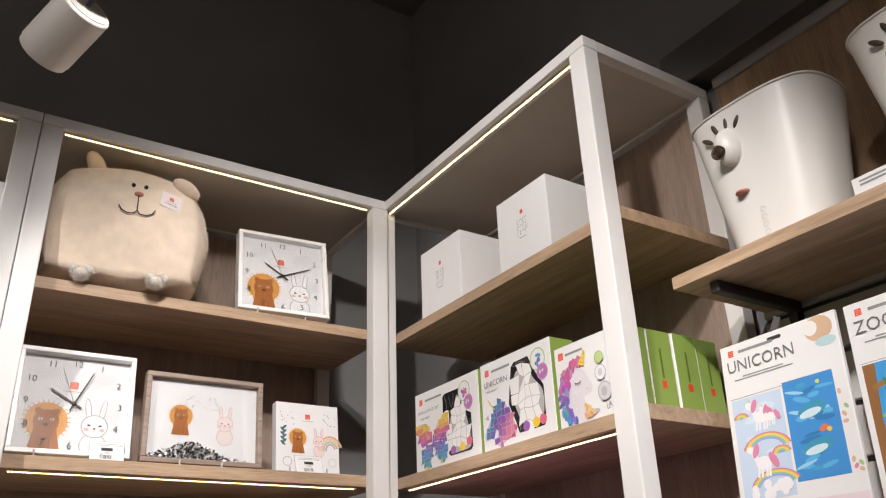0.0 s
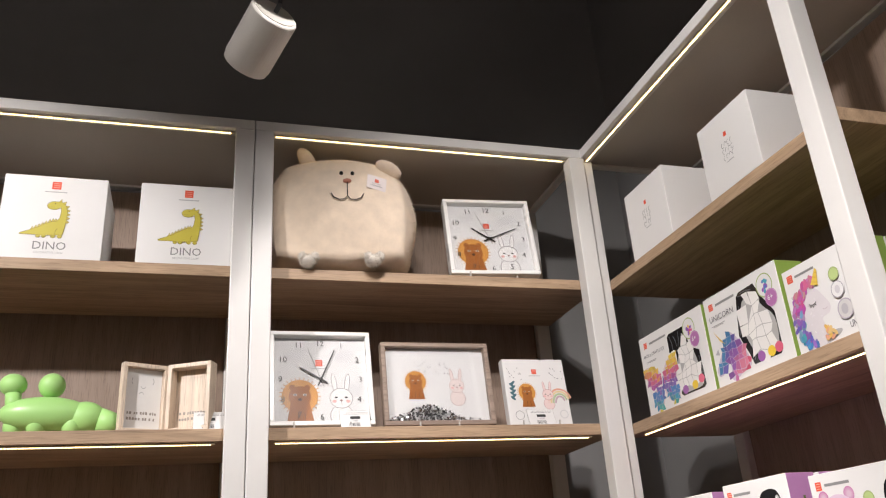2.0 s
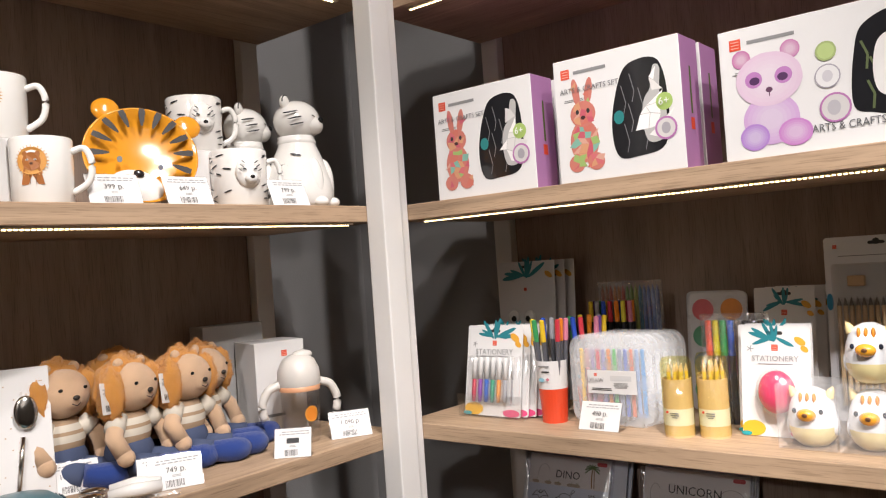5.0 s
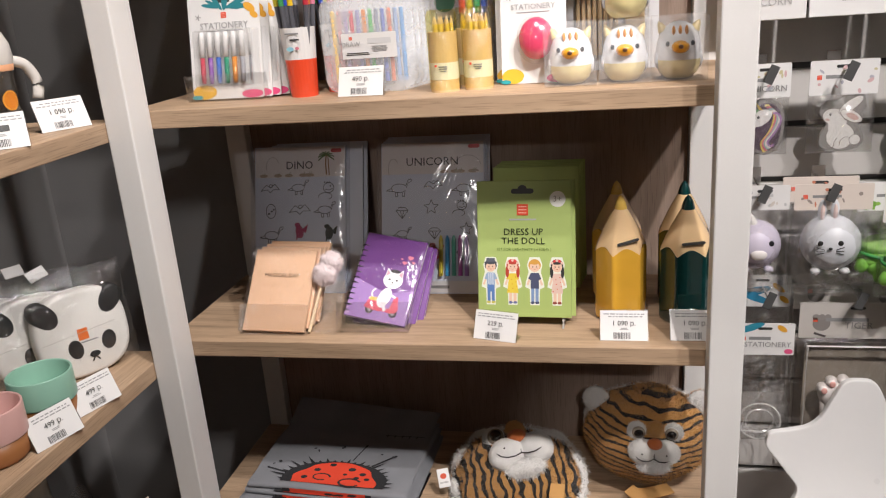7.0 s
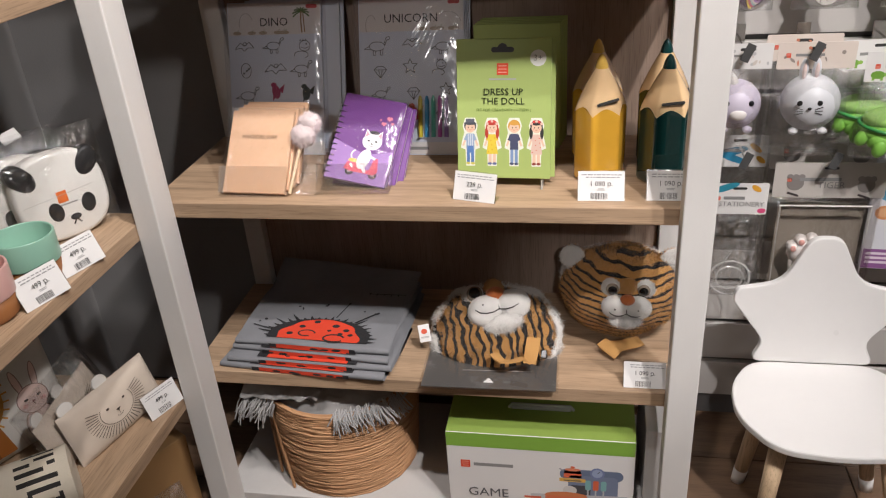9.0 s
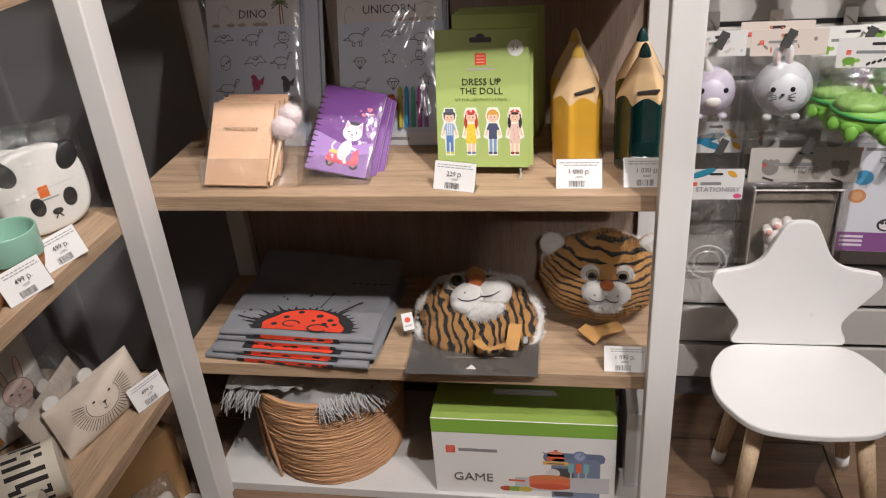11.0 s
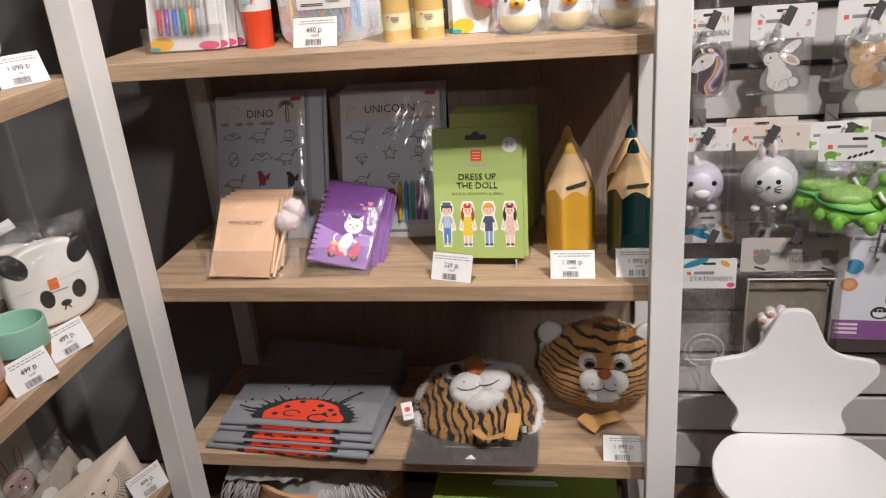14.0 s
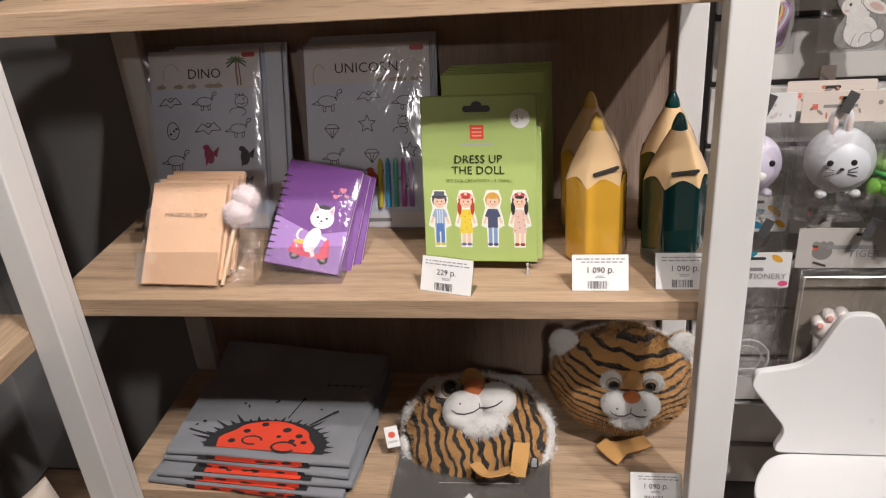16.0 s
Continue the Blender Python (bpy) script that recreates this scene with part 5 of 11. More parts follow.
def peach_notebook(m, front=True):
    t = thing("notebook", m, "peach notebook with a fluffy pink pen in clear film", "notebook", "peach notebooks")
    w, h, L = 0.136, 0.180, lean_of(40) @ pose(0, 0, 0, 0, 1)
    part("cover", block(-w / 2, w / 2, 0, 0.011, 0.002, h, 0.0012, 1, L), PEACH, t)
    if front:
        p = Print(L @ FACE)
        rng = random.Random(7)
        for i in range(5):
            for k in range(4):
                p.ell(-0.052 + 0.035 * k + rng.uniform(-.002, .002), 0.165 - 0.033 * i, 0.0013, 0.0013, (0.40, 0.20, 0.09))
        p.done(t)
        letters(t, "MAGICAL DAY", 0, 0.122, 0.0118, (0.10, 0.05, 0.02), L @ FACE, name="title")
        pen = part("pen", tube([L @ Vector((0.078, 0.004, 0.004)), L @ Vector((0.090, 0.004, 0.12))], 0.0035), paint((0.72, 0.55, 0.35), 0.4, kind="plastic"), t, "peach pen")
        for k, (px, pz, r) in enumerate(((0.096, 0.126, 0.024), (0.106, 0.152, 0.022))):
            ball = blob(L @ Vector((px, -0.004, pz)), (r, r * 0.9, r), 18, 14, None, 0.25)
            fuzz = fur(ball, 1500, 0.006, 0.0010, 0.0, 3 + k)
            PINK_PILE = plush((0.92, 0.80, 0.80))
            q = part("pompom", ball, PINK_PILE, pen, "pale pink fur ball", True)
            part("fuzz", fuzz, PINK_PILE, t, kind="stuff")
        bag(t, 0.215, 0.19, 0.038, 0.0, -0.012, 3, film(0.13, (0.98, 0.98, 0.98), 1.0, 30, "bag"), tilt=L @ pose(0.028, 0, 0))
    return t


acrylic_stand(on_b(0.160, Z5, 0.050, -1), 0.150, 0.12, 0.10, 40)
for i in range(4):
    peach_notebook(on_b(0.160 + 0.0045 * i, Z5 + 0.006 + 0.001 * i, 0.036 + 0.0165 * i, -1), i == 0)

VIOLET = paint((0.165, 0.058, 0.245), 0.35, 0.04, coat=0.25, kind="cover")
VIOLET2 = (0.35, 0.205, 0.49)


def cat_notebook(m, front=True):
    """A spiral notebook with a white cat on a pink scooter."""
    t = thing("notebook", m, "purple spiral notebook with a white cat print" + ("" if front else ", behind another"), "notebook", "purple notebooks")
    w, h = 0.132, 0.188
    part("cover", block(-w / 2, w / 2, 0, 0.003, 0, h, 0.001, 1), VIOLET, t)
    part("pages", block(-w / 2 + 0.004, w / 2 - 0.001, 0.003, 0.011, 0.001, h - 0.001), paint((0.72, 0.70, 0.72), 0.7, 0.03, 800, 0.2, kind="paper"), t)
    part("back_cover", block(-w / 2, w / 2, 0.011, 0.0135, 0, h, 0.001, 1), VIOLET, t)
    for i in range(13):
        part("ring", tube([(-w / 2 + 0.004 + 0.008 * math.cos(a), 0.006 + 0.009 * math.sin(a), 0.012 + i * 0.0122) for a in [k * math.tau / 9 for k in range(9)]], 0.0011, 5, True), paint((0.02, 0.02, 0.022), 0.35, kind="wire"), t)
    if front:
        p = Print()
        p.poly([(-w / 2 + 0.001, 0.001), (w / 2 - 0.001, 0.001), (w / 2 - 0.001, 0.078), (0.01, 0.062), (-w / 2 + 0.001, 0.085)], VIOLET2)
        pk, wh, dk = (0.72, 0.10, 0.16), (0.80, 0.79, 0.80), (0.03, 0.03, 0.035)
        p.arc(-0.012, 0.058, 0.008, 0.010, 100, 300, 0.0035, wh)
        for x in (-0.016, 0.034):
            p.ell(x, 0.022, 0.009, 0.009, dk)
            p.ell(x, 0.022, 0.004, 0.004, (0.4, 0.38, 0.4))
        p.poly([(-0.03, 0.026), (-0.024, 0.042), (0.002, 0.044), (0.008, 0.03), (0.024, 0.03), (0.03, 0.058), (0.037, 0.058), (0.043, 0.03), (0.036, 0.022), (-0.01, 0.022)], pk)
        p.ell(-0.012, 0.046, 0.012, 0.004, (0.7, 0.45, 0.1))
        p.ell(0.008, 0.052, 0.013, 0.023, wh, -14)
        p.line([(0.014, 0.062), (0.032, 0.056)], 0.005, wh)
        p.line([(0.008, 0.04), (0.016, 0.024)], 0.007, wh)
        p.ell(0.016, 0.092, 0.021, 0.018, wh)
        for k in (-1, 1):
            p.poly([(0.016 + k * 0.019, 0.096), (0.016 + k * 0.006, 0.107), (0.016 + k * 0.017, 0.118)], wh)
            p.poly([(0.016 + k * 0.0175, 0.099), (0.016 + k * 0.009, 0.106), (0.016 + k * 0.016, 0.114)], (0.7, 0.35, 0.4))
            p.ell(0.016 + k * 0.008, 0.093, 0.0025, 0.002, dk)
        p.ell(0.016, 0.112, 0.011, 0.004, dk)
        p.ell(0.016, 0.087, 0.0022, 0.0016, dk)
        p.arc(0.016, 0.085, 0.004, 0.003, 200, 340, 0.001, dk)
        for x, y, s in ((0.040, 0.148, 0.007), (0.030, 0.135, 0.006), (0.048, 0.138, 0.004), (0.022, 0.142, 0.003)):
            p.ell(x - s * 0.4, y, s * 0.5, s * 0.5, (0.75, 0.25, 0.35))
            p.ell(x + s * 0.4, y, s * 0.5, s * 0.5, (0.75, 0.25, 0.35))
            p.poly([(x - s * 0.85, y - 0.1 * s), (x + s * 0.85, y - 0.1 * s), (x, y - s)], (0.75, 0.25, 0.35))
        p.done(t)
        bag(t, 0.150, 0.20, 0.03, -0.006, -0.008, 8, film(0.06, (0.98, 0.97, 0.98), 0.3, 12, "bag"))
    return t


NOTE = pose(0.363, 0.080, Z5 + 0.014) @ pose(0, 0, 0, -41, 0, 4) @ pose(0, 0, 0, 0, 13)
cat_notebook(NOTE)
cat_notebook(NOTE @ pose(0.016, 0.018, -0.003, 0, -2), False)
cat_notebook(NOTE @ pose(0.028, 0.034, 0.000, 0, -4), False)
acrylic_stand(on_b(0.366, Z5, 0.066, 2), 0.150, 0.10, 0.10, 41)


def sticker_pack(m, word, seed, front=True):
    """A tall clear pack of colouring sheets with line drawings."""
    t = thing("sticker_pack", m, "clear pack of grey colouring sheets with line drawings", "colouring pack", "colouring packs")
    w, h, L = 0.222 if word == "DINO" else 0.236, 0.340, lean_of(19)
    GREY = paint((0.60, 0.655, 0.76), 0.5, 0.03, kind="paper")
    part("sheet", block(-w / 2, w / 2, 0, 0.006, 0, h, 0.0008, 1, L), GREY, t)
    if front:
        p = Print(L @ FACE)
        rng = random.Random(seed)
        p.rect(-w / 2 + 0.002, h * 0.79, w / 2 - 0.002, h - 0.002, (0.68, 0.655, 0.65))
        p.poly(round_rect(0.026, 0.009, 0.004, 3, w * 0.4, h * 0.965), (0.45, 0.05, 0.06))
        if word == "DINO":
            for a in range(9):
                b = radians(200 - 27 * a)
                q = [(w * 0.29 + 0.020 * v * math.cos(b), h * 0.935 + 0.016 * v * math.sin(b) - 0.007 * v * v) for v in (0, 0.4, 0.75, 1.0)]
                p.line(q, 0.0030, (0.07, 0.13, 0.035))
            p.line([(w * 0.292, h * 0.935), (w * 0.286, h * 0.88), (w * 0.295, h * 0.80)], 0.0032, (0.24, 0.15, 0.07))
            p.line([(w * 0.31, h * 0.93), (w * 0.325, h * 0.80)], 0.0024, (0.24, 0.15, 0.07))
            p.arc(-w * 0.30, h * 0.865, 0.016, 0.022, 20, 200, 0.0012, (0.35, 0.33, 0.33))
        else:
            p.arc(w * 0.34, h * 0.83, 0.030, 0.026, 10, 170, 0.0012, (0.35, 0.33, 0.33))
            p.arc(-w * 0.38, h * 0.83, 0.012, 0.022, 30, 220, 0.0012, (0.35, 0.33, 0.33))
        for k in range(6):
            x = w * rng.uniform(-0.46, 0.46)
            p.ell(x, h * 0.803, 0.010, 0.004, (0.40, 0.33, 0.26))
            p.line([(x, h * 0.80), (x + 0.004, h * 0.825)], 0.0014, (0.30, 0.30, 0.22))
        p.rect(-w * 0.495, h * 0.008, w * 0.495, h * 0.085, (0.72, 0.71, 0.70))
        p.rect(-w * 0.10, h * 0.035, w * 0.16, h * 0.055, GREY_INK)
        line = (0.05, 0.055, 0.07)
        ln = 0.0014

        def doodle(kind, x, y, r):
            if kind == 0:      # star
                q = [(x + r * (1 if n % 2 else 0.45) * math.sin(n * math.pi / 5), y - r * (1 if n % 2 else 0.45) * math.cos(n * math.pi / 5)) for n in range(11)]
                p.line(q, ln, line)
            elif kind == 1:    # egg
                p.arc(x, y, r * 0.7, r * 0.95, 0, 360, ln, line, 20)
                for a in (-0.3, 0.1, 0.4):
                    p.ell(x + a * r, y + a * r * 0.8 - 0.1 * r, r * 0.14, r * 0.12, line)
            elif kind == 2:    # long-necked animal
                p.arc(x, y, r, r * 0.55, 20, 330, ln, line, 18)
                p.line([(x + r * 0.85, y + r * 0.25), (x + r * 1.2, y + r * 1.1), (x + r * 1.6, y + r * 1.15), (x + r * 1.6, y + r * 0.85), (x + r * 1.2, y + r * 0.7), (x + r * 0.95, y)], ln, line)
                p.line([(x - r, y), (x - r * 1.7, y - r * 0.3), (x - r * 0.8, y - r * 0.4)], ln, line)
                for d in (-0.5, 0.4):
                    p.line([(x + d * r, y - r * 0.5), (x + d * r, y - r * 1.05), (x + (d + 0.3) * r, y - r * 1.05), (x + (d + 0.3) * r, y - r * 0.5)], ln, line)
            elif kind == 3:    # winged animal
                p.line([(x - r * 1.6, y - r * 0.3), (x - r * 0.7, y + r * 0.7), (x, y + r * 0.2), (x + r * 0.8, y + r * 0.8), (x + r * 1.6, y - r * 0.1), (x + r * 0.5, y - r * 0.1), (x, y - r * 0.6), (x - r * 0.5, y - r * 0.1), (x - r * 1.6, y - r * 0.3)], ln, line)
                p.arc(x + r * 0.1, y + r * 0.5, r * 0.3, r * 0.25, 0, 360, ln, line, 10)
            elif kind == 4:    # gem
                p.line([(x - r, y + r * 0.3), (x - r * 0.5, y + r * 0.8), (x + r * 0.5, y + r * 0.8), (x + r, y + r * 0.3), (x, y - r), (x - r, y + r * 0.3), (x + r, y + r * 0.3)], ln, line)
                p.line([(x - r * 0.3, y + r * 0.3), (x, y - r), (x + r * 0.3, y + r * 0.3)], ln, line)
            else:              # big head
                p.arc(x, y + r * 0.3, r * 0.8, r * 0.7, 0, 360, ln, line, 18)
                p.arc(x - r * 0.5, y - r * 0.9, r * 1.0, r * 0.5, -60, 200, ln, line, 14)
                p.line([(x - r * 0.5, y + r * 0.1), (x, y - r * 0.05), (x + r * 0.6, y + r * 0.15)], ln, line)
                p.ell(x + r * 0.25, y + r * 0.55, r * 0.1, r * 0.13, line)
                for d in (-0.6, -0.2, 0.2):
                    p.poly([(x + (d - 0.15) * r, y + r * 1.0), (x + (d + 0.15) * r, y + r * 1.0), (x + d * r, y + r * 1.25)], line)

        kinds = (3, 2, 5, 1, 3, 2, 2, 1, 5, 5, 1, 2) if word == "DINO" else (2, 3, 2, 4, 0, 5, 2, 4, 0, 0, 2, 4)
        for n, kind in enumerate(kinds):
            k, i = n % 3, n // 3
            x, y = (-0.30 + 0.30 * k) * w + rng.uniform(-.006, .006), h * (0.70 - 0.145 * i) + rng.uniform(-.006, .006)
            r = rng.uniform(0.013, 0.018)
            if word == "DINO" and i in (2, 3) and k > 0 or word != "DINO" and i == 3 and k < 2:
                c = [(0.50, 0.08, 0.03), (0.07, 0.05, 0.14), (0.36, 0.04, 0.12), (0.02, 0.03, 0.03), (0.04, 0.14, 0.08)][n % 5]
                p.ell(x, y, r * 0.55, r * 0.9, c, rng.uniform(-30, 30))
                p.poly([(x + r * 0.2, y + r * 0.2), (x + r * 1.2, y + r * 1.0), (x + r * 0.9, y - r * 0.2)], c)
                p.poly([(x - r * 0.4, y), (x - r * 0.5, y - r * 1.2), (x + r * 0.1, y - r * 0.4)], c)
                p.ell(x - r * 0.3, y + r * 0.9, r * 0.4, r * 0.3, c)
            else:
                doodle(kind, x, y, r)
        p.done(t)
        letters(t, word, 0, h * 0.868, 0.026, (0.03, 0.03, 0.035), L @ FACE, name="title")
        if word == "UNICORN":
            for i, c in enumerate([(0.6, 0.5, 0.05), (0.05, 0.3, 0.55), (0.1, 0.45, 0.35), (0.45, 0.1, 0.4), (0.3, 0.15, 0.45)]):
                part("felt_pen", lathe([(0, 0.04), (0.005, 0.04), (0.005, 0.12), (0.002, 0.13), (0, 0.13)], 8, L @ pose(0.02 + i * 0.0145, -0.006, 0)), paint(c, 0.3, coat=0.2, kind="plastic"), t)
        bag(t, w + 0.022, h + 0.018, 0.022, -0.004, -0.012, seed, film(0.06, (0.95, 0.95, 0.97), 0.26, 8, "bag"), 0.2, L)
    return t


for i in range(3):
    sticker_pack(on_b(0.133 + (0.0, 0.039, 0.047)[i], Z5 + 0.002 * i, 0.266 + 0.010 * i, 0, 0), "DINO", 3, i == 0)
for i in range(4):
    sticker_pack(on_b(0.448 + 0.003 * i, Z5 + 0.003 * i, 0.264 + 0.009 * i), "UNICORN", 5, i == 0)

LIME = paint((0.37, 0.47, 0.15), 0.5, 0.03, 120, 0.02, kind="card")


def doll_pack(m, front=True, lean=13):
    """A lime pack of paper dolls to dress."""
    t = thing("paper_doll_pack", m, "lime green paper doll dressing set" + ("" if front else ", behind another"), "craft set", "paper doll packs")
    w, h, L = 0.184, 0.268, lean_of(lean)
    ob = part("pack", block(-w / 2, w / 2, 0, 0.005, 0, h, 0.0008, 1, L), [LIME, paint((0.16, 0.12, 0.12), 0.6, kind="card_edge")], t)
    face_mats(ob, lambda n: 1 if abs(n.x) > 0.8 else 0)
    if front:
        p = Print(L @ FACE)
        p.poly(round_rect(0.044, 0.010, 0.0045, 3, -0.002, h - 0.020), BLACK_INK)
        p.ell(-0.002, h - 0.016, 0.009, 0.008, BLACK_INK)
        mark(p, -0.002, h * 0.79, 0.022)
        for i, (hair, top_c, low_c) in enumerate((((0.08, 0.08, 0.09), (0.30, 0.40, 0.55), (0.10, 0.20, 0.45)), ((0.45, 0.05, 0.03), (0.72, 0.55, 0.06), (0.70, 0.45, 0.35)), ((0.62, 0.32, 0.06), (0.07, 0.08, 0.14), (0.20, 0.30, 0.50)), ((0.03, 0.03, 0.03), (0.70, 0.50, 0.42), (0.72, 0.5, 0.1)))):
            p.done(t, "print" if i == 0 else "printed_doll")
            p = Print(L @ FACE)
            x = -0.066 + i * 0.0435
            skin = (0.75, 0.52, 0.38)
            white, dk = (0.74, 0.76, 0.66), (0.05, 0.04, 0.04)
            p.poly([(x - 0.009, 0.024), (x + 0.009, 0.024), (x + 0.010, 0.056), (x + 0.019, 0.060), (x + 0.017, 0.072), (x + 0.012, 0.090), (x + 0.015, 0.104), (x + 0.010, 0.119), (x - 0.010, 0.119), (x - 0.015, 0.104), (x - 0.012, 0.090), (x - 0.017, 0.072), (x - 0.019, 0.060), (x - 0.010, 0.056)], white)
            for k in (-1, 1):
                p.rect(x + k * 0.0042 - 0.0030, 0.030, x + k * 0.0042 + 0.0030, 0.060, low_c if i in (0, 2) else skin)
                p.ell(x + k * 0.0046, 0.029, 0.0042, 0.0026, ((0.55, 0.5, 0.1), (0.12, 0.14, 0.3), (0.06, 0.07, 0.14), (0.25, 0.05, 0.03))[i])
                p.line([(x + k * 0.007, 0.084), (x + k * 0.0145, 0.064)], 0.0038, skin)
                p.line([(x + k * 0.006, 0.086), (x + k * 0.0105, 0.075)], 0.0052, top_c)
            if i in (1, 3):
                p.poly([(x - 0.0115, 0.048), (x + 0.0115, 0.048), (x + 0.006, 0.087), (x - 0.006, 0.087)], top_c)
                for k in range(7):
                    p.ell(x + ((k * 37) % 15 - 7) * 0.0011, 0.052 + (k * 0.0046), 0.0011, 0.0011, (0.62, 0.12, 0.08) if i == 3 else (0.62, 0.30, 0.02))
            else:
                p.poly([(x - 0.0082, 0.057), (x + 0.0082, 0.057), (x + 0.0075, 0.088), (x - 0.0075, 0.088)], top_c)
                if i == 0:
                    for k in (-0.004, 0.0, 0.004):
                        p.rect(x + k - 0.0008, 0.058, x + k + 0.0008, 0.087, (0.62, 0.66, 0.72))
                    p.rect(x - 0.0062, 0.050, x + 0.0062, 0.064, low_c)
            p.ell(x, 0.103, 0.0122, 0.0122, hair)
            if i in (1, 3):
                for k in (-1, 1):
                    p.ell(x + k * 0.0105, 0.090, 0.0034, 0.012, hair)
            p.ell(x, 0.0995, 0.0098, 0.0098, skin)
            p.ell(x, 0.1085, 0.0100, 0.0042, hair)
            if i == 0:
                p.rect(x - 0.0125, 0.1075, x + 0.0125, 0.1095, (0.05, 0.06, 0.08))
                p.rect(x - 0.0085, 0.1095, x + 0.0085, 0.1170, (0.10, 0.11, 0.14))
            if i in (1, 3):
                for k in (-2, -1, 0, 1, 2):
                    p.ell(x + k * 0.0048, 0.1125 - 0.0012 * k * k, 0.0028, 0.0028, (0.64, 0.05, 0.05) if k % 2 else (0.72, 0.48, 0.40))
            for k in (-1, 1):
                p.ell(x + k * 0.0036, 0.1000, 0.0010, 0.0014, dk)
                p.ell(x + k * 0.0056, 0.0965, 0.0016, 0.0010, (0.74, 0.36, 0.28))
            p.arc(x, 0.0965, 0.0026, 0.0016, 200, 340, 0.0007, (0.45, 0.08, 0.06), 5)
        p.done(t, "printed_doll")
        p = Print(L @ FACE)
        p.ell(w * 0.36, h * 0.865, 0.0155, 0.0155, (0.78, 0.78, 0.74))
        p.done(t, "age_badge")
        letters(t, "SET FOR CREATIVITY | 4 ITEMS |", 0.0, h * 0.500, 0.0076, (0.10, 0.16, 0.03), L @ FACE, name="subtitle")
        letters(t, "DRESS UP", -0.001, h * 0.628, 0.0182, (0.02, 0.03, 0.01), L @ FACE, name="title")
        letters(t, "THE DOLL", -0.001, h * 0.562, 0.0182, (0.02, 0.03, 0.01), L @ FACE, name="title")
        letters(t, "3+", w * 0.36, h * 0.865, 0.016, (0.25, 0.26, 0.22), L @ FACE, name="age_mark", lift=0.004)
    return t


doll_pack(on_b(0.669, Z5 + 0.019, 0.094, -2))
doll_pack(on_b(0.677, Z5 + 0.016, 0.110, -1), False, 12)
for i in range(5):
    doll_pack(on_b(0.680 + 0.003 * i, Z5 + 0.002, 0.300 + 0.018 * i, 0.8 * (i % 3 - 1), 0), False, 6 - 0.8 * i)
t = thing("easel_stand", on_b(0.695, Z5, 0.084), "small clear acrylic easel holding a pack", "display stand")
part("frame", join(tube([(-0.05, 0.0, 0.02), (-0.05, -0.004, 0.003), (-0.05, 0.08, 0.003)], 0.0025), tube([(0.05, 0.0, 0.02), (0.05, -0.004, 0.003), (0.05, 0.08, 0.003)], 0.0025), tube([(-0.05, 0.075, 0.003), (0.05, 0.075, 0.003)], 0.0025)), paint((0.45, 0.43, 0.40), 0.15, coat=0.5, kind="acrylic"), t)
price_tag(on_b(0.617, Z5, 0.022, -14), "229 р.", 22)
price_tag(on_b(0.859, Z5, 0.030, 0), "1 090 р.", 23)
price_tag(on_b(0.986, Z5, 0.034, 0), "1 090 р.", 24)


def money_box(m, body, tip, label):
    """A ceramic pencil-shaped money box: six-sided body, scalloped edge, wooden cone, painted point."""
    t = thing("money_box", m @ Matrix.Diagonal((1, 1, 0.935, 1)), label, "money box", "pencil money boxes")
    R, H, zc, zt = 0.051, 0.268, 0.158, 0.240

    def radius(a, k):
        hexa = math.cos(math.pi / 6) / math.cos((a % (math.pi / 3)) - math.pi / 6)
        return hexa * k + (1 - k)
    n = 60

    def scallop(a):
        return zc + 0.015 * abs(math.sin(3 * a + 0.0)) - 0.008
    WOOD = paint((0.74, 0.51, 0.28), 0.12, 0.06, 26, 0.0, coat=0.7, kind="glaze")
    zs_low = [0.0, 0.003, 0.010, 0.05, 0.11, None]
    bm = bmesh.new()
    rings = []
    for z in zs_low:
        ring = []
        for i in range(n):
            a = i * math.tau / n
            zz = scallop(a) if z is None else z
            k = R * (0.90 if z == 0 else 0.965 if z == 0.003 else 1.0) * radius(a, 0.8)
            ring.append(bm.verts.new((k * math.cos(a), k * math.sin(a), zz)))
        rings.append(ring)
    for a, b in zip(rings, rings[1:]):
        for i in range(n):
            bm.faces.new([a[i], a[(i + 1) % n], b[(i + 1) % n], b[i]])
    bm.faces.new(rings[0][::-1])
    part("body", bm, paint(body, 0.1, 0.08, 14, 0.0, coat=0.8, kind="glaze"), t, "glazed body", True)
    bm = bmesh.new()
    rings = []
    for j in range(9):
        v = j / 8
        ring = []
        for i in range(n):
            a = i * math.tau / n
            z0 = scallop(a) - 0.0004
            z = z0 + (zt - z0) * v
            k = R * (1 - 0.78 * max(0.0, (z - zc + 0.006) / (zt - zc + 0.006)) ** 1.25) * radius(a, 0.8 * (1 - v))
            ring.append(bm.verts.new((k * math.cos(a), k * math.sin(a), z)))
        rings.append(ring)
    for a, b in zip(rings, rings[1:]):
        for i in range(n):
            bm.faces.new([a[i], a[(i + 1) % n], b[(i + 1) % n], b[i]])
    part("wood_cone", bm, WOOD, t, "glazed wood-coloured cone", True)
    part("point", lathe([(R * 0.245, zt - 0.004), (R * 0.235, zt + 0.002), (R * 0.185, zt + 0.012), (R * 0.11, zt + 0.021), (R * 0.04, H - 0.003), (0.0, H - 0.002)], 30), paint(tip, 0.1, 0.05, coat=0.8, kind="glaze"), t, "painted point", True)
    part("coin_slot", slab(round_rect(0.042, 0.0056, 0.0026, 3), 0.01, m=pose(0.004, -0.0430, 0.179, -22, -14 if body[0] > 0.3 else -5)), paint((0.01, 0.008, 0.006), 0.7, kind="slot"), t)
    return t


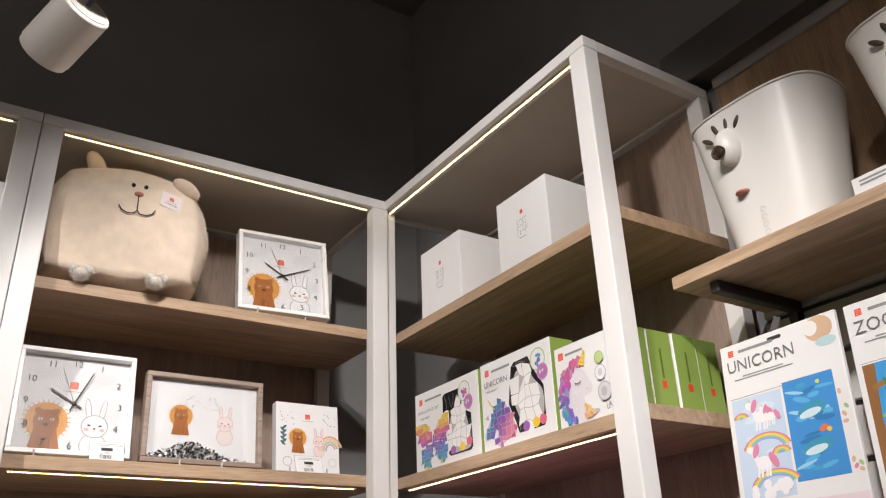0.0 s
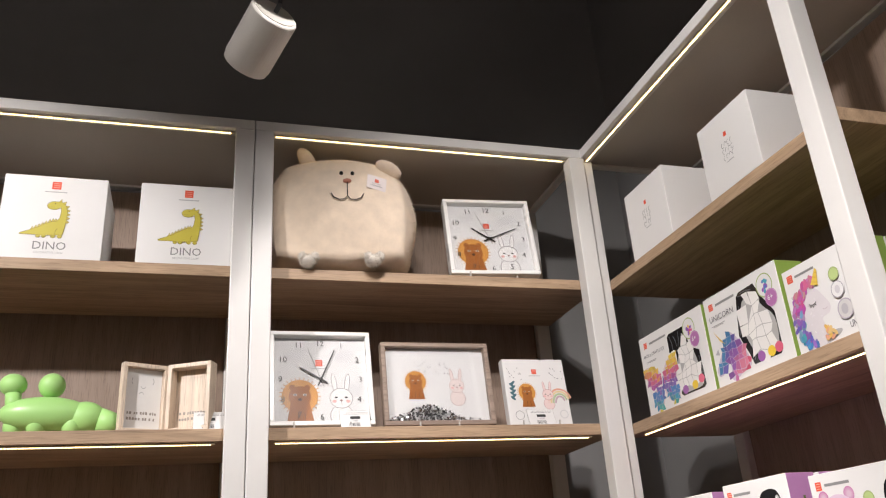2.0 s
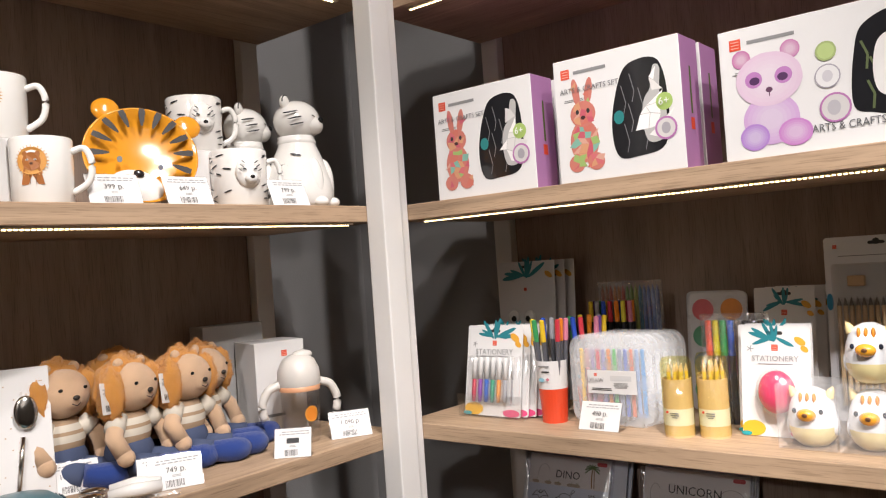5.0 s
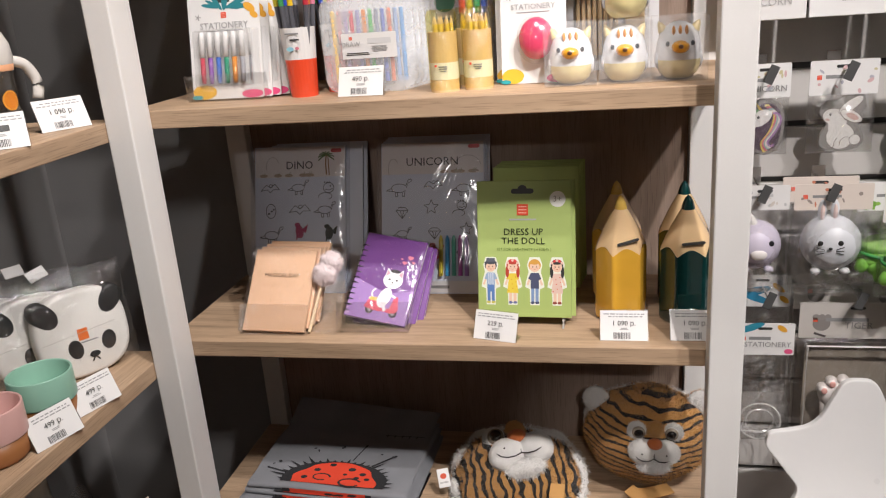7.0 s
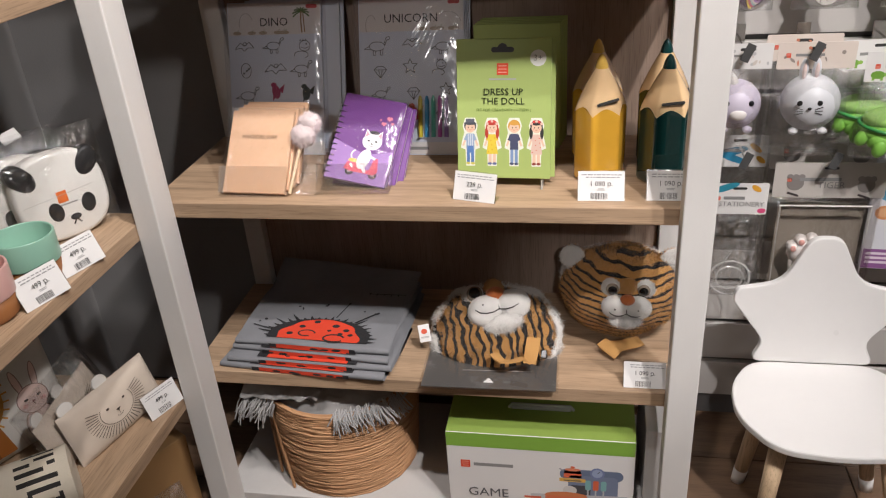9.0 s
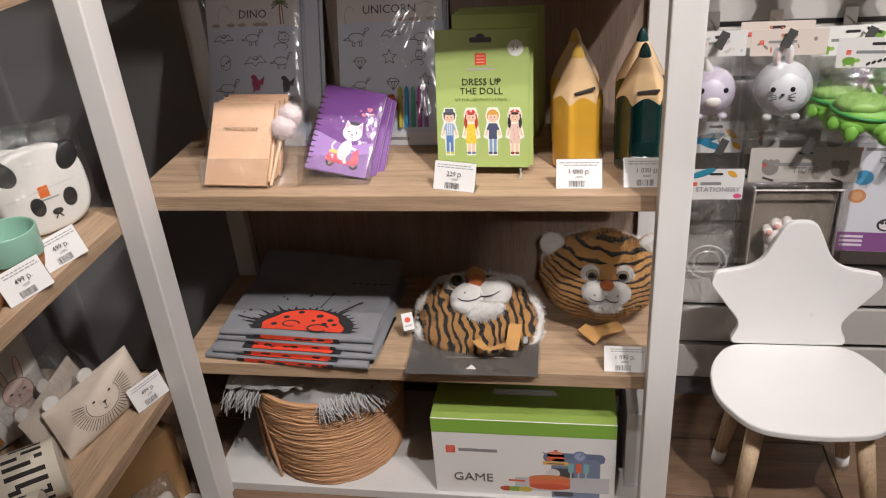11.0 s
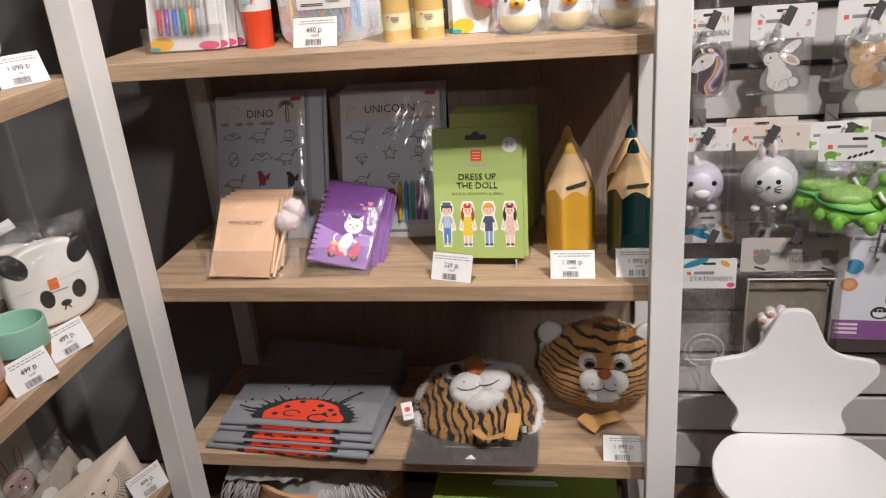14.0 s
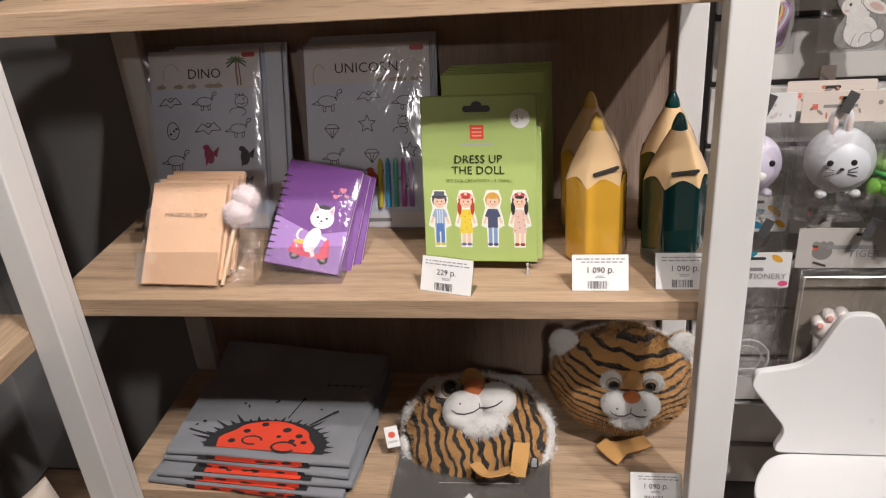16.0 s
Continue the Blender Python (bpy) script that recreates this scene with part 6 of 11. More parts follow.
YELLOW, FOREST = (0.82, 0.45, 0.05), (0.004, 0.036, 0.035)
for x, d, r in ((0.856, 0.150, 12), (0.850, 0.264, 4)):
    money_box(on_b(x, Z5, d, r), YELLOW, (0.74, 0.47, 0.10), "yellow ceramic money box shaped like a pencil")
for x, d, r in ((0.979, 0.140, 4), (0.982, 0.252, 10)):
    money_box(on_b(x, Z5, d, r), FOREST, (0.005, 0.04, 0.04), "dark green ceramic money box shaped like a pencil")


# ---- cloths, tiger masks, basket, play set ----
def folded_cloth(m, i, w, d, printed=False):
    """One folded grey cloth: a soft flat roll with a rounded front fold."""
    t = thing("folded_cloth", m, "folded grey cotton cloth" + (" with a red crab print" if printed else ""), "cloth", "folded cloths")
    h = 0.0138
    rng = random.Random(i)

    def f(u, v):
        # v runs from the back along the top, round the front fold and back underneath
        if v < 0.72:
            y, z = d * (1 - v / 0.72), h
            if printed:        # the back of the top cloth is ruffled up
                z += 0.034 * max(0.0, (y - 0.226) / (d - 0.226)) ** 1.3 * (1.15 - 0.6 * u)
        elif v < 0.86:
            a = (v - 0.72) / 0.14 * math.pi
            y, z = -h / 2 * math.sin(a), h / 2 + h / 2 * math.cos(a)
        else:
            y, z = d * (v - 0.86) / 0.14 * 0.6, 0.0
        n = noise.noise(Vector((u * 4 + i, y * 14, i * 2.0)))
        k = noise.noise(Vector((u * 2.2 + 3 * i, y * 5, 7.0)))
        return ((u - 0.5) * w + 0.005 * n + 0.008 * math.sin(y * 9 + i), y + 0.004 * k + 0.010 * (u - 0.5) * math.sin(i * 2.1), z + (0.0016 * n + 0.0012 * k) * (1 if v < 0.8 else 0))
    part("fold", grid_sheet(26, 40, f), cloth((0.195, 0.20, 0.215)), t, "", True)
    part("inner_fold", block(-w / 2 + 0.004, w / 2 - 0.004, 0.001, d - 0.01, 0.0025, h - 0.0035, 0.003, 1), cloth((0.195, 0.20, 0.215)), t)
    return t


CLOTH_N = 4
for i in range(CLOTH_N):
    m = on_b(0.206 + 0.006 * (i % 2) + 0.004 * i, Z6 + 0.0142 * i, 0.008 + (0.0, 0.010, 0.028, 0.036)[i], -4.0 + 0.7 * (i % 2))
    t = folded_cloth(m, i, 0.395 - 0.008 * i, 0.35 - 0.012 * i, i == CLOTH_N - 1)
    # crab: red body with a black splash, running over the folds
    p = Print(pose(0, 0, 0.0162))
    red, black = cloth((0.62, 0.05, 0.018), key="cloth_red"), cloth((0.015, 0.015, 0.017), key="cloth_black")
    rng = random.Random(50 + i)
    if i == CLOTH_N - 1:
        cx, cy = 0.008, 0.010
        pts = []
        for k in range(90):
            a = math.pi * k / 89
            r = 0.112 + 0.006 * math.sin(3 * a) + (rng.choice((0.010, 0.020, 0.040)) if k % 4 == 2 else 0.004 * rng.random())
            pts.append((cx + r * math.cos(a) * 1.06, cy + r * math.sin(a) * 0.80))
        p.poly(pts, black)
        for k in range(11):
            a = rng.uniform(0.25, 2.95)
            r1 = rng.uniform(0.165, 0.205)
            p.ell(cx + r1 * math.cos(a), cy + 0.80 * r1 * math.sin(a), rng.uniform(.002, .007), rng.uniform(.002, .004), black, math.degrees(a))
            if k % 3 == 0:
                p.line([(cx + 0.12 * math.cos(a), cy + 0.096 * math.sin(a)), (cx + r1 * math.cos(a), cy + 0.80 * r1 * math.sin(a))], 0.003, black)
        pts = [(cx + 0.099 * math.cos(math.pi * k / 30) * (1.0 + 0.05 * math.sin(k)), cy + 0.084 * math.sin(math.pi * k / 30)) for k in range(31)]
        p.poly(pts, red)
        for x, y, r in ((-.05, .05, .006), (.03, .06, .007), (.06, .045, .006), (.05, .03, .005), (.075, .028, .005), (-.02, .072, .006), (.02, .04, .004), (-.07, .02, .006)):
            p.ell(cx + x, cy + y, r * 1.3, r, black)
        p.arc(cx - 0.03, cy + 0.025, 0.02, 0.012, 0, 300, 0.004, black)
        p.arc(cx + 0.04, cy + 0.012, 0.025, 0.014, 20, 330, 0.005, black)
        for k in range(5):
            p.line([(0.075 + k * 0.018, 0.212), (0.075 + k * 0.018, 0.224)], 0.002, black)
        p.line([(0.07, 0.218), (0.165, 0.222)], 0.002, black)
    else:
        a, b = -0.098 + 0.006 * i, 0.104 - 0.003 * i
        p.rect(a - 0.024, -0.003, b + 0.022, 0.018, black)
        p.rect(a, -0.0032, b, 0.018, red)
        for k in range(7):
            p.ell(rng.uniform(a, b), rng.uniform(0.002, 0.012), rng.uniform(.005, .014), rng.uniform(.0015, .004), black, rng.uniform(-20, 20))
    p.done(t, "crab_print", "red crab with a black ink splash")
    # the part of the print on the front fold
    q = Print(pose(0, -0.0098, 0) @ FACE)
    a, b = -0.098 + 0.006 * i, 0.104 - 0.003 * i
    q.rect(a - 0.018, 0.003, b + 0.014, 0.0122, black)
    q.rect(a, 0.0026, b, 0.0126, red)
    for k in range(6):
        x = rng.uniform(a, b)
        q.ell(x, rng.uniform(0.003, 0.008), 0.010, 0.0028, black)
    q.done(t, "fold_print", "red and black print on the fold")

TIGER, DARK = (0.52, 0.27, 0.080), (0.012, 0.009, 0.008)
TIGER_FUR = plush(shade(TIGER, 1.2), DARK, 21.0, "tiger", turn=(0, radians(84), 0), cut=0.70, distort=3.6, wobble=1.1)
TIGER_FUR_2 = plush(TIGER, DARK, 16.0, "tiger", turn=(0, radians(14), 0), cut=0.55, distort=6.5, wobble=1.6)
WHITE_FUR = plush((0.78, 0.76, 0.73))
THREAD = paint((0.02, 0.015, 0.015), 0.7, kind="thread")


def furry(name, bm, mat, parent, count, length, seed, label="", width=0.0014, droop=0.2):
    f = fur(bm, count, length, width, droop, seed)
    q = part(name, bm, mat, parent, label, True)
    part("fur", f, mat, q, kind="stuff")
    return q


def domed(x, z, c, r):
    """How far forward the front of an ellipsoid is at x, z."""
    k = 1 - ((x - c[0]) / r[0]) ** 2 - ((z - c[2]) / r[2]) ** 2
    return c[1] - r[1] * math.sqrt(max(0.0, k))


def tiger_features(t, c, r, place, s, seed, eyes):
    """The face of a plush tiger on a domed head: white muzzle, nose, stitched smile and glossy eyes about place (x, z, turn)."""
    px, pz, turn = place
    k, q = math.cos(radians(turn)), math.sin(radians(turn))

    def on(u, v, out=0.0):
        x, z = px + s * (u * k - v * q), pz + s * (u * q + v * k)
        return Vector((x, domed(x, z, c, r) - out * s, z))

    def lump(u, v, rx, ry, rz, out=0.0):
        p = on(u, v, out)
        return blob((0, 0, 0), (rx * s, ry * s, rz * s), 26, 18, Matrix.Translation(p) @ pose(0, 0, 0, 0, -turn))

    for d in (-1, 1):
        furry("muzzle", lump(d * 0.030, -0.012, 0.042, 0.027, 0.037, 0.002), WHITE_FUR, t, 1700, 0.0030, seed + d, "white plush cheek")
    furry("chin", lump(0.0, -0.050, 0.044, 0.020, 0.022), WHITE_FUR, t, 1900, 0.011, seed + 3, "fluffy white chin", droop=0.7)
    furry("bridge", lump(0.0, 0.044, 0.024, 0.014, 0.030), plush((0.56, 0.29, 0.085)), t, 700, 0.004, seed + 4, "tan plush bridge")
    part("nose", lump(0.0, 0.020, 0.021, 0.014, 0.017, 0.020), plush((0.62, 0.17, 0.045)), t, "orange felt nose", True)

    def face(u, v):
        """A point just over the muzzle."""
        p = on(u, v)
        rise = max(0.0, 1 - ((abs(u) - 0.030) / 0.041) ** 2 - ((v + 0.012) / 0.034) ** 2)
        return (p.x, p.y - s * (0.002 + 0.0275 * math.sqrt(rise)), p.z)
    part("mouth", join(tube([face(0, v) for v in (0.012, 0.0, -0.012, -0.022)], 0.0013, 6), tube([face(u, v) for u, v in ((-0.052, -0.012), (-0.044, -0.022), (-0.030, -0.028), (-0.014, -0.028), (0.0, -0.022), (0.014, -0.028), (0.030, -0.028), (0.044, -0.022), (0.052, -0.012))], 0.0013, 6)), THREAD, t, "stitched mouth")
    for d in (-1, 1):
        for u, v in ((0.032, 0.006), (0.042, 0.000), (0.033, -0.006)):
            part("whisker_dot", blob(face(d * u, v), (0.0022, 0.0018, 0.0022), 8, 6), THREAD, t)
    for d in eyes:
        furry("eye_patch", lump(d * 0.050, 0.038, 0.027, 0.013, 0.030), WHITE_FUR, t, 900, 0.004, seed + 7 + d, "white plush patch")
        eye = part("eye", lump(d * 0.045, 0.040, 0.0185, 0.010, 0.0185, 0.012), paint((0.30, 0.25, 0.20), 0.06, 0.1, coat=1.0, kind="glass_eye"), t, "glossy amber eye", True)
        part("pupil", lump(d * 0.0445, 0.040, 0.0135, 0.007, 0.0135, 0.0175), paint((0.006, 0.005, 0.005), 0.05, coat=1.0, kind="glass_eye"), eye, "", True)
        # the eye's catchlight, drawn as a small white bead
        part("glint", lump(d * 0.046 + 0.006, 0.047, 0.0034, 0.0015, 0.0034, 0.0232), paint((0.8, 0.8, 0.8), 0.2, kind="white_spot"), eye, "", True)


def ribbon(pts, w, mat, parent, label):
    """A flat strap laid along points."""
    P = bend(pts, 6)
    bm = bmesh.new()
    rows = []
    for i, p in enumerate(P):
        d = (P[min(i + 1, len(P) - 1)] - P[max(i - 1, 0)]).normalized()
        side = d.cross(Vector((0, -0.5, 0.85))).normalized() * w / 2
        up = side.cross(d).normalized() * 0.0012
        rows.append([bm.verts.new(p + a * side + b * up) for a, b in ((-1, -1), (1, -1), (1, 1), (-1, 1))])
    for a, b in zip(rows, rows[1:]):
        for j in range(4):
            bm.faces.new([a[j], a[(j + 1) % 4], b[(j + 1) % 4], b[j]])
    bm.faces.new(rows[0][::-1]), bm.faces.new(rows[-1])
    bmesh.ops.recalc_face_normals(bm, faces=bm.faces[:])
    return part("strap", bm, mat, parent, label)


TAN = cloth((0.50, 0.27, 0.09))
# the first tiger sits upright
t = thing("plush_tiger", pose(0.909, 0.126, Z6 + 0.012, 0, 0, -2), "plush tiger head cushion with glossy eyes", "plush toy", "tiger cushions")
C, R3 = (0, 0.106, 0.101), (0.131, 0.104, 0.102)
furry("head", blob(C, R3, 52, 36, None, 0.06), TIGER_FUR, t, 19000, 0.008, 30, "striped orange plush", droop=0.1)
furry("white_trim", tube([(0.130 * math.cos(a), 0.152, 0.095 + 0.086 * math.sin(a)) for a in [i * math.tau / 44 for i in range(44)]], 0.012, 8, True), WHITE_FUR, t, 4200, 0.008, 31, "fluffy white edge")
for d in (-1, 1):
    ear = furry("ear", blob((0, 0, 0.008), (0.028, 0.012, 0.030), 20, 14, pose(d * 0.104, 0.104, 0.170, -8, d * 38)), WHITE_FUR, t, 1100, 0.006, 35 + d, "white-edged ear")
    furry("ear_back", blob((0, 0.006, 0.006), (0.026, 0.012, 0.028), 18, 12, pose(d * 0.104, 0.110, 0.170, -8, d * 38)), TIGER_FUR, ear, 600, 0.006, 38 + d, "striped back of the ear")
tiger_features(t, C, R3, (0.013, 0.124, -3), 0.74, 40, (-1, 1))
ribbon([(-0.034, 0.010, 0.006), (-0.004, 0.004, 0.012), (0.034, 0.016, 0.016), (0.048, 0.030, 0.012)], 0.026, TAN, t, "tan ribbon strap")
ribbon([(-0.038, 0.016, 0.014), (-0.020, -0.004, 0.010), (0.0, -0.018, 0.004)], 0.026, TAN, t, "tan ribbon strap")

# the second lies back on its header card
t = thing("plush_tiger", pose(0.633, 0.032, Z6 + 0.016) @ pose(0, 0, 0, -53), "plush tiger eye mask lying on a grey card", "plush toy", "tiger cushions")
C, R3 = (0, 0.058, 0.106), (0.138, 0.060, 0.104)
furry("head", blob(C, R3, 52, 36, None, 0.10), TIGER_FUR_2, t, 19000, 0.010, 60, "striped orange plush", droop=0.1)
furry("white_trim", tube([(0.139 * math.cos(a), 0.064, 0.106 + 0.106 * math.sin(a)) for a in [i * math.tau / 44 for i in range(44)]], 0.015, 8, True), WHITE_FUR, t, 6500, 0.011, 61, "fluffy white edge")
for x, z, a in ((-0.086, 0.196, -24), (0.074, 0.200, 22)):
    furry("ear", blob((0, 0, 0.004), (0.034, 0.014, 0.026), 18, 12, pose(x, 0.074, z - 0.006, 0, a)), WHITE_FUR, t, 1000, 0.006, 65, "white-edged ear")
tiger_features(t, C, R3, (0.006, 0.156, 19), 1.0, 70, (-1,))
ribbon([(0.006, -0.010, 0.034), (0.028, -0.022, 0.014), (0.052, -0.020, 0.016), (0.074, -0.012, 0.026), (0.090, -0.010, 0.016)], 0.024, TAN, t, "tan ribbon strap")
ribbon([(0.086, -0.020, 0.012), (0.090, -0.022, 0.042), (0.092, -0.008, 0.074)], 0.030, TAN, t, "tan ribbon strap")
part("buckle", block(0.108, 0.122, -0.004, 0.002, 0.030, 0.050, 0.002, 1), paint((0.02, 0.02, 0.02), 0.3, kind="plastic"), t, "small black buckle")
tag = part("care_tag", block(-0.026, 0.0, 0, 0.001, 0, 0.040, 0.0008, 1, pose(-0.142, 0.030, 0.070, 20, -14)), WHITE_CARD, t, "white paper tag")
p = Print(pose(-0.142, 0.030, 0.070, 20, -14) @ FACE)
p.ell(-0.013, 0.024, 0.007, 0.006, (0.62, 0.10, 0.05))
p.bars(-0.013, 0.012, 0.018, 0.0010, 2, GREY_INK)
p.done(tag, "tag_print")

t = thing("header_card", pose(0.632, -0.022, Z6 + 0.001, 0, 0, 1), "dark grey printed card in a clear sleeve", "card")
part("card", block(-0.145, 0.145, 0.006, 0.27, 0, 0.0025, 0.0008, 1), paint((0.10, 0.095, 0.09), 0.3, 0.05, coat=0.3, kind="card"), t)
p = Print(pose(0, 0, 0.0028))
p.poly([(-0.012, 0.024), (0.012, 0.024), (0, 0.041)], (0.78, 0.77, 0.75))
p.line([(-0.06, 0.066), (0.09, 0.068)], 0.0015, (0.6, 0.58, 0.55))
p.done(t)
b = part("clear_sleeve", block(-0.150, 0.150, 0, 0.272, 0.0005, 0.0045), CLEAR, t)
b.visible_shadow = False
price_tag(on_b(0.960, Z6, 0.014, 0), "1 090 р.", 25)

# ---- bottom level ----
def basket():
    """A round basket wound of coarse grass rope, a fringed throw folded inside."""
    t = thing("woven_basket", on_b(0.230, -0.004, 0.184), "round woven straw basket", "basket")
    STRAW = paint((0.44, 0.245, 0.125), 0.7, 0.22, 220, 0.5, kind="straw")
    STRAW2 = paint((0.40, 0.215, 0.105), 0.7, 0.22, 220, 0.5, kind="straw")
    rng = random.Random(12)
    wound = [bmesh.new(), bmesh.new()]
    for k in range(52):
        z = 0.004 + 0.00505 * k
        R = 0.174 + 0.013 * math.sin(min(1, z / 0.262) * 1.9) + rng.uniform(-.0016, .0016)
        ph, q = rng.uniform(0, 6.28), rng.randint(3, 7)
        pts, rad = [], []
        for a in [n * math.tau / 90 for n in range(90)]:
            bulge = noise.noise(Vector((a * 6, k * 1.7, 0)))
            rr = R + 0.0022 * bulge
            pts.append((rr * math.cos(a), rr * math.sin(a), z + 0.0016 * math.sin(q * a + ph) + 0.0016 * noise.noise(Vector((a * 7, k, 5)))))
            rad.append(0.0033 * (1 + 0.35 * noise.noise(Vector((a * 15, k * 3.1, 2)))))
        w = tube(pts, 0.003, 6, True, rad)
        me = bpy.data.meshes.new("t")
        w.to_mesh(me)
        w.free()
        wound[rng.random() < 0.35].from_mesh(me)
        bpy.data.meshes.remove(me)
    part("straw_winding", wound[0], STRAW, t, "", True, "stuff")
    part("straw_winding", wound[1], STRAW2, t, "", True, "stuff")
    for a in (200, 222):
        part("seam", tube([(0.189 * math.cos(radians(a + 14 * v)), 0.189 * math.sin(radians(a + 14 * v)), 0.262 - 0.258 * v) for v in [n / 9 for n in range(10)]], 0.0038, 6), STRAW2, t)
    part("lining", lathe([(0.172, 0.004), (0.182, 0.12), (0.184, 0.262), (0.176, 0.262), (0.165, 0.1), (0.0, 0.01)], 60), STRAW2, t)
    return t


basket()
t = thing("throw_blanket", on_b(0.246, 0.230, 0.19), "pale grey fringed throw bundled in the basket", "blanket")
THROW = cloth((0.35, 0.345, 0.34), 260, "throw", 0.12)


def throw_top(u, v):
    a, r = u * math.tau, v
    n = noise.noise(Vector((math.cos(a) * 2.2, math.sin(a) * 2.2, v * 2 + 3)))
    rr = 0.182 * r * (1 + 0.10 * n)
    drop = -0.05 * max(0, r - 0.88) / 0.12
    return (rr * math.cos(a), rr * math.sin(a) * 0.95, 0.050 + 0.020 * n + 0.014 * noise.noise(Vector((math.cos(a) * r * 7, math.sin(a) * r * 7, 1.5))) + 0.030 * (1 - r) + drop)


part("folds", grid_sheet(72, 24, throw_top), THROW, t, "", True)
part("folds", grid_sheet(40, 26, lambda u, v: (-0.215 + 0.19 * u + 0.008 * math.sin(v * 9), -0.165 + 0.062 * (1 - math.cos(v * 5.4)) * 0.9 + 0.008 * noise.noise(Vector((u * 7, v * 6, 4))), 0.052 + 0.030 * math.sin(v * 5.4) * (1 - 0.4 * u) + 0.010 * noise.noise(Vector((u * 6, v * 5, 1))))), THROW, t, "", True)
rng = random.Random(8)
fr = bmesh.new()
for i in range(230):
    side = i < 95
    if side:
        x, y, z = -0.205 + rng.uniform(-0.012, 0.075), -0.165 + rng.uniform(-0.012, 0.05), 0.040 + rng.uniform(-.012, .01)
    else:
        a = rng.uniform(-1.45, -0.55)
        x, y, z = 0.183 * math.cos(a), 0.183 * math.sin(a), 0.036 + rng.uniform(-.006, .012)
    dx, dy = (rng.uniform(-.03, .0), rng.uniform(-.02, 0)) if side else (0.02 * x / 0.18 + rng.uniform(-.028, .028), 0.02 * y / 0.18)
    fr = join(fr, tube([(x, y, z), (x + dx * 0.5, y + dy, z - 0.016), (x + dx, y + dy * 1.2, z - rng.uniform(0.022, 0.055))], rng.uniform(0.0012, 0.0019), 5)) if i else tube([(x, y, z), (x, y - 0.005, z - 0.04)], 0.0021, 5)
part("fringe", fr, THROW, t, "knotted wool fringe", kind="stuff")

t = carton("play_set_box", on_b(0.738, -0.004, 0.012, 0), 0.425, 0.232, 0.25, "large white and green toy kitchen box with handle", "toy box", "", WHITE_CARD, WHITE_CARD, GREEN_CARD)
p = Print()
w, h = 0.425, 0.232
p.rect(-w / 2 + 0.0005, h - 0.041, w / 2 - 0.0005, h - 0.001, (0.22, 0.42, 0.06))
mark(p, -w * 0.40, h * 0.60, 0.022, False)
p.rect(-w * 0.355, h * 0.580, -w * 0.14, h * 0.620, GREY_INK)
p.poly([(-0.02, 0.02), (0.2, 0.02), (0.2, 0.07), (-0.02, 0.06)], (0.5, 0.5, 0.52))
p.done(t)
p = Print()
BLUEG, TEAL, ORNG = (0.13, 0.17, 0.26), (0.20, 0.42, 0.42), (0.66, 0.13, 0.06)
p.poly(round_rect(0.142, 0.030, 0.014, 4, 0.118, 0.128), BLUEG)
p.poly(round_rect(0.112, 0.130, 0.012, 4, 0.122, 0.060), (0.17, 0.21, 0.31))
p.poly(round_rect(0.046, 0.090, 0.006, 3, 0.094, 0.050), (0.06, 0.06, 0.07))
p.ell(0.131, 0.134, 0.0165, 0.0165, (0.16, 0.20, 0.36))
p.ell(0.131, 0.134, 0.0120, 0.0120, (0.30, 0.36, 0.52))
p.line([(0.131, 0.134), (0.137, 0.141)], 0.0016, BLACK_INK)
p.poly(round_rect(0.060, 0.011, 0.003, 3, 0.076, 0.110), (0.66, 0.40, 0.10))
p.rect(0.056, 0.107, 0.096, 0.110, (0.10, 0.09, 0.08))
for x, c in ((0.111, TEAL), (0.1285, ORNG), (0.146, TEAL)):
    p.poly(round_rect(0.0125, 0.030, 0.004, 3, x, 0.097), c)
    p.rect(x - 0.0018, 0.050, x + 0.0018, 0.083, (0.45, 0.46, 0.47))
p.done(t, "printed_stove")
p = Print()
p.ell(0.076, 0.130, 0.0200, 0.0165, ORNG)
p.rect(0.056, 0.117, 0.096, 0.130, ORNG)
p.ell(0.076, 0.1415, 0.018, 0.0045, (0.72, 0.24, 0.14))
p.ell(0.076, 0.149, 0.005, 0.0032, ORNG)
p.line([(0.056, 0.137), (0.046, 0.143)], 0.0035, (0.3, 0.3, 0.33))
p.ell(0.070, 0.078, 0.0160, 0.0140, (0.62, 0.60, 0.58))
p.ell(0.062, 0.060, 0.050, 0.012, (0.60, 0.20, 0.08))
p.rect(0.014, 0.034, 0.110, 0.058, (0.66, 0.16, 0.07))
p.ell(0.062, 0.034, 0.048, 0.010, (0.56, 0.10, 0.05))
p.rect(-0.035, 0.046, 0.004, 0.052, ORNG)
for x, c in ((-0.04, (0.45, 0.08, 0.03)), (-0.02, (0.2, 0.35, 0.06)), (0.005, (0.55, 0.4, 0.06))):
    p.ell(x, 0.022, 0.016, 0.008, c)
p.done(t, "printed_pots")
letters(t, "GAME", -w * 0.395, h * 0.23, 0.036, (0.12, 0.12, 0.13), align="LEFT", name="title")
part("handle", join(tube([(-0.075, 0.095, h + 0.002), (-0.068, 0.095, h + 0.012), (0.068, 0.095, h + 0.012), (0.075, 0.095, h + 0.002)], 0.004), block(-0.07, 0.07, 0.088, 0.102, h, h + 0.01, 0.003, 1)), paint((0.40, 0.42, 0.42), 0.25, kind="plastic"), t, "clear plastic carrying handle")
q = carton("storage_box", on_b(1.005, -0.004, 0.06), 0.06, 0.225, 0.28, "narrow white cardboard box beside a larger one", "box")


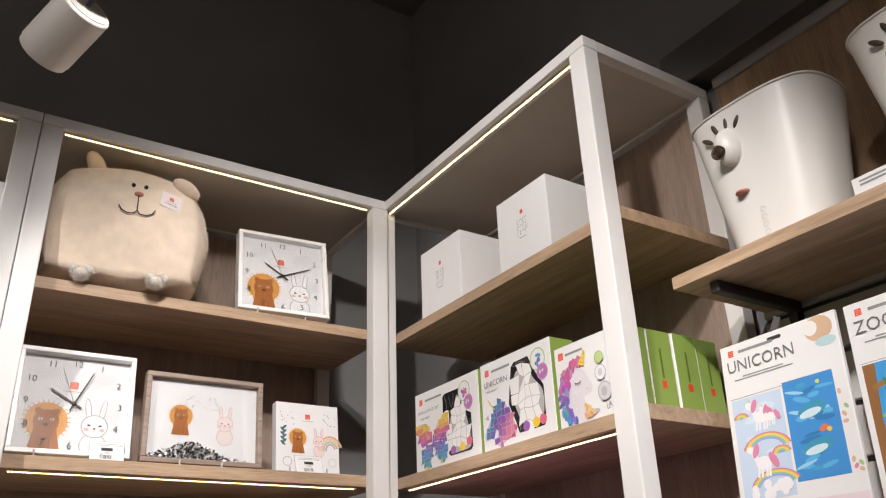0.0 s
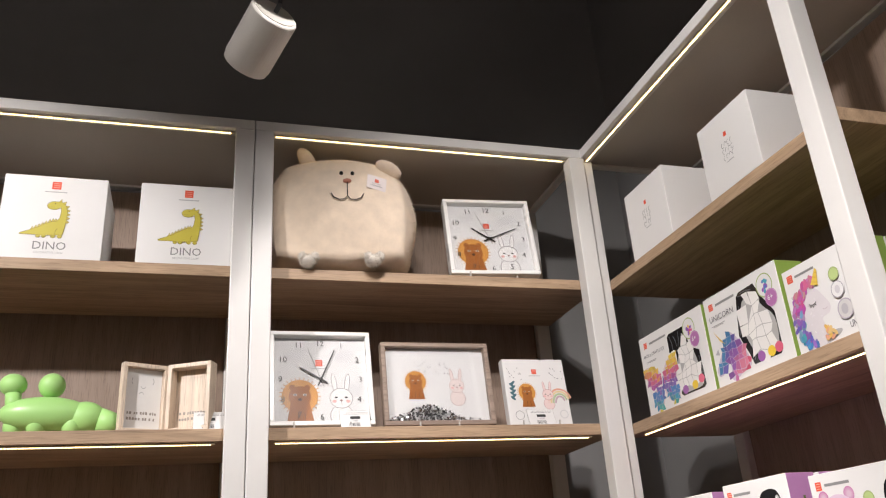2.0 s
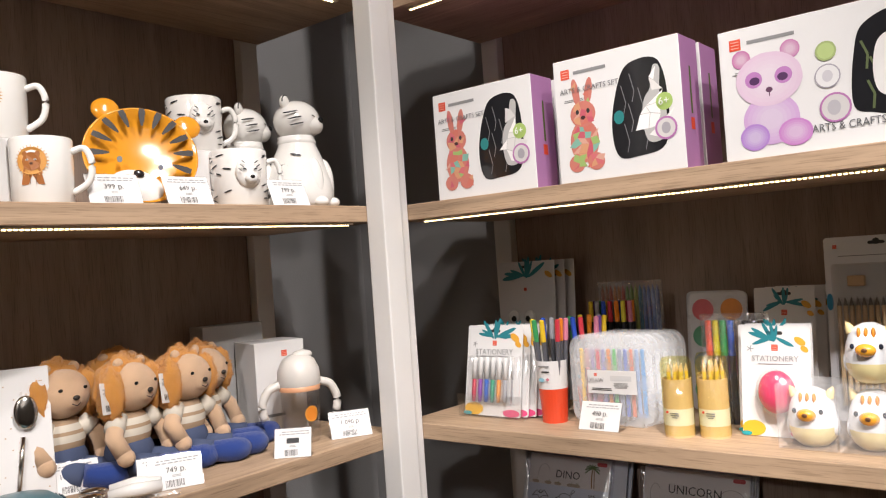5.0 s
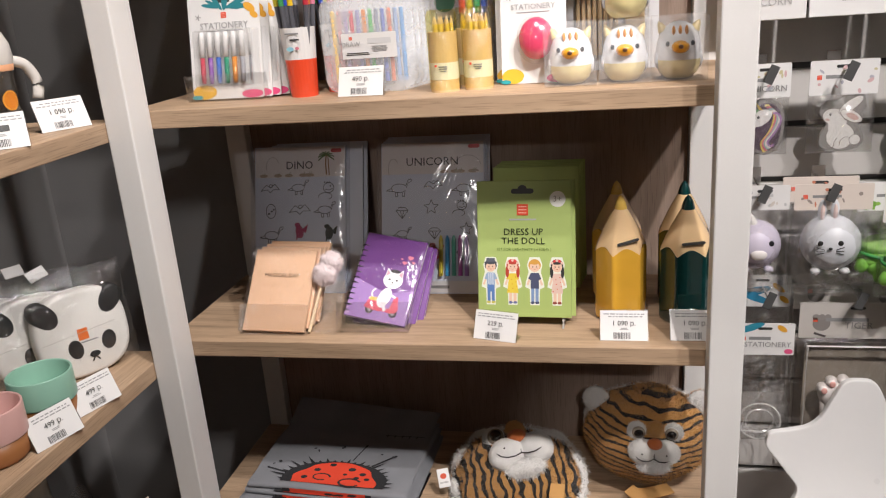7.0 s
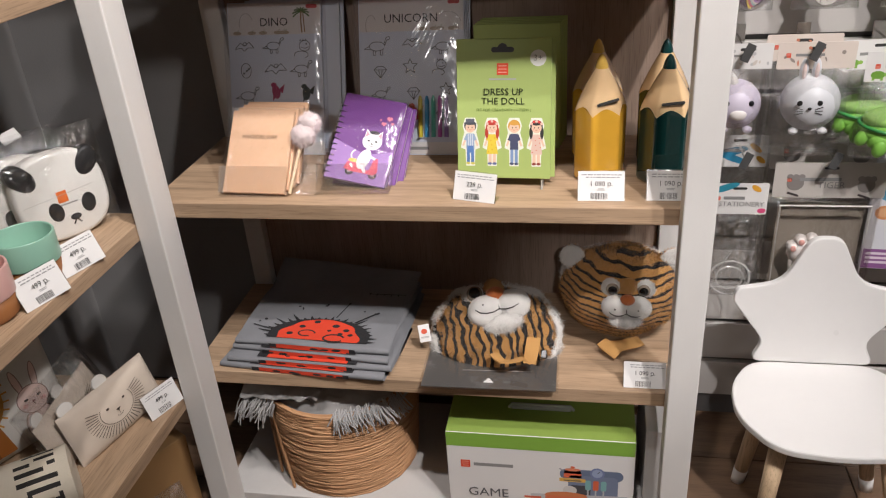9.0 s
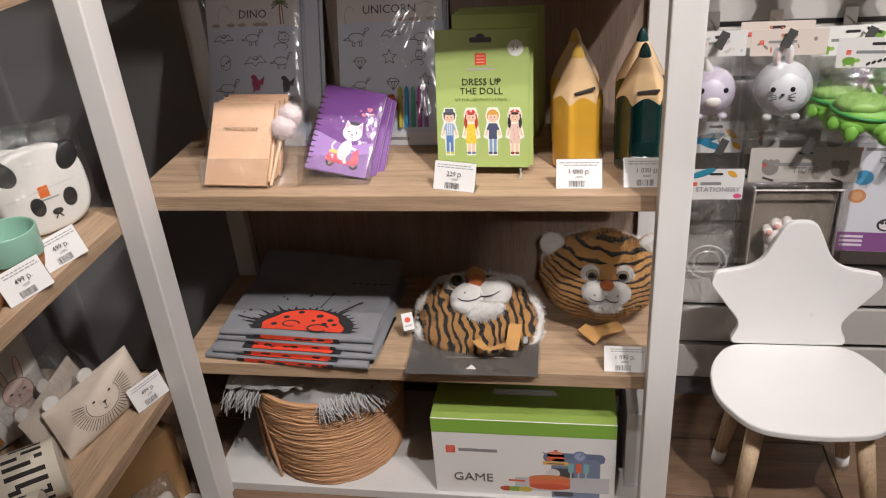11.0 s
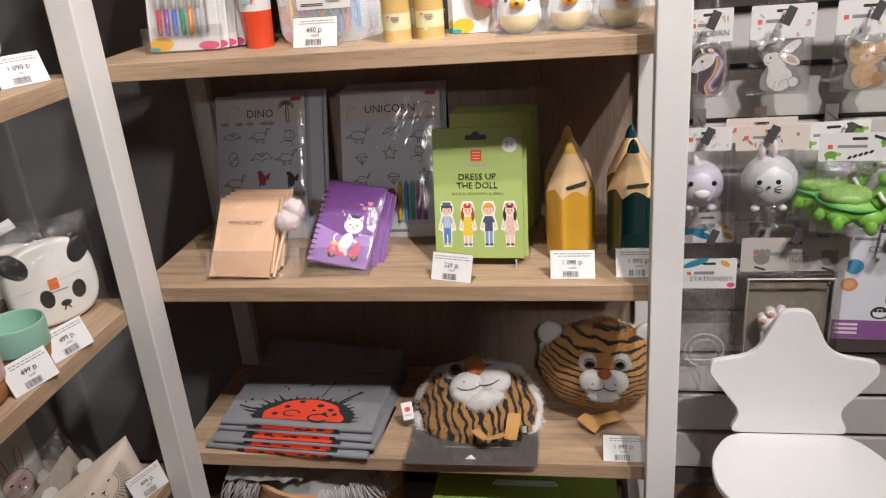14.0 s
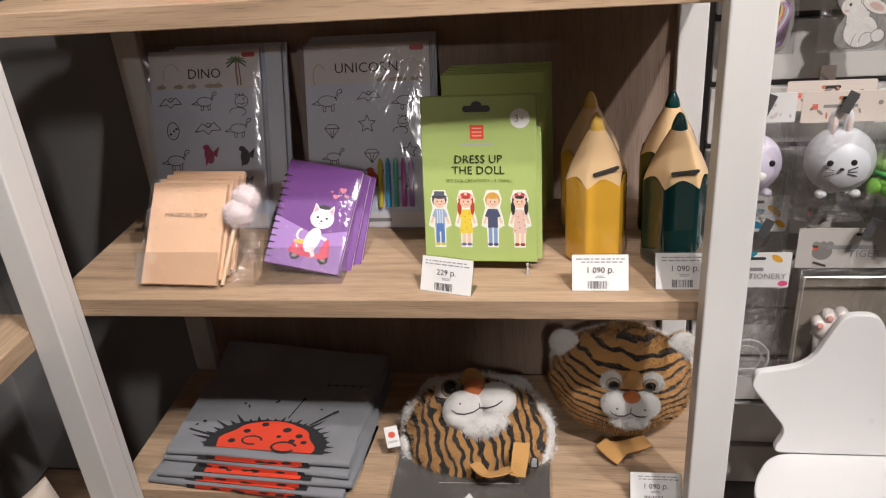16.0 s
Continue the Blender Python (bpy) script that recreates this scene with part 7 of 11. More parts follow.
# ---- goods on the bays along the west wall ----
# plush bear on the top shelf
t = thing("plush_bear", on_a(-0.876, Z1 + 0.003, 0.112, -8), "large cream plush bear cushion with a printed tag", "plush toy")
CREAM, PALE_PILE = plush((0.88, 0.73, 0.575)), plush((0.80, 0.74, 0.66))
bm = bmesh.new()
bmesh.ops.create_cube(bm, size=2)
bmesh.ops.subdivide_edges(bm, edges=bm.edges[:], cuts=15, use_grid_fill=True)
for v in bm.verts:
    c = v.co.copy()
    k = c.lerp(c.normalized() * 1.16, 0.72 - 0.17 * min(1.0, max(0.0, 0.3 - c.z)))
    low = max(0.0, -k.z)
    k = k * (1 + 0.014 * noise.noise(k * 3) + 0.045 * low * noise.noise(k * 9) + 0.016 * min(1, 2 * low) * abs(noise.noise(Vector((k.x * 14, k.y * 14, k.z * 5)))))
    taper = 1.0 - 0.08 * max(0, k.z) ** 2 + 0.03 * low
    v.co = Vector((k.x * 0.226 * taper, k.y * 0.160 * taper, max(0.0, 0.200 + k.z * 0.194)))
skin = [(v.co.x, v.co.y, v.co.z) for v in bm.verts if v.co.y < 0]


def on_bear(x, z):
    """How far forward the bear's front is at x, z."""
    near = sorted(skin, key=lambda q: (q[0] - x) ** 2 + (q[2] - z) ** 2)[:4]
    return sum(q[1] for q in near) / 4


f = fur(bm, 17000, 0.006, 0.0012, 0.3, 5)
body = part("body", bm, CREAM, t, "soft cream pile", True)
part("fur", f, CREAM, body, kind="stuff")
furry("ear", blob((0, 0, 0.030), (0.024, 0.020, 0.046), 18, 12, pose(-0.088, -0.088, 0.364, 8, -30)), CREAM, t, 1100, 0.005, 6, "round cream ear")
furry("ear", blob((0, 0, 0.022), (0.046, 0.014, 0.030), 18, 12, pose(0.150, -0.112, 0.326, 62, 30)), CREAM, t, 1100, 0.005, 8, "round cream ear, folded over")
for k in (-1, 1):
    px = k * 0.098
    furry("paw", join(blob((px, -0.140, 0.016), (0.024, 0.030, 0.018), 16, 12), blob((px + 0.020, -0.150, 0.026), (0.013, 0.016, 0.014), 12, 8), blob((px - 0.016, -0.152, 0.026), (0.012, 0.016, 0.013), 12, 8)), PALE_PILE, t, 1300, 0.007, 17 + k, "pale fluffy paw")
    ex, ey = 0.022 + k * 0.0175, 0.306
    part("eye", blob((ex, on_bear(ex, ey) - 0.004, ey), (0.0065, 0.005, 0.0072), 12, 8), paint((0.01, 0.01, 0.01), 0.1, coat=0.8, kind="button"), t, "black bead eye", True)
part("nose", blob((0.022, on_bear(0.022, 0.274) - 0.005, 0.274), (0.0135, 0.006, 0.0075), 14, 10), plush((0.50, 0.20, 0.13)), t, "brown stitched nose", True)
smile = [(0.022 + x, z - 0.026) for x, z in ((-0.050, 0.252), (-0.042, 0.238), (-0.026, 0.230), (-0.010, 0.231), (0.0, 0.242), (0.010, 0.231), (0.026, 0.230), (0.042, 0.238), (0.050, 0.252))]
part("mouth", join(tube([(0.022, on_bear(0.022, z) - 0.0065, z) for z in (0.266, 0.242, 0.216)], 0.0017, 6), tube([(x, on_bear(x, z) - 0.0065, z) for x, z in smile], 0.0017, 6)), paint((0.03, 0.02, 0.02), 0.7, kind="thread"), t, "stitched mouth")
TAG = pose(0.118, -0.152, 0.300, -10, 10, 16)
tag = part("paper_tag", block(-0.032, 0.032, 0, 0.0012, -0.054, 0.0, 0.0008, 1, TAG), paint((0.80, 0.72, 0.70), 0.5, kind="card"), t, "printed paper tag")
p = Print(TAG @ FACE)
mark(p, 0.0, -0.020, 0.013)
p.bars(0, -0.038, 0.04, 0.0012, 2, GREY_INK)
p.done(t, "tag_print")


def easel(m, w=0.16):
    t = thing("easel_stand", m, "small clear acrylic easel", "display stand", "acrylic easels")
    q = paint((0.55, 0.53, 0.50), 0.12, coat=0.6, kind="acrylic")
    for x in (-w / 2, w / 2):
        part("foot", tube([(x, -0.012, 0.018), (x, -0.010, 0.003), (x, 0.10, 0.003), (x, 0.06, 0.11)], 0.0028, 6), q, t)
    part("crossbar", tube([(-w / 2, 0.10, 0.003), (w / 2, 0.10, 0.003)], 0.0028, 6), q, t)
    return t


def square_clock(m, hour, minute, label):
    """A white framed square clock with lion and rabbit artwork behind glass."""
    t = thing("wall_clock", m, label, "clock", "nursery clocks")
    s, f, d = 0.300, 0.013, 0.040
    W = paint((0.78, 0.77, 0.75), 0.3, 0.02, coat=0.2, kind="frame_paint")
    for x0, x1, z0, z1 in ((-s / 2, s / 2, 0, f), (-s / 2, s / 2, s - f, s), (-s / 2, -s / 2 + f, f, s - f), (s / 2 - f, s / 2, f, s - f)):
        part("frame_bar", block(x0, x1, 0, d, z0, z1, 0.0015, 1), W, t)
    part("dial", block(-s / 2 + f, s / 2 - f, 0.024, d - 0.002, f, s - f), paint((0.72, 0.72, 0.72), 0.5, 0.02, kind="paper"), t)
    M = pose(0, 0.024, 0) @ FACE
    p = Print(M)
    for x, y in ((-0.075, 0.235), (0.07, 0.23), (0.10, 0.12)):
        p.ell(x, y, 0.035, 0.018, (0.66, 0.66, 0.67), 20)
    mark(p, -0.004, 0.205, 0.021)
    p.done(t, "dial_print")
    p = Print(M)
    art_lion(p, -0.062, 0.098, 0.052)
    p.done(t, "printed_lion")
    p = Print(M)
    art_bunny(p, 0.058, 0.092, 0.048)
    p.done(t, "printed_rabbit")
    for i in range(12):
        a = radians(90 - 30 * (i + 1))
        q = 0.118 / max(abs(math.cos(a)), abs(math.sin(a)))
        q = min(q, 0.128)
        letters(t, str(i + 1), q * math.cos(a), s / 2 + q * math.sin(a), 0.026, (0.06, 0.06, 0.06), M, name="numeral", lift=0.004)
    for name, deg, ln, w in (("hour_hand", (hour + minute / 60) * 30, 0.072, 0.006), ("minute_hand", minute * 6, 0.105, 0.0045), ("second_hand", 340, 0.11, 0.0018)):
        part(name, slab([(-w / 2, -0.022), (w / 2, -0.022), (w / 3, ln), (-w / 3, ln)], 0.001, m=pose(0, 0.018, s / 2, 0, deg)), paint((0.015, 0.015, 0.015) if w > 0.002 else (0.3, 0.3, 0.3), 0.4, kind="clock_hand"), t)
    part("hub", lathe([(0, 0), (0.006, 0), (0.005, 0.004), (0, 0.005)], 14, pose(0, 0.018, s / 2, 90)), paint((0.015, 0.015, 0.015), 0.4, kind="clock_hand"), t)
    g = part("glass", block(-s / 2 + f, s / 2 - f, 0.006, 0.008, f, s - f), film(0.07, (0.97, 0.97, 0.97), 0.0, 3, "glass"), t)
    g.visible_shadow = False
    return t


easel(on_a(-0.392, Z1, 0.02))
square_clock(on_a(-0.383, Z1 + 0.014, 0.006, -5, 11), 10, 11, "white square nursery clock with lion and rabbit")
easel(on_a(-0.948, Z2, 0.03))
square_clock(on_a(-0.945, Z2 + 0.010, 0.020, 0, 11.5), 10, 4, "white square nursery clock on a clear easel")

# picture frame with loose sequins
t = thing("picture_frame", on_a(-0.592, Z2 + 0.009, 0.034, 0, 6.5), "grey-brown shadow box frame with lion, rabbit and sequins", "picture frame")
w, h, f, d = 0.345, 0.262, 0.014, 0.032
TAUPE = oak((0.34, 0.26, 0.21), "taupe_wood", 0)
for x0, x1, z0, z1 in ((-w / 2, w / 2, 0, f), (-w / 2, w / 2, h - f, h), (-w / 2, -w / 2 + f, f, h - f), (w / 2 - f, w / 2, f, h - f)):
    part("frame_bar", block(x0, x1, 0, d, z0, z1, 0.0015, 1), TAUPE, t)
part("picture", block(-w / 2 + f, w / 2 - f, 0.020, d - 0.002, f, h - f), paint((0.74, 0.74, 0.74), 0.5, 0.02, kind="paper"), t)
M = pose(0, 0.020, 0) @ FACE
p = Print(M)
art_lion(p, -0.066, 0.142, 0.033)
p.done(t, "printed_lion")
p = Print(M)
art_bunny(p, 0.064, 0.128, 0.034, (0.76, 0.66, 0.64), (0.45, 0.33, 0.31))
p.done(t, "printed_rabbit")
p = Print(M)
rng = random.Random(3)
for cx, cy in ((-0.04, 0.19), (0.02, 0.185)):
    for i in range(10):
        p.ell(cx + rng.uniform(-.025, .025), cy + rng.uniform(-.02, .02), 0.002, 0.002, (0.2, 0.2, 0.22))
p.done(t, "printed_dots")
sq = bmesh.new()
for i in range(420):
    x = rng.gauss(-0.03, 0.065)
    x = max(-w / 2 + f + 0.006, min(w / 2 - f - 0.006, x))
    hh = 0.046 * math.exp(-((x + 0.035) / 0.085) ** 2) + 0.006
    c = Vector((x, 0.014 + rng.uniform(-.004, .003), f + rng.uniform(0.002, hh)))
    u = Vector((rng.gauss(0, 1), rng.gauss(0, 1), rng.gauss(0, 1))).normalized()
    v = u.orthogonal().normalized()
    k = u.cross(v)
    sq.faces.new([sq.verts.new(c + (v * math.cos(a) + k * math.sin(a)) * 0.0042) for a in (0.3, 1.9, 3.4, 5.0)])
part("sequins", sq, paint((0.55, 0.55, 0.56), 0.18, 0.1, metal=1.0, kind="sequin"), t, "loose silver sequins", kind="stuff")
g = part("glass", block(-w / 2 + f, w / 2 - f, 0.005, 0.007, f, h - f), film(0.07, (0.97, 0.97, 0.97), 0.0, 3, "glass"), t)
g.visible_shadow = False
easel(on_a(-0.600, Z2, 0.04), 0.12)

t = carton("nursery_print_box", on_a(-0.272, Z2 + 0.006, 0.036, 0, 7), 0.208, 0.214, 0.030, "flat white box printed with lion, rabbit and rainbow", "box")
p = Print()
mark(p, 0.0, 0.172, 0.016)
p.done(t)
p = Print()
art_lion(p, -0.034, 0.104, 0.028)
p.done(t, "printed_lion")
p = Print()
art_bunny(p, 0.036, 0.096, 0.026, (0.76, 0.60, 0.58), (0.5, 0.3, 0.3))
p.done(t, "printed_rabbit")
p = Print()
for i, c in enumerate(((0.7, 0.35, 0.25), (0.7, 0.55, 0.3), (0.4, 0.5, 0.3), (0.5, 0.35, 0.4))):
    p.arc(0.075, 0.068, 0.040 - 0.008 * i, 0.046 - 0.008 * i, 20, 180, 0.006, c)
for i in range(8):
    p.ell(-0.082 + 0.004 * (i % 2), 0.085 + 0.007 * i, 0.010, 0.004, (0.06, 0.14, 0.17), 40 if i % 2 else 140)
for i in range(24):
    a = -0.07 + 0.14 * (i % 2)
    p.ell(a + random.Random(i).uniform(-.025, .025), 0.165 + random.Random(i + 9).uniform(-.02, .02), 0.0014, 0.002, GREY_INK)
p.arc(-0.068, 0.030, 0.014, 0.014, 0, 360, 0.0014, GREY_INK)
p.arc(0.080, 0.032, 0.013, 0.013, 0, 360, 0.003, (0.6, 0.6, 0.6))
p.done(t, "printed_shapes")
easel(on_a(-0.275, Z2, 0.04), 0.12)
price_tag(on_a(-0.854, Z2, 0.012), "", 31)
price_tag(on_a(-0.277, Z2, 0.012), "", 32)

# dinosaur lamp boxes
for y, s in ((-1.345, 1), (-1.708, 2), (-2.05, 3)):
    t = carton("lamp_box", on_a(y, Z1, 0.004, 0.8 * s - 1), 0.272, 0.256, 0.235, "white lamp box with a yellow-green dinosaur", "box", "dinosaur lamp boxes")
    p = Print()
    mark(p, 0.0, 0.227, 0.024)
    p.done(t)
    p = Print()
    art_dino(p, 0.0, 0.109, 0.051)
    p.done(t, "printed_dinosaur", "yellow-green dinosaur")
    letters(t, "DINO", 0, 0.038, 0.034, (0.22, 0.22, 0.22), name="title", lift=0.0009)
    letters(t, "DECORATIVE LAMP", 0, 0.018, 0.0085, (0.35, 0.35, 0.35), name="subtitle", lift=0.0009)

# hinged wooden frames
t = thing("hinged_frame", on_a(-1.368, Z2, 0.06) @ Matrix.Diagonal((1.06, 1.06, 1.06, 1)), "pale wooden hinged double photo frame, standing open", "photo frame")
BEECH = oak((0.74, 0.62, 0.50), "beech", 2, 0.5, 0.5)
for k, turn in ((-1, 24), (1, -26)):
    M = pose(0, 0.02, 0.001, 0, 0, 0) @ Matrix.Rotation(radians(turn * 1.0), 4, "Z")
    x0, x1 = (-0.122, -0.002) if k < 0 else (0.002, 0.122)
    leaf = part("leaf", block(x0, x1, 0.018, 0.022, 0, 0.180, 0.001, 1, M), BEECH, t)
    for a0, a1, z0, z1 in ((x0, x1, 0, 0.011), (x0, x1, 0.169, 0.180), (x0, x0 + 0.011, 0.011, 0.169), (x1 - 0.011, x1, 0.011, 0.169)):
        part("frame_bar", block(a0, a1, -0.016 if k > 0 else 0.0, 0.018, z0, z1, 0.001, 1, M), BEECH, leaf)
    p = Print(M @ pose(0, 0.0175, 0) @ FACE)
    if k < 0:
        p.rect(x0 + 0.012, 0.012, x1 - 0.012, 0.168, (0.76, 0.75, 0.73))
        for cx, cy, a0, a1 in ((-0.086, 0.136, 130, 240), (-0.062, 0.128, 210, 330), (-0.042, 0.138, -60, 60), (-0.066, 0.098, 30, 150)):
            p.arc(cx, cy, 0.007, 0.010, a0, a1, 0.0013, (0.3, 0.3, 0.3), 6)
    rng = random.Random(4 + k)
    for r in range(2):
        x = x0 + 0.022
        while x < x1 - 0.024:
            b = rng.uniform(0.0035, 0.006)
            p.rect(x, 0.050 - r * 0.015, x + b, 0.0565 - r * 0.015 + rng.uniform(-.001, .001), (0.30, 0.27, 0.24))
            x += b + rng.choice((0.0022, 0.0022, 0.006))
    p.done(t, "print")
price_tag(on_a(-1.255, Z2, 0.014), "", 33)

# green balloon animal
t = thing("balloon_dog_figure", on_a(-1.665, Z2, 0.09, 6), "bright green balloon animal figure", "figure")
GREEN_V = paint((0.42, 0.74, 0.25), 0.42, 0.04, 20, 0.0, coat=0.2, kind="vinyl")
part("body", blob((-0.01, 0, 0.060), (0.115, 0.050, 0.047), 28, 18), GREEN_V, t, "", True)
part("rump", blob((0.085, 0, 0.052), (0.055, 0.044, 0.044), 22, 14), GREEN_V, t, "", True)
part("tail", tube([(0.12, 0, 0.045), (0.15, 0, 0.038), (0.175, 0, 0.026)], 0.02, 14, taper=[0.036, 0.032, 0.026]), GREEN_V, t, "", True)
for x in (-0.085, -0.03, 0.055, 0.10):
    part("leg", blob((x, -0.012 if x in (-0.03, 0.055) else 0.012, 0.029), (0.026, 0.026, 0.030), 18, 12), GREEN_V, t, "", True)
part("neck", tube([(-0.09, 0, 0.07), (-0.095, 0, 0.115)], 0.02, 14), GREEN_V, t, "", True)
part("head", blob((-0.098, 0, 0.138), (0.034, 0.03, 0.03), 22, 16), GREEN_V, t, "", True)
part("ball", blob((-0.004, 0, 0.138), (0.034, 0.034, 0.034), 22, 16), GREEN_V, t, "", True)


# ---- tableware shelf ----
def mug(m, h=0.105, r=0.046, label="white mug with a lion print", art="lion", handle=1):
    t = thing("mug", m, label, "mug", "mugs")
    part("body", lathe([(0, 0.001), (r * 0.9, 0.0), (r * 0.97, 0.004), (r, h - 0.003), (r - 0.0015, h), (r - 0.0038, h - 0.003), (r - 0.004, 0.008), (0, 0.007)], 36), CERAMIC, t, "", True)
    part("handle", tube(bend([(handle * (r - 0.002), 0, h * 0.80), (handle * (r + 0.018), 0, h * 0.84), (handle * (r + 0.028), 0, h * 0.62), (handle * (r + 0.022), 0, h * 0.34), (handle * (r - 0.002), 0, h * 0.18)], 5), 0.0054, 10), CERAMIC, t, "", True)
    return t


def wrap(ob, r, lift=0.0006):
    """Bends a flat print at y = 0 round an upright cylinder of radius r."""
    for v in ob.data.vertices:
        a, k = v.co.x / r, r + lift - v.co.y - 0.0005
        v.co = Vector((k * math.sin(a), -k * math.cos(a), v.co.z))


def mug_lion(m, **kw):
    t = mug(m, **kw)
    p = Print()
    art_lion(p, 0.0, 0.066, 0.021)
    wrap(p.done(t, "printed_lion", "orange lion print"), kw.get("r", 0.046))
    return t


def tiger_mug(m, h=0.108, r=0.053):
    t = mug(m, h, r, "white tiger mug with a raised face and black stripes")
    face = part("tiger_face", join(blob((0.004, -r + 0.002, h * 0.58), (0.024, 0.013, 0.030), 20, 14), blob((0.006, -r - 0.010, h * 0.46), (0.012, 0.010, 0.010), 14, 10)), CERAMIC, t, "raised tiger face", True)
    part("nose", blob((0.006, -r - 0.019, h * 0.48), (0.0046, 0.003, 0.0036), 10, 8), paint((0.01, 0.01, 0.01), 0.2, kind="glaze"), face, "", True)
    p = Print()
    rng = random.Random(5)
    for i in range(11):
        for k in (-1, 1):
            x, z = k * rng.uniform(0.035, 0.085), rng.uniform(0.08, 0.92) * h
            p.ell(x, z, rng.uniform(0.007, 0.012), 0.0015, (0.03, 0.03, 0.032), rng.uniform(-20, 20))
    wrap(p.done(t, "stripes", "black brush stripes"), r)
    q = Print(pose(0, -r - 0.0125, 0) @ FACE)
    for k in (-1, 1):
        q.ell(0.004 + k * 0.010, h * 0.62, 0.004, 0.0016, (0.03, 0.03, 0.03), k * 20)
        for i in range(3):
            q.ell(0.004 + k * (0.012 + 0.003 * i), h * (0.74 - 0.07 * i), 0.005, 0.001, (0.05, 0.05, 0.05), k * 35)
    q.done(t, "face_print")
    return t


carton("mug_box", on_a(-0.755, Z3, 0.10), 0.105, 0.108, 0.10, "white mug box under a mug", "box", "white mug boxes")
mug_lion(on_a(-0.760, Z3 + 0.109, 0.15, -40))
mug_lion(on_a(-0.728, Z3, 0.075, -42))
carton("mug_box", on_a(-0.395, Z3, 0.10), 0.112, 0.112, 0.10, "white mug box under a tiger mug", "box", "white mug boxes")
tiger_mug(on_a(-0.392, Z3 + 0.113, 0.16, -22))
tiger_mug(on_a(-0.362, Z3, 0.070, -22))

# drinking glass and cup with the bear print
for y, inset, r, h, lab in ((-0.850, 0.065, 0.041, 0.135, "white tumbler with a small bear print"), (-1.046, 0.065, 0.041, 0.132, "white cup standing beside a boxed set")):
    t = thing("tumbler", on_a(y, Z3, inset, -40), lab, "tumbler", "tumblers")
    part("body", lathe([(0, 0.001), (r * 0.96, 0), (r, 0.004), (r, h - 0.002), (r - 0.003, h), (r - 0.004, h - 0.004), (r - 0.004, 0.006), (0, 0.006)], 36), CERAMIC, t, "", True)
    p = Print()
    bx = 0.0 if y > -0.9 else 0.03
    p.ell(bx, 0.055, 0.017, 0.017, (0.52, 0.25, 0.08))
    for k in (-1, 1):
        p.ell(bx + k * 0.012, 0.070, 0.005, 0.005, (0.52, 0.25, 0.08))
        p.ell(bx + k * 0.006, 0.057, 0.0018, 0.0018, BLACK_INK)
    p.ell(bx, 0.051, 0.003, 0.002, BLACK_INK)
    for i in range(5):
        p.rect(bx - 0.018 + i * 0.008, 0.104, bx - 0.013 + i * 0.008, 0.111, GREY_INK)
    for i in range(40):
        q = random.Random(i)
        p.ell(q.uniform(-0.04, 0.04), q.uniform(0.02, 0.128), 0.0009, 0.0009, (0.45, 0.45, 0.45))
    wrap(p.done(t, "bear_print", "small brown bear"), r)

# boxed breakfast set
t = thing("tableware_set", on_a(-0.962, Z3, 0.130), "open white box with children's plate, bowl and cutlery", "tableware")
w, h, d = 0.222, 0.248, 0.085
for b in (block(-w / 2, w / 2, d - 0.003, d, 0, h), block(-w / 2, -w / 2 + 0.004, 0, d - 0.003, 0, h), block(w / 2 - 0.004, w / 2, 0, d - 0.003, 0, h), block(-w / 2, w / 2, 0, d - 0.003, h - 0.004, h + 0.0001), block(-w / 2, w / 2, 0, d - 0.003, -0.0, 0.004), block(-w / 2 + 0.082, -w / 2 + 0.086, 0.004, d - 0.003, 0.09, h - 0.004), block(-w / 2 + 0.004, w / 2 - 0.004, 0.004, d - 0.003, 0.086, 0.090)):
    part("box_wall", b, WHITE_CARD, t)
M = pose(0.038, 0.020, 0.165, 84)
part("plate", lathe([(0, 0), (0.042, 0), (0.050, 0.004), (0.068, 0.010), (0.0685, 0.012), (0.05, 0.007), (0, 0.003)], 40, M), CERAMIC, t, "", True)
p = Print(pose(0.038, 0.012, 0.165) @ FACE)
p.ell(-0.018, -0.008, 0.016, 0.015, (0.52, 0.25, 0.08))
for k in (-1, 1):
    p.ell(-0.018 + k * 0.011, 0.006, 0.005, 0.005, (0.52, 0.25, 0.08))
p.poly([(0.03 + (0.028 if i % 2 == 0 else 0.012) * math.cos(i * math.pi / 5 + 0.3), -0.012 + (0.028 if i % 2 == 0 else 0.012) * math.sin(i * math.pi / 5 + 0.3)) for i in range(10)], (0.5, 0.5, 0.5))
for i in range(14):
    q = random.Random(i + 3)
    p.ell(q.uniform(-0.02, 0.035), q.uniform(0.018, 0.045), 0.0015, 0.0022, GREY_INK)
p.done(t, "plate_print")
part("bowl", lathe([(0, 0), (0.035, 0), (0.06, 0.025), (0.066, 0.048), (0.064, 0.048), (0.055, 0.022), (0, 0.004)], 36, pose(0.03, 0.035, 0.012)), CERAMIC, t, "", True)
for i in range(4):
    q = part("cutlery", tube([(-0.093 + i * 0.018, 0.025, 0.10), (-0.093 + i * 0.018, 0.025, 0.19)], 0.004, 8), paint((0.70, 0.70, 0.70), 0.15, metal=1.0, kind="steel"), t)
    part("bowl_end", blob((-0.093 + i * 0.018, 0.025, 0.205), (0.007, 0.003, 0.02), 12, 8), paint((0.70, 0.70, 0.70), 0.15, metal=1.0, kind="steel"), q, "", True)
g = part("window", block(-w / 2, w / 2, -0.001, 0.0, 0, h), film(0.08, (0.96, 0.96, 0.96), 0.3, 10, "glass"), t)
g.visible_shadow = False

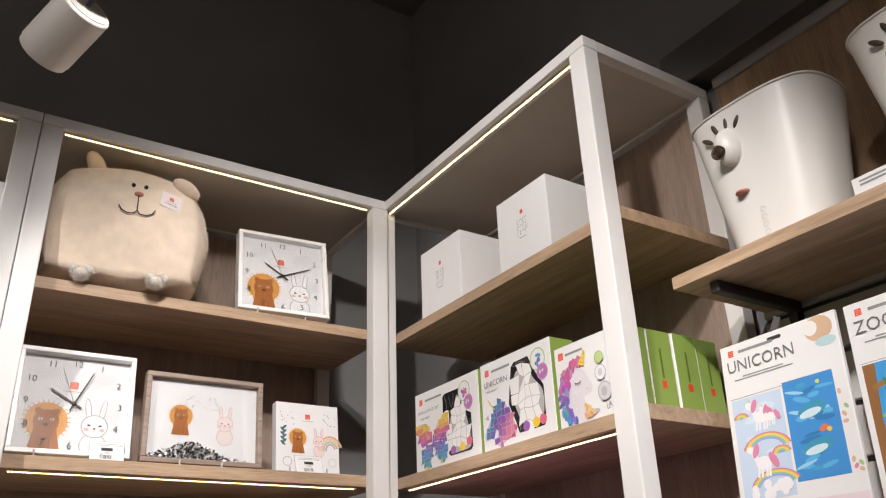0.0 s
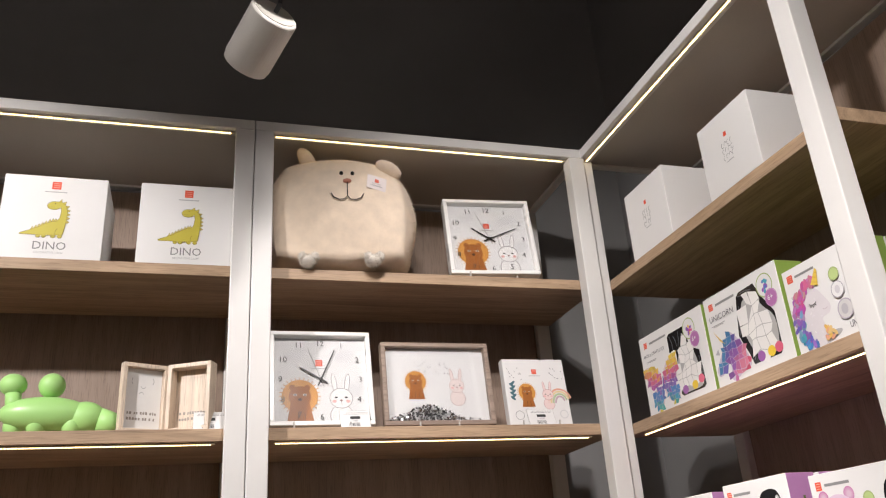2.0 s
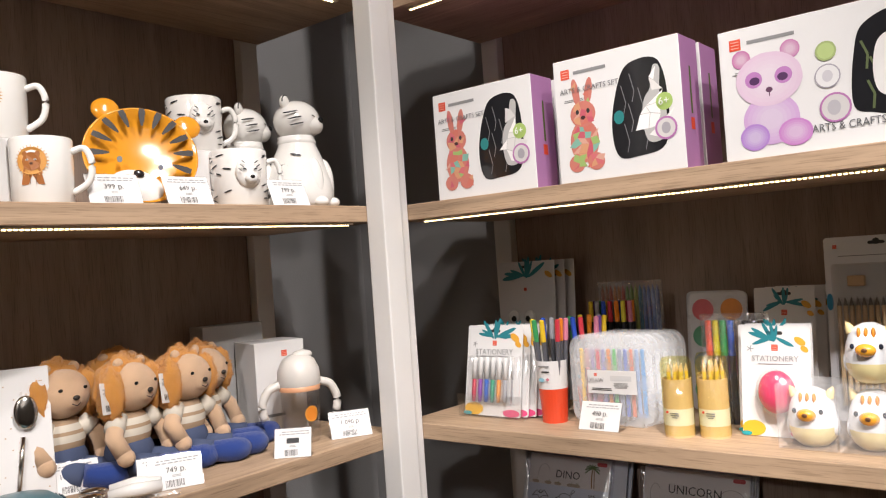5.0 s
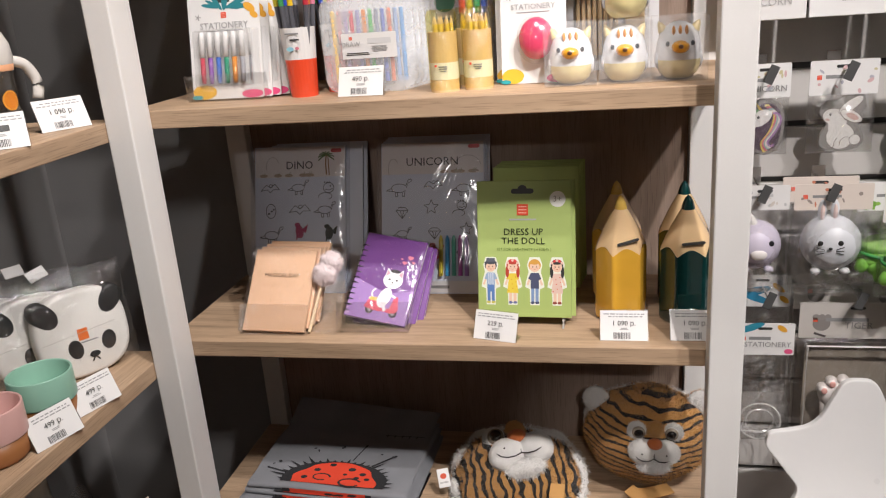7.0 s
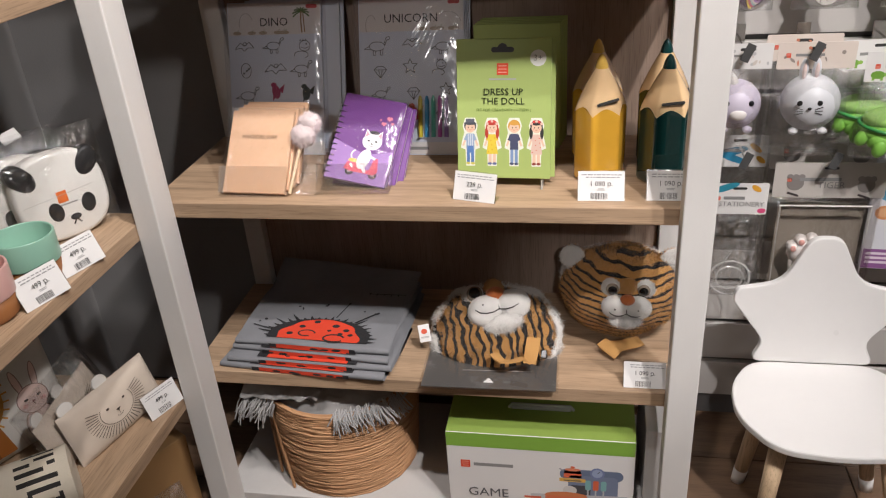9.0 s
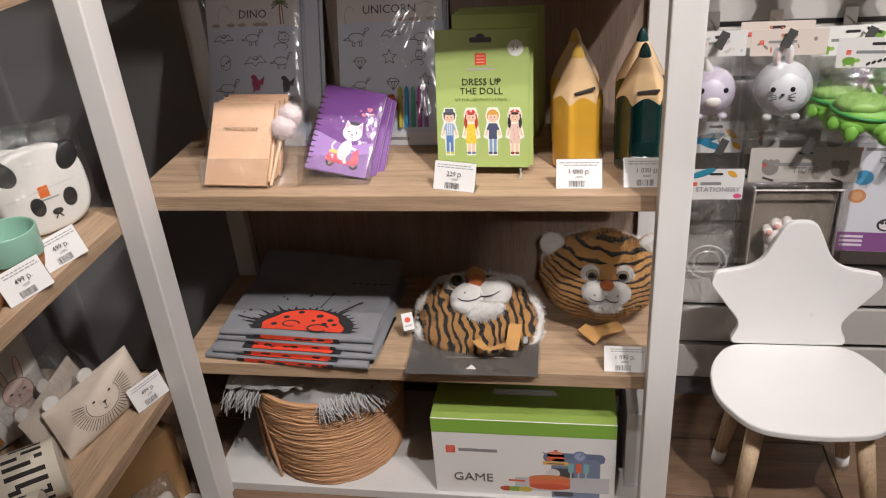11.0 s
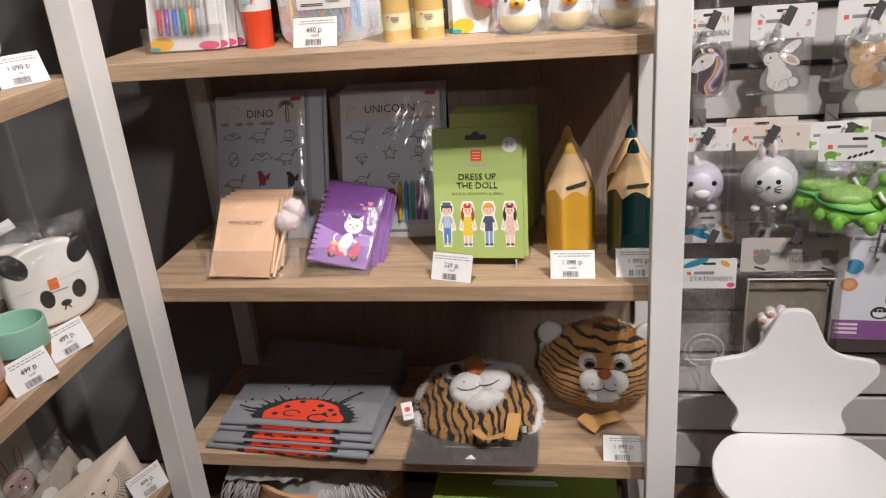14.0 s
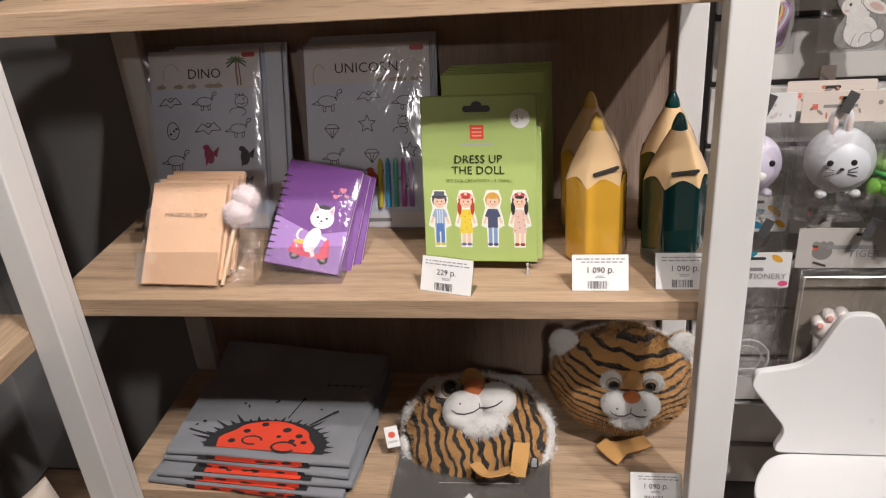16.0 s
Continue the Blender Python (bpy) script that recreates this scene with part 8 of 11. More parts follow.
# tiger plate
t = thing("tiger_plate", on_a(-0.553, Z3 + 0.004, 0.080, -22, 14) @ pose(0, 0, 0.09, 0, 13) @ pose(0, 0, -0.09), "orange ceramic tiger face plate leaning upright", "plate")
AMBER = paint((0.68, 0.28, 0.02), 0.12, 0.06, 30, 0.0, coat=0.7, kind="glaze")
C = pose(0, 0.0, 0.092, 90)
part("dish", lathe([(0, -0.010), (0.060, -0.010), (0.078, -0.004), (0.090, 0.008), (0.0925, 0.008), (0.090, 0.0), (0.066, -0.016), (0, -0.017)], 44, C @ Matrix.Diagonal((1.04, 0.96, 1, 1))), AMBER, t, "glazed orange dish", True)
for k in (-1, 1):
    part("ear", blob((k * 0.070, 0.004, 0.168), (0.024, 0.008, 0.022), 18, 12), AMBER, t, "", True)
part("muzzle", blob((0.0, -0.001, 0.032), (0.046, 0.012, 0.032), 24, 14), CERAMIC, t, "white muzzle", True)
part("nose", blob((0.0, -0.014, 0.053), (0.009, 0.004, 0.007), 14, 10), paint((0.02, 0.015, 0.015), 0.15, kind="glaze"), t, "", True)
p = Print(pose(0, -0.0105, 0.092) @ FACE)
DARK_BRUSH = paint((0.012, 0.007, 0.005), 0.6, kind="brush_paint")
for a in (14, 36, 58, 122, 144, 166, -10, 190, 98, 78):
    r = 0.070
    k, n = math.cos(radians(a)), math.sin(radians(a))
    tip, wide = 0.017, 0.0058
    p.poly([(r * k + tip * u * k - wide * v * n, r * n + tip * u * n + wide * v * k) for u, v in ((-1, .25), (-.4, .7), (.5, 1), (1, .8), (1, -.8), (.5, -1), (-.4, -.7), (-1, -.25))], DARK_BRUSH)
for k in (-1, 1):
    p.ell(k * 0.034, -0.018, 0.0045, 0.006, (0.02, 0.015, 0.01))
p.done(t, "stripes", "dark painted stripes")


def tiger_figurine(m, s=1.0):
    """A white glazed seated tiger with black stripes."""
    t = thing("tiger_figurine", m @ Matrix.Scale(s, 4), "white ceramic seated tiger with black stripes", "figurine", "tiger figurines")
    part("body", lathe([(0, 0), (0.060, 0), (0.068, 0.010), (0.071, 0.030), (0.068, 0.055), (0.059, 0.085), (0.048, 0.112), (0.040, 0.130), (0.0375, 0.140), (0.0385, 0.150), (0, 0.156)], 44), CERAMIC, t, "", True)
    part("collar", lathe([(0.0385, 0.134), (0.0405, 0.139), (0.0385, 0.144)], 40), CERAMIC, t, "", True)
    part("head", blob((0.0, -0.004, 0.182), (0.053, 0.047, 0.044), 32, 24), CERAMIC, t, "", True)
    part("muzzle", blob((0.006, -0.038, 0.172), (0.027, 0.019, 0.020), 22, 16), CERAMIC, t, "", True)
    part("nose", blob((0.008, -0.055, 0.181), (0.0078, 0.005, 0.0062), 14, 10), paint((0.01, 0.01, 0.01), 0.15, kind="glaze"), t, "", True)
    for k in (-1, 1):
        ear = part("ear", blob((k * 0.037, 0.0, 0.218), (0.014, 0.009, 0.015), 16, 12), CERAMIC, t, "", True)
        part("ear_edge", tube([(k * 0.037 + 0.0135 * math.cos(a), -0.003, 0.218 + 0.0145 * math.sin(a)) for a in [n * math.pi / 9 for n in range(10)]], 0.0014, 6), paint((0.02, 0.02, 0.022), 0.3, kind="glaze"), ear)
        part("front_leg", blob((k * 0.021, -0.046, 0.050), (0.017, 0.022, 0.052), 18, 14), CERAMIC, t, "", True)
        part("paw", blob((k * 0.022, -0.062, 0.010), (0.017, 0.016, 0.011), 16, 10), CERAMIC, t, "", True)
    part("tail", tube(bend([(0.055, 0.02, 0.02), (0.072, 0.006, 0.06), (0.068, 0.0, 0.11), (0.058, 0.002, 0.150), (0.062, 0.0, 0.166)], 5), 0.0085, 12), CERAMIC, t, "", True)
    p = Print()
    rng = random.Random(9)
    for k in (-1, 1):
        for i in range(5):
            p.ell(k * rng.uniform(0.06, 0.085), 0.02 + 0.022 * i, 0.012, 0.0022, (0.02, 0.02, 0.022), k * 12)
    q = p.done(t, "stripes", "black painted stripes")
    for v in q.data.vertices:
        a = v.co.x / 0.055
        r = 0.0722 - max(0, v.co.z - 0.035) * 0.27
        v.co = Vector((r * math.sin(a), -r * math.cos(a), v.co.z))
    p = Print()
    for k in (-1, 1):
        for i in range(3):
            p.ell(k * (0.045 + 0.004 * i), 0.170 + 0.012 * i, 0.010, 0.0016, (0.02, 0.02, 0.022), -k * 16)
        p.ell(k * 0.018 + 0.006, 0.188, 0.005, 0.0015, (0.03, 0.03, 0.03), k * 16)
    q = p.done(t, "face_stripes")
    for v in q.data.vertices:
        x, z = v.co.x / 0.053, (v.co.z - 0.182) / 0.044
        v.co.y = -0.004 - 0.0478 * math.sqrt(max(0.02, 1 - min(0.98, x * x * 0.75 + z * z)))
    return t


tiger_figurine(on_a(-0.198, Z3, 0.088, 18))
tiger_figurine(on_a(-0.268, Z3, 0.170, 40), 0.96)
price_tag(on_a(-0.632, Z3, 0.030, -6), "399 р.", 34)
price_tag(on_a(-0.500, Z3, 0.022, -4), "649 р.", 35)
price_tag(on_a(-0.286, Z3, 0.010, -4), "799 р.", 36)
price_tag(on_a(-1.040, Z3, 0.012), "", 37)

# alphabet tableware in the further bay
BEIGE = paint((0.66, 0.52, 0.36), 0.4, 0.04, 60, 0.02, kind="bamboo_ware")
t = thing("alphabet_plate", on_a(-1.455, Z3, 0.09, -14, 10), "beige plate printed with the Cyrillic alphabet", "plate")
C = pose(0, 0, 0.126, 90)
part("dish", lathe([(0, -0.006), (0.092, -0.006), (0.104, 0.004), (0.122, 0.010), (0.126, 0.008), (0.12, 0.002), (0.098, -0.012), (0, -0.014)], 48, C), BEIGE, t, "", True)
p = Print(pose(0, -0.0062, 0.126) @ FACE)
p.ell(0, 0, 0.0915, 0.0915, (0.74, 0.72, 0.68), n=40)
p.done(t, "white_centre")
for i, row in enumerate(("АБВГД", "ЕЖЗИЙК", "МНОПРСТУ", "ФХЦЧЪЫ")):
    letters(t, row, 0, 0.175 - 0.031 * i, 0.034, (0.22, 0.18, 0.14), pose(0, -0.0072, 0) @ FACE, name="alphabet")
t = thing("cup", on_a(-1.470, Z3, 0.030), "white cup printed with Cyrillic letters", "cup")
part("body", lathe([(0, 0.001), (0.040, 0), (0.046, 0.075), (0.044, 0.075), (0.038, 0.005), (0, 0.005)], 36), CERAMIC, t, "", True)
wrap(letters(t, "ВЗГЧ", 0, 0.04, 0.038, (0.08, 0.06, 0.05), name="alphabet"), 0.046, 0.001)
t = thing("deep_bowl", on_a(-1.535, Z3, 0.03), "beige deep bowl at the shelf edge", "bowl")
part("body", lathe([(0, 0), (0.05, 0), (0.075, 0.02), (0.085, 0.05), (0.082, 0.05), (0.07, 0.02), (0, 0.006)], 40), BEIGE, t, "", True)
t = thing("sippy_cup", on_a(-1.262, Z3, 0.055, -20), "beige children's cup with lid, handles and letters", "cup")
part("body", lathe([(0, 0), (0.040, 0), (0.042, 0.085), (0, 0.085)], 36), BEIGE, t, "", True)
part("lid", lathe([(0.044, 0.085), (0.044, 0.103), (0.036, 0.128), (0.018, 0.140), (0, 0.142)], 36), BEIGE, t, "", True)
part("spout", tube([(0, -0.02, 0.13), (0, -0.022, 0.158)], 0.007, 10), CLEAR, t)
for k in (-1, 1):
    part("handle", tube([(k * 0.04, 0, 0.09), (k * 0.066, 0, 0.088), (k * 0.070, 0, 0.05), (k * 0.062, 0, 0.02)], 0.007, 10), BEIGE, t, "", True)
for i, row in enumerate(("БВГД", "КМЛ", "ЧЦ")):
    wrap(letters(t, row, 0, 0.068 - 0.026 * i, 0.028, (0.12, 0.09, 0.07), name="alphabet"), 0.042, 0.001)
t = thing("child_spoon", on_a(-1.325, Z3, 0.07, 0, 6), "beige bamboo children's spoon", "spoon")
part("spoon", join(tube([(0, 0, 0), (0, 0, 0.075)], 0.008, 10), blob((0, 0, 0.085), (0.017, 0.005, 0.02), 14, 10)), BEIGE, t, "", True)
t = thing("section_plate", on_a(-1.285, Z3, 0.20, 0, 10), "brown bamboo plate leaning at the back", "plate")
part("dish", lathe([(0, -0.004), (0.07, -0.004), (0.09, 0.006), (0.088, 0.0), (0.07, -0.010), (0, -0.010)], 36, pose(0, 0, 0.09, 90)), paint((0.48, 0.30, 0.15), 0.5, kind="bamboo_ware"), t, "", True)
price_tag(on_a(-1.205, Z3, 0.012), "", 38)


# ---- plush lions ----
def plush_lion(m, seed, turn=0):
    """A sitting plush lion in a striped shirt and blue trousers."""
    t = thing("plush_lion", m @ Matrix.Diagonal((0.88, 0.88, 0.88, 1)), "plush lion in striped shirt and blue trousers, sitting", "plush toy", "plush lions")
    TAN, MANE, NAVY, DENIM = plush((0.68, 0.45, 0.28)), plush((0.70, 0.31, 0.06)), plush((0.012, 0.045, 0.24)), cloth((0.06, 0.08, 0.15), 500)
    furry("mane", join(blob((0, 0.018, 0.190), (0.072, 0.036, 0.066), 24, 16, None, 0.25), blob((-0.054, 0.000, 0.180), (0.023, 0.030, 0.054), 16, 12, None, 0.3), blob((0.054, 0.000, 0.180), (0.023, 0.030, 0.054), 16, 12, None, 0.3)), MANE, t, 6000, 0.006, seed, "soft orange mane")
    furry("head", blob((0, -0.002, 0.187), (0.056, 0.047, 0.050), 24, 18), TAN, t, 2600, 0.002, seed + 1, "tan plush head")
    part("snout", blob((0, -0.036, 0.178), (0.026, 0.014, 0.021), 18, 14), TAN, t, "", True)
    part("nose", blob((0, -0.053, 0.181), (0.0075, 0.004, 0.005), 10, 8), paint((0.03, 0.02, 0.015), 0.6, kind="thread"), t, "", True)
    part("mouth", tube([(-0.009, -0.0515, 0.170), (0, -0.0535, 0.165), (0.009, -0.0515, 0.170)], 0.001, 5), paint((0.05, 0.02, 0.015), 0.7, kind="thread"), t)
    for k in (-1, 1):
        part("ear", blob((k * 0.030, 0.000, 0.238), (0.012, 0.008, 0.011), 12, 10), TAN, t, "", True)
        part("eye", blob((k * 0.026, -0.0425, 0.198), (0.0050, 0.0025, 0.0036), 10, 8), paint((0.01, 0.01, 0.01), 0.2, kind="thread"), t, "", True)
    shirt = blob((0, 0.012, 0.098), (0.050, 0.038, 0.052), 28, 22)
    sh = part("shirt", shirt, [cloth((0.68, 0.62, 0.52), 600), cloth((0.42, 0.29, 0.18), 600)], t, "cream and brown striped shirt", True)
    for f in sh.data.polygons:
        f.material_index = int((f.center.z - 0.04) / 0.0125) % 2
    part("trousers", blob((0, 0.014, 0.052), (0.053, 0.046, 0.046), 24, 16), DENIM, t, "blue denim trousers", True)
    for k in (-1, 1):
        part("arm", tube([(k * 0.042, 0.0, 0.125), (k * 0.066, -0.014, 0.095), (k * 0.062, -0.034, 0.062)], 0.017, 12, taper=[0.017, 0.018, 0.017]), TAN, t, "", True)
        part("paw", blob((k * 0.061, -0.038, 0.056), (0.018, 0.018, 0.018), 14, 10), TAN, t, "", True)
        part("sleeve", tube([(k * 0.036, 0.004, 0.130), (k * 0.058, -0.008, 0.108)], 0.0205, 12), cloth((0.68, 0.62, 0.52), 600), t, "", True)
        part("leg", tube([(k * 0.026, -0.01, 0.034), (k * 0.030 + 0.030, -0.062, 0.028)], 0.024, 12), DENIM, t, "", True)
        part("boot", tube(bend([(k * 0.030 + 0.030, -0.062, 0.027), (k * 0.030 + 0.068, -0.090, 0.022), (k * 0.030 + 0.100, -0.100, 0.024)], 4), 0.024, 14, taper=[0.022, 0.023, 0.024, 0.025, 0.0255, 0.025, 0.023, 0.020, 0.012]), NAVY, t, "dark blue soft boot", True)
    part("paper_tag", block(-0.024, 0.024, 0, 0.001, -0.062, 0, 0.0006, 1, pose(-0.066, -0.005, 0.205, -8, 6, 12)), WHITE_CARD, t)
    p = Print(pose(-0.066, -0.005, 0.205, -8, 6, 12) @ FACE)
    p.bars(0, -0.012, 0.036, 0.002, 4, GREY_INK, random.Random(seed))
    p.barcode(-0.014, -0.056, 0.014, -0.044, seed)
    p.done(t, "tag_print")
    return t


plush_lion(on_a(-0.430, Z4 + 0.002, 0.185, 14), 101)
plush_lion(on_a(-0.545, Z4 + 0.002, 0.185, 16), 111)
plush_lion(on_a(-0.352, Z4 + 0.002, 0.240, 18), 121)
plush_lion(on_a(-0.640, Z4 + 0.002, 0.250, 6), 131)
plush_lion(on_a(-0.500, Z4 + 0.002, 0.310, -12), 141)
price_tag(on_a(-0.548, Z4, 0.046, -24), "749 р.", 41)
price_tag(on_a(-0.562, Z4, 0.062, -28), "", 42)
price_tag(on_a(-0.318, Z4, 0.022, -50), "", 43, 0.070, 0.056)
price_tag(on_a(-0.142, Z4, 0.040, -30), "1 090 р.", 44)
price_tag(on_a(-0.655, Z4, 0.190, -16), "1 090 р.", 45)

# bottle and its boxes
t = thing("sippy_bottle", on_a(-0.212, Z4, 0.115, -25), "clear drinking bottle with a grey lid and two handles", "bottle")
LIDGREY = paint((0.60, 0.57, 0.53), 0.4, 0.03, kind="plastic")
b = part("bottle", lathe([(0, 0.002), (0.036, 0.002), (0.040, 0.01), (0.041, 0.112), (0.039, 0.114), (0.037, 0.012), (0, 0.006)], 36), film(0.10, (0.97, 0.96, 0.95), 0.05, 4, "bottle"), t, "clear plastic body", True)
b.visible_shadow = False
part("collar", lathe([(0.042, 0.108), (0.043, 0.118), (0.041, 0.119)], 36), paint((0.65, 0.33, 0.18), 0.4, kind="plastic"), t, "orange ring", True)
part("lid", lathe([(0.043, 0.118), (0.045, 0.126), (0.043, 0.150), (0.034, 0.170), (0.020, 0.180), (0, 0.183)], 36), LIDGREY, t, "", True)
part("spout_cap", blob((0.010, 0, 0.180), (0.022, 0.014, 0.010), 16, 10), LIDGREY, t, "", True)
for k in (-1, 1):
    part("handle", tube(bend([(k * 0.042, 0, 0.122), (k * 0.066, 0, 0.112), (k * 0.080, 0, 0.082), (k * 0.076, 0, 0.055)], 4), 0.009, 12), LIDGREY, t, "", True)
p = Print()
p.ell(0.012, 0.062, 0.012, 0.013, (0.62, 0.20, 0.02))
p.arc(0.012, 0.062, 0.014, 0.015, 0, 360, 0.003, (0.66, 0.26, 0.03))
wrap(p.done(t, "lion_print", "small orange lion"), 0.041)
t = carton("bottle_box", on_a(-0.185, Z4, 0.205, -12), 0.118, 0.205, 0.10, "white bottle box with a red mark", "box")
p = Print()
mark(p, 0.010, 0.178, 0.013, False)
p.bars(-0.02, 0.05, 0.05, 0.006, 1, GREY_INK)
p.done(t)
carton("gift_carton", on_a(-0.215, Z4, 0.325, -6), 0.150, 0.245, 0.06, "plain grey cardboard box at the back of the shelf", "box", "", paint((0.45, 0.44, 0.43), 0.6, kind="card"))

# cutlery sets and bowls
t = carton("spoon_box", on_a(-0.735, Z4, 0.215, -18, 8), 0.115, 0.225, 0.04, "white children's cutlery box with a steel spoon", "cutlery box")
part("spoon", join(tube([(0.0, -0.006, 0.02), (0.012, -0.008, 0.11)], 0.0042, 8), blob((0.018, -0.010, 0.150), (0.019, 0.005, 0.028), 18, 12)), paint((0.62, 0.60, 0.57), 0.12, metal=1.0, kind="steel"), t, "polished steel spoon", True)
p = Print()
for i in range(30):
    q = random.Random(i)
    p.ell(q.uniform(-0.05, 0.05), q.uniform(0.02, 0.21), 0.0012, 0.0012, (0.5, 0.35, 0.2))
p.done(t)
t = thing("child_cutlery", on_a(-0.632, Z4 + 0.001, 0.075, -30), "white and steel children's spoons on a clear tray", "cutlery")
b = part("tray", block(-0.07, 0.09, -0.05, 0.045, 0, 0.012, 0.004, 1), CLEAR, t)
b.visible_shadow = False
for k in (-1, 1):
    part("spoon_handle", tube([(-0.02, k * 0.020, 0.014), (0.02, k * 0.022, 0.018), (0.06, k * 0.012, 0.016)], 0.01, 12, taper=[0.008, 0.011, 0.010]), paint((0.78, 0.76, 0.73), 0.25, coat=0.4, kind="plastic"), t, "white handle", True)
    part("spoon_head", blob((-0.045, k * 0.021, 0.016), (0.022, 0.013, 0.006), 16, 10), paint((0.62, 0.60, 0.57), 0.12, metal=1.0, kind="steel"), t, "", True)
t = thing("teal_bowl", on_a(-0.800, Z4, 0.055), "teal bowl with dark printed rays, upside down", "bowl")
part("bowl", lathe([(0.075, 0.0), (0.074, 0.012), (0.064, 0.035), (0.042, 0.052), (0.0, 0.058)], 44), paint((0.10, 0.21, 0.25), 0.35, 0.05, kind="melamine"), t, "", True)
for i in range(22):
    a = radians(-160 + i * 8.5)
    part("ray", tube([(0.058 * math.cos(a), 0.058 * math.sin(a), 0.0425), (0.070 * math.cos(a), 0.070 * math.sin(a), 0.026)], 0.0012, 5), paint((0.02, 0.05, 0.07), 0.5, kind="ink"), t)
t = thing("small_plate", on_a(-0.795, Z4, 0.150), "white saucer stacked behind a bowl", "plate")
part("dish", lathe([(0, 0), (0.04, 0), (0.075, 0.016), (0.077, 0.018), (0.045, 0.006), (0, 0.005)], 40), CERAMIC, t, "", True)

# ---- panda bags and cups ----
def panda_bag(m, seed):
    t = thing("panda_bag", m, "white panda face bag in clear film", "bag", "panda bags")
    w, h = 0.172, 0.168
    WHITE_V = paint((0.74, 0.72, 0.68), 0.4, 0.03, kind="soft_vinyl")
    pts = [(w / 2 * math.copysign(abs(math.cos(a)) ** 0.72, math.cos(a)), h / 2 + h / 2 * math.copysign(abs(math.sin(a)) ** 0.74, math.sin(a))) for a in [i * math.tau / 44 for i in range(44)]]
    part("face", slab(pts, 0.038, 0.010, 3), WHITE_V, t, "", True)
    BLK = paint((0.012, 0.012, 0.013), 0.5, 0.1, kind="soft_vinyl")
    for k in (-1, 1):
        part("ear", slab([(0.0215 * math.cos(a), 0.0295 * math.sin(a)) for a in [i * math.tau / 26 for i in range(26)]], 0.034, 0.006, 2, pose(k * 0.060, -0.0016, h * 0.80, 0, k * 34)), BLK, t, "black ear", True)
        part("eye", slab([(0.0135 * math.cos(a), 0.0185 * math.sin(a)) for a in [i * math.tau / 22 for i in range(22)]], 0.003, 0.001, 1, pose(0.010 + k * 0.031, -0.0015, h * 0.345, 0, k * 8)), BLK, t, "black eye patch")
    part("nose", slab([(0.010 * math.cos(a), 0.006 * math.sin(a)) for a in [i * math.tau / 16 for i in range(16)]], 0.003, m=pose(0.010, -0.0015, h * 0.235)), BLK, t)
    p = Print()
    p.line([(0.010, h * 0.215), (0.003, h * 0.155)], 0.003, BLACK_INK)
    p.line([(0.010, h * 0.215), (0.017, h * 0.155)], 0.003, BLACK_INK)
    p.rect(-0.012, h * 0.43, 0.007, h * 0.56, (0.72, 0.16, 0.03))
    p.rect(-0.014, h * 0.395, 0.022, h * 0.41, GREY_INK)
    p.line([(-0.076, h * 0.49), (0.060, h * 0.54)], 0.0009, (0.45, 0.43, 0.40))
    p.done(t)
    part("paper_tag", block(-0.018, 0.018, 0, 0.001, 0, 0.022, 0.0006, 1, pose(0.035 * (seed - 1), 0.05, 0.196 + 0.006 * seed, -30, 12 * (seed - 1), 8)), WHITE_CARD, t)
    bag(t, 0.206, 0.205, 0.075, -0.002, -0.012, seed, film(0.14, (0.96, 0.96, 0.96), 0.9, 24, "bag"))
    return t


for i in range(3):
    panda_bag(on_a(-0.150 - 0.034 * i, Z5 + 0.002, 0.090 + 0.066 * i, -34, 6), i)
BROWN = paint((0.30, 0.12, 0.04), 0.45, 0.05, kind="terracotta")
for y, inset, c, lab in ((-0.310, 0.070, (0.25, 0.45, 0.35), "mint green and brown ceramic cup"), (-0.405, 0.175, (0.25, 0.45, 0.35), "mint green and brown ceramic cup"), (-0.428, 0.075, (0.60, 0.36, 0.33), "dusty pink and brown ceramic cup")):
    t = thing("two_tone_cup", on_a(y, Z5, inset), lab, "cup", "two-tone cups")
    part("base", lathe([(0, 0.001), (0.041, 0.0), (0.047, 0.005), (0.0485, 0.010), (0.0500, 0.0415), (0, 0.0415)], 40), BROWN, t, "bare brown base", True)
    part("rim", lathe([(0.0505, 0.040), (0.0518, 0.0412), (0.0520, 0.043), (0.0520, 0.0885), (0.0515, 0.0898), (0.0500, 0.0904), (0.0485, 0.0898), (0.0480, 0.0885), (0.0480, 0.050), (0.0470, 0.046), (0, 0.0455)], 44), paint(c, 0.35, 0.03, coat=0.2, kind="glaze"), t, "coloured glazed band", True)
price_tag(on_a(-0.262, Z5, 0.003, -18), "499 р.", 46)
price_tag(on_a(-0.372, Z5, 0.003, -18), "499 р.", 47)
t = thing("straw_pack", on_a(-0.330, Z5, 0.300, -30, 4), "clear pack of black and white panda party straws", "party set")
hang_card(t, 0.135, 0.072, m=pose(0, 0, 0.235))
p = Print(pose(0, 0, 0.235) @ FACE)
p.ell(-0.045, 0.03, 0.012, 0.011, (0.05, 0.05, 0.05))
p.ell(-0.045, 0.028, 0.008, 0.008, (0.75, 0.75, 0.75))
p.ell(0.048, 0.035, 0.01, 0.012, (0.06, 0.06, 0.06))
p.done(t)
letters(t, "PANDA", 0.0, 0.022, 0.018, (0.1, 0.1, 0.1), pose(0, 0, 0.235) @ FACE, name="title")
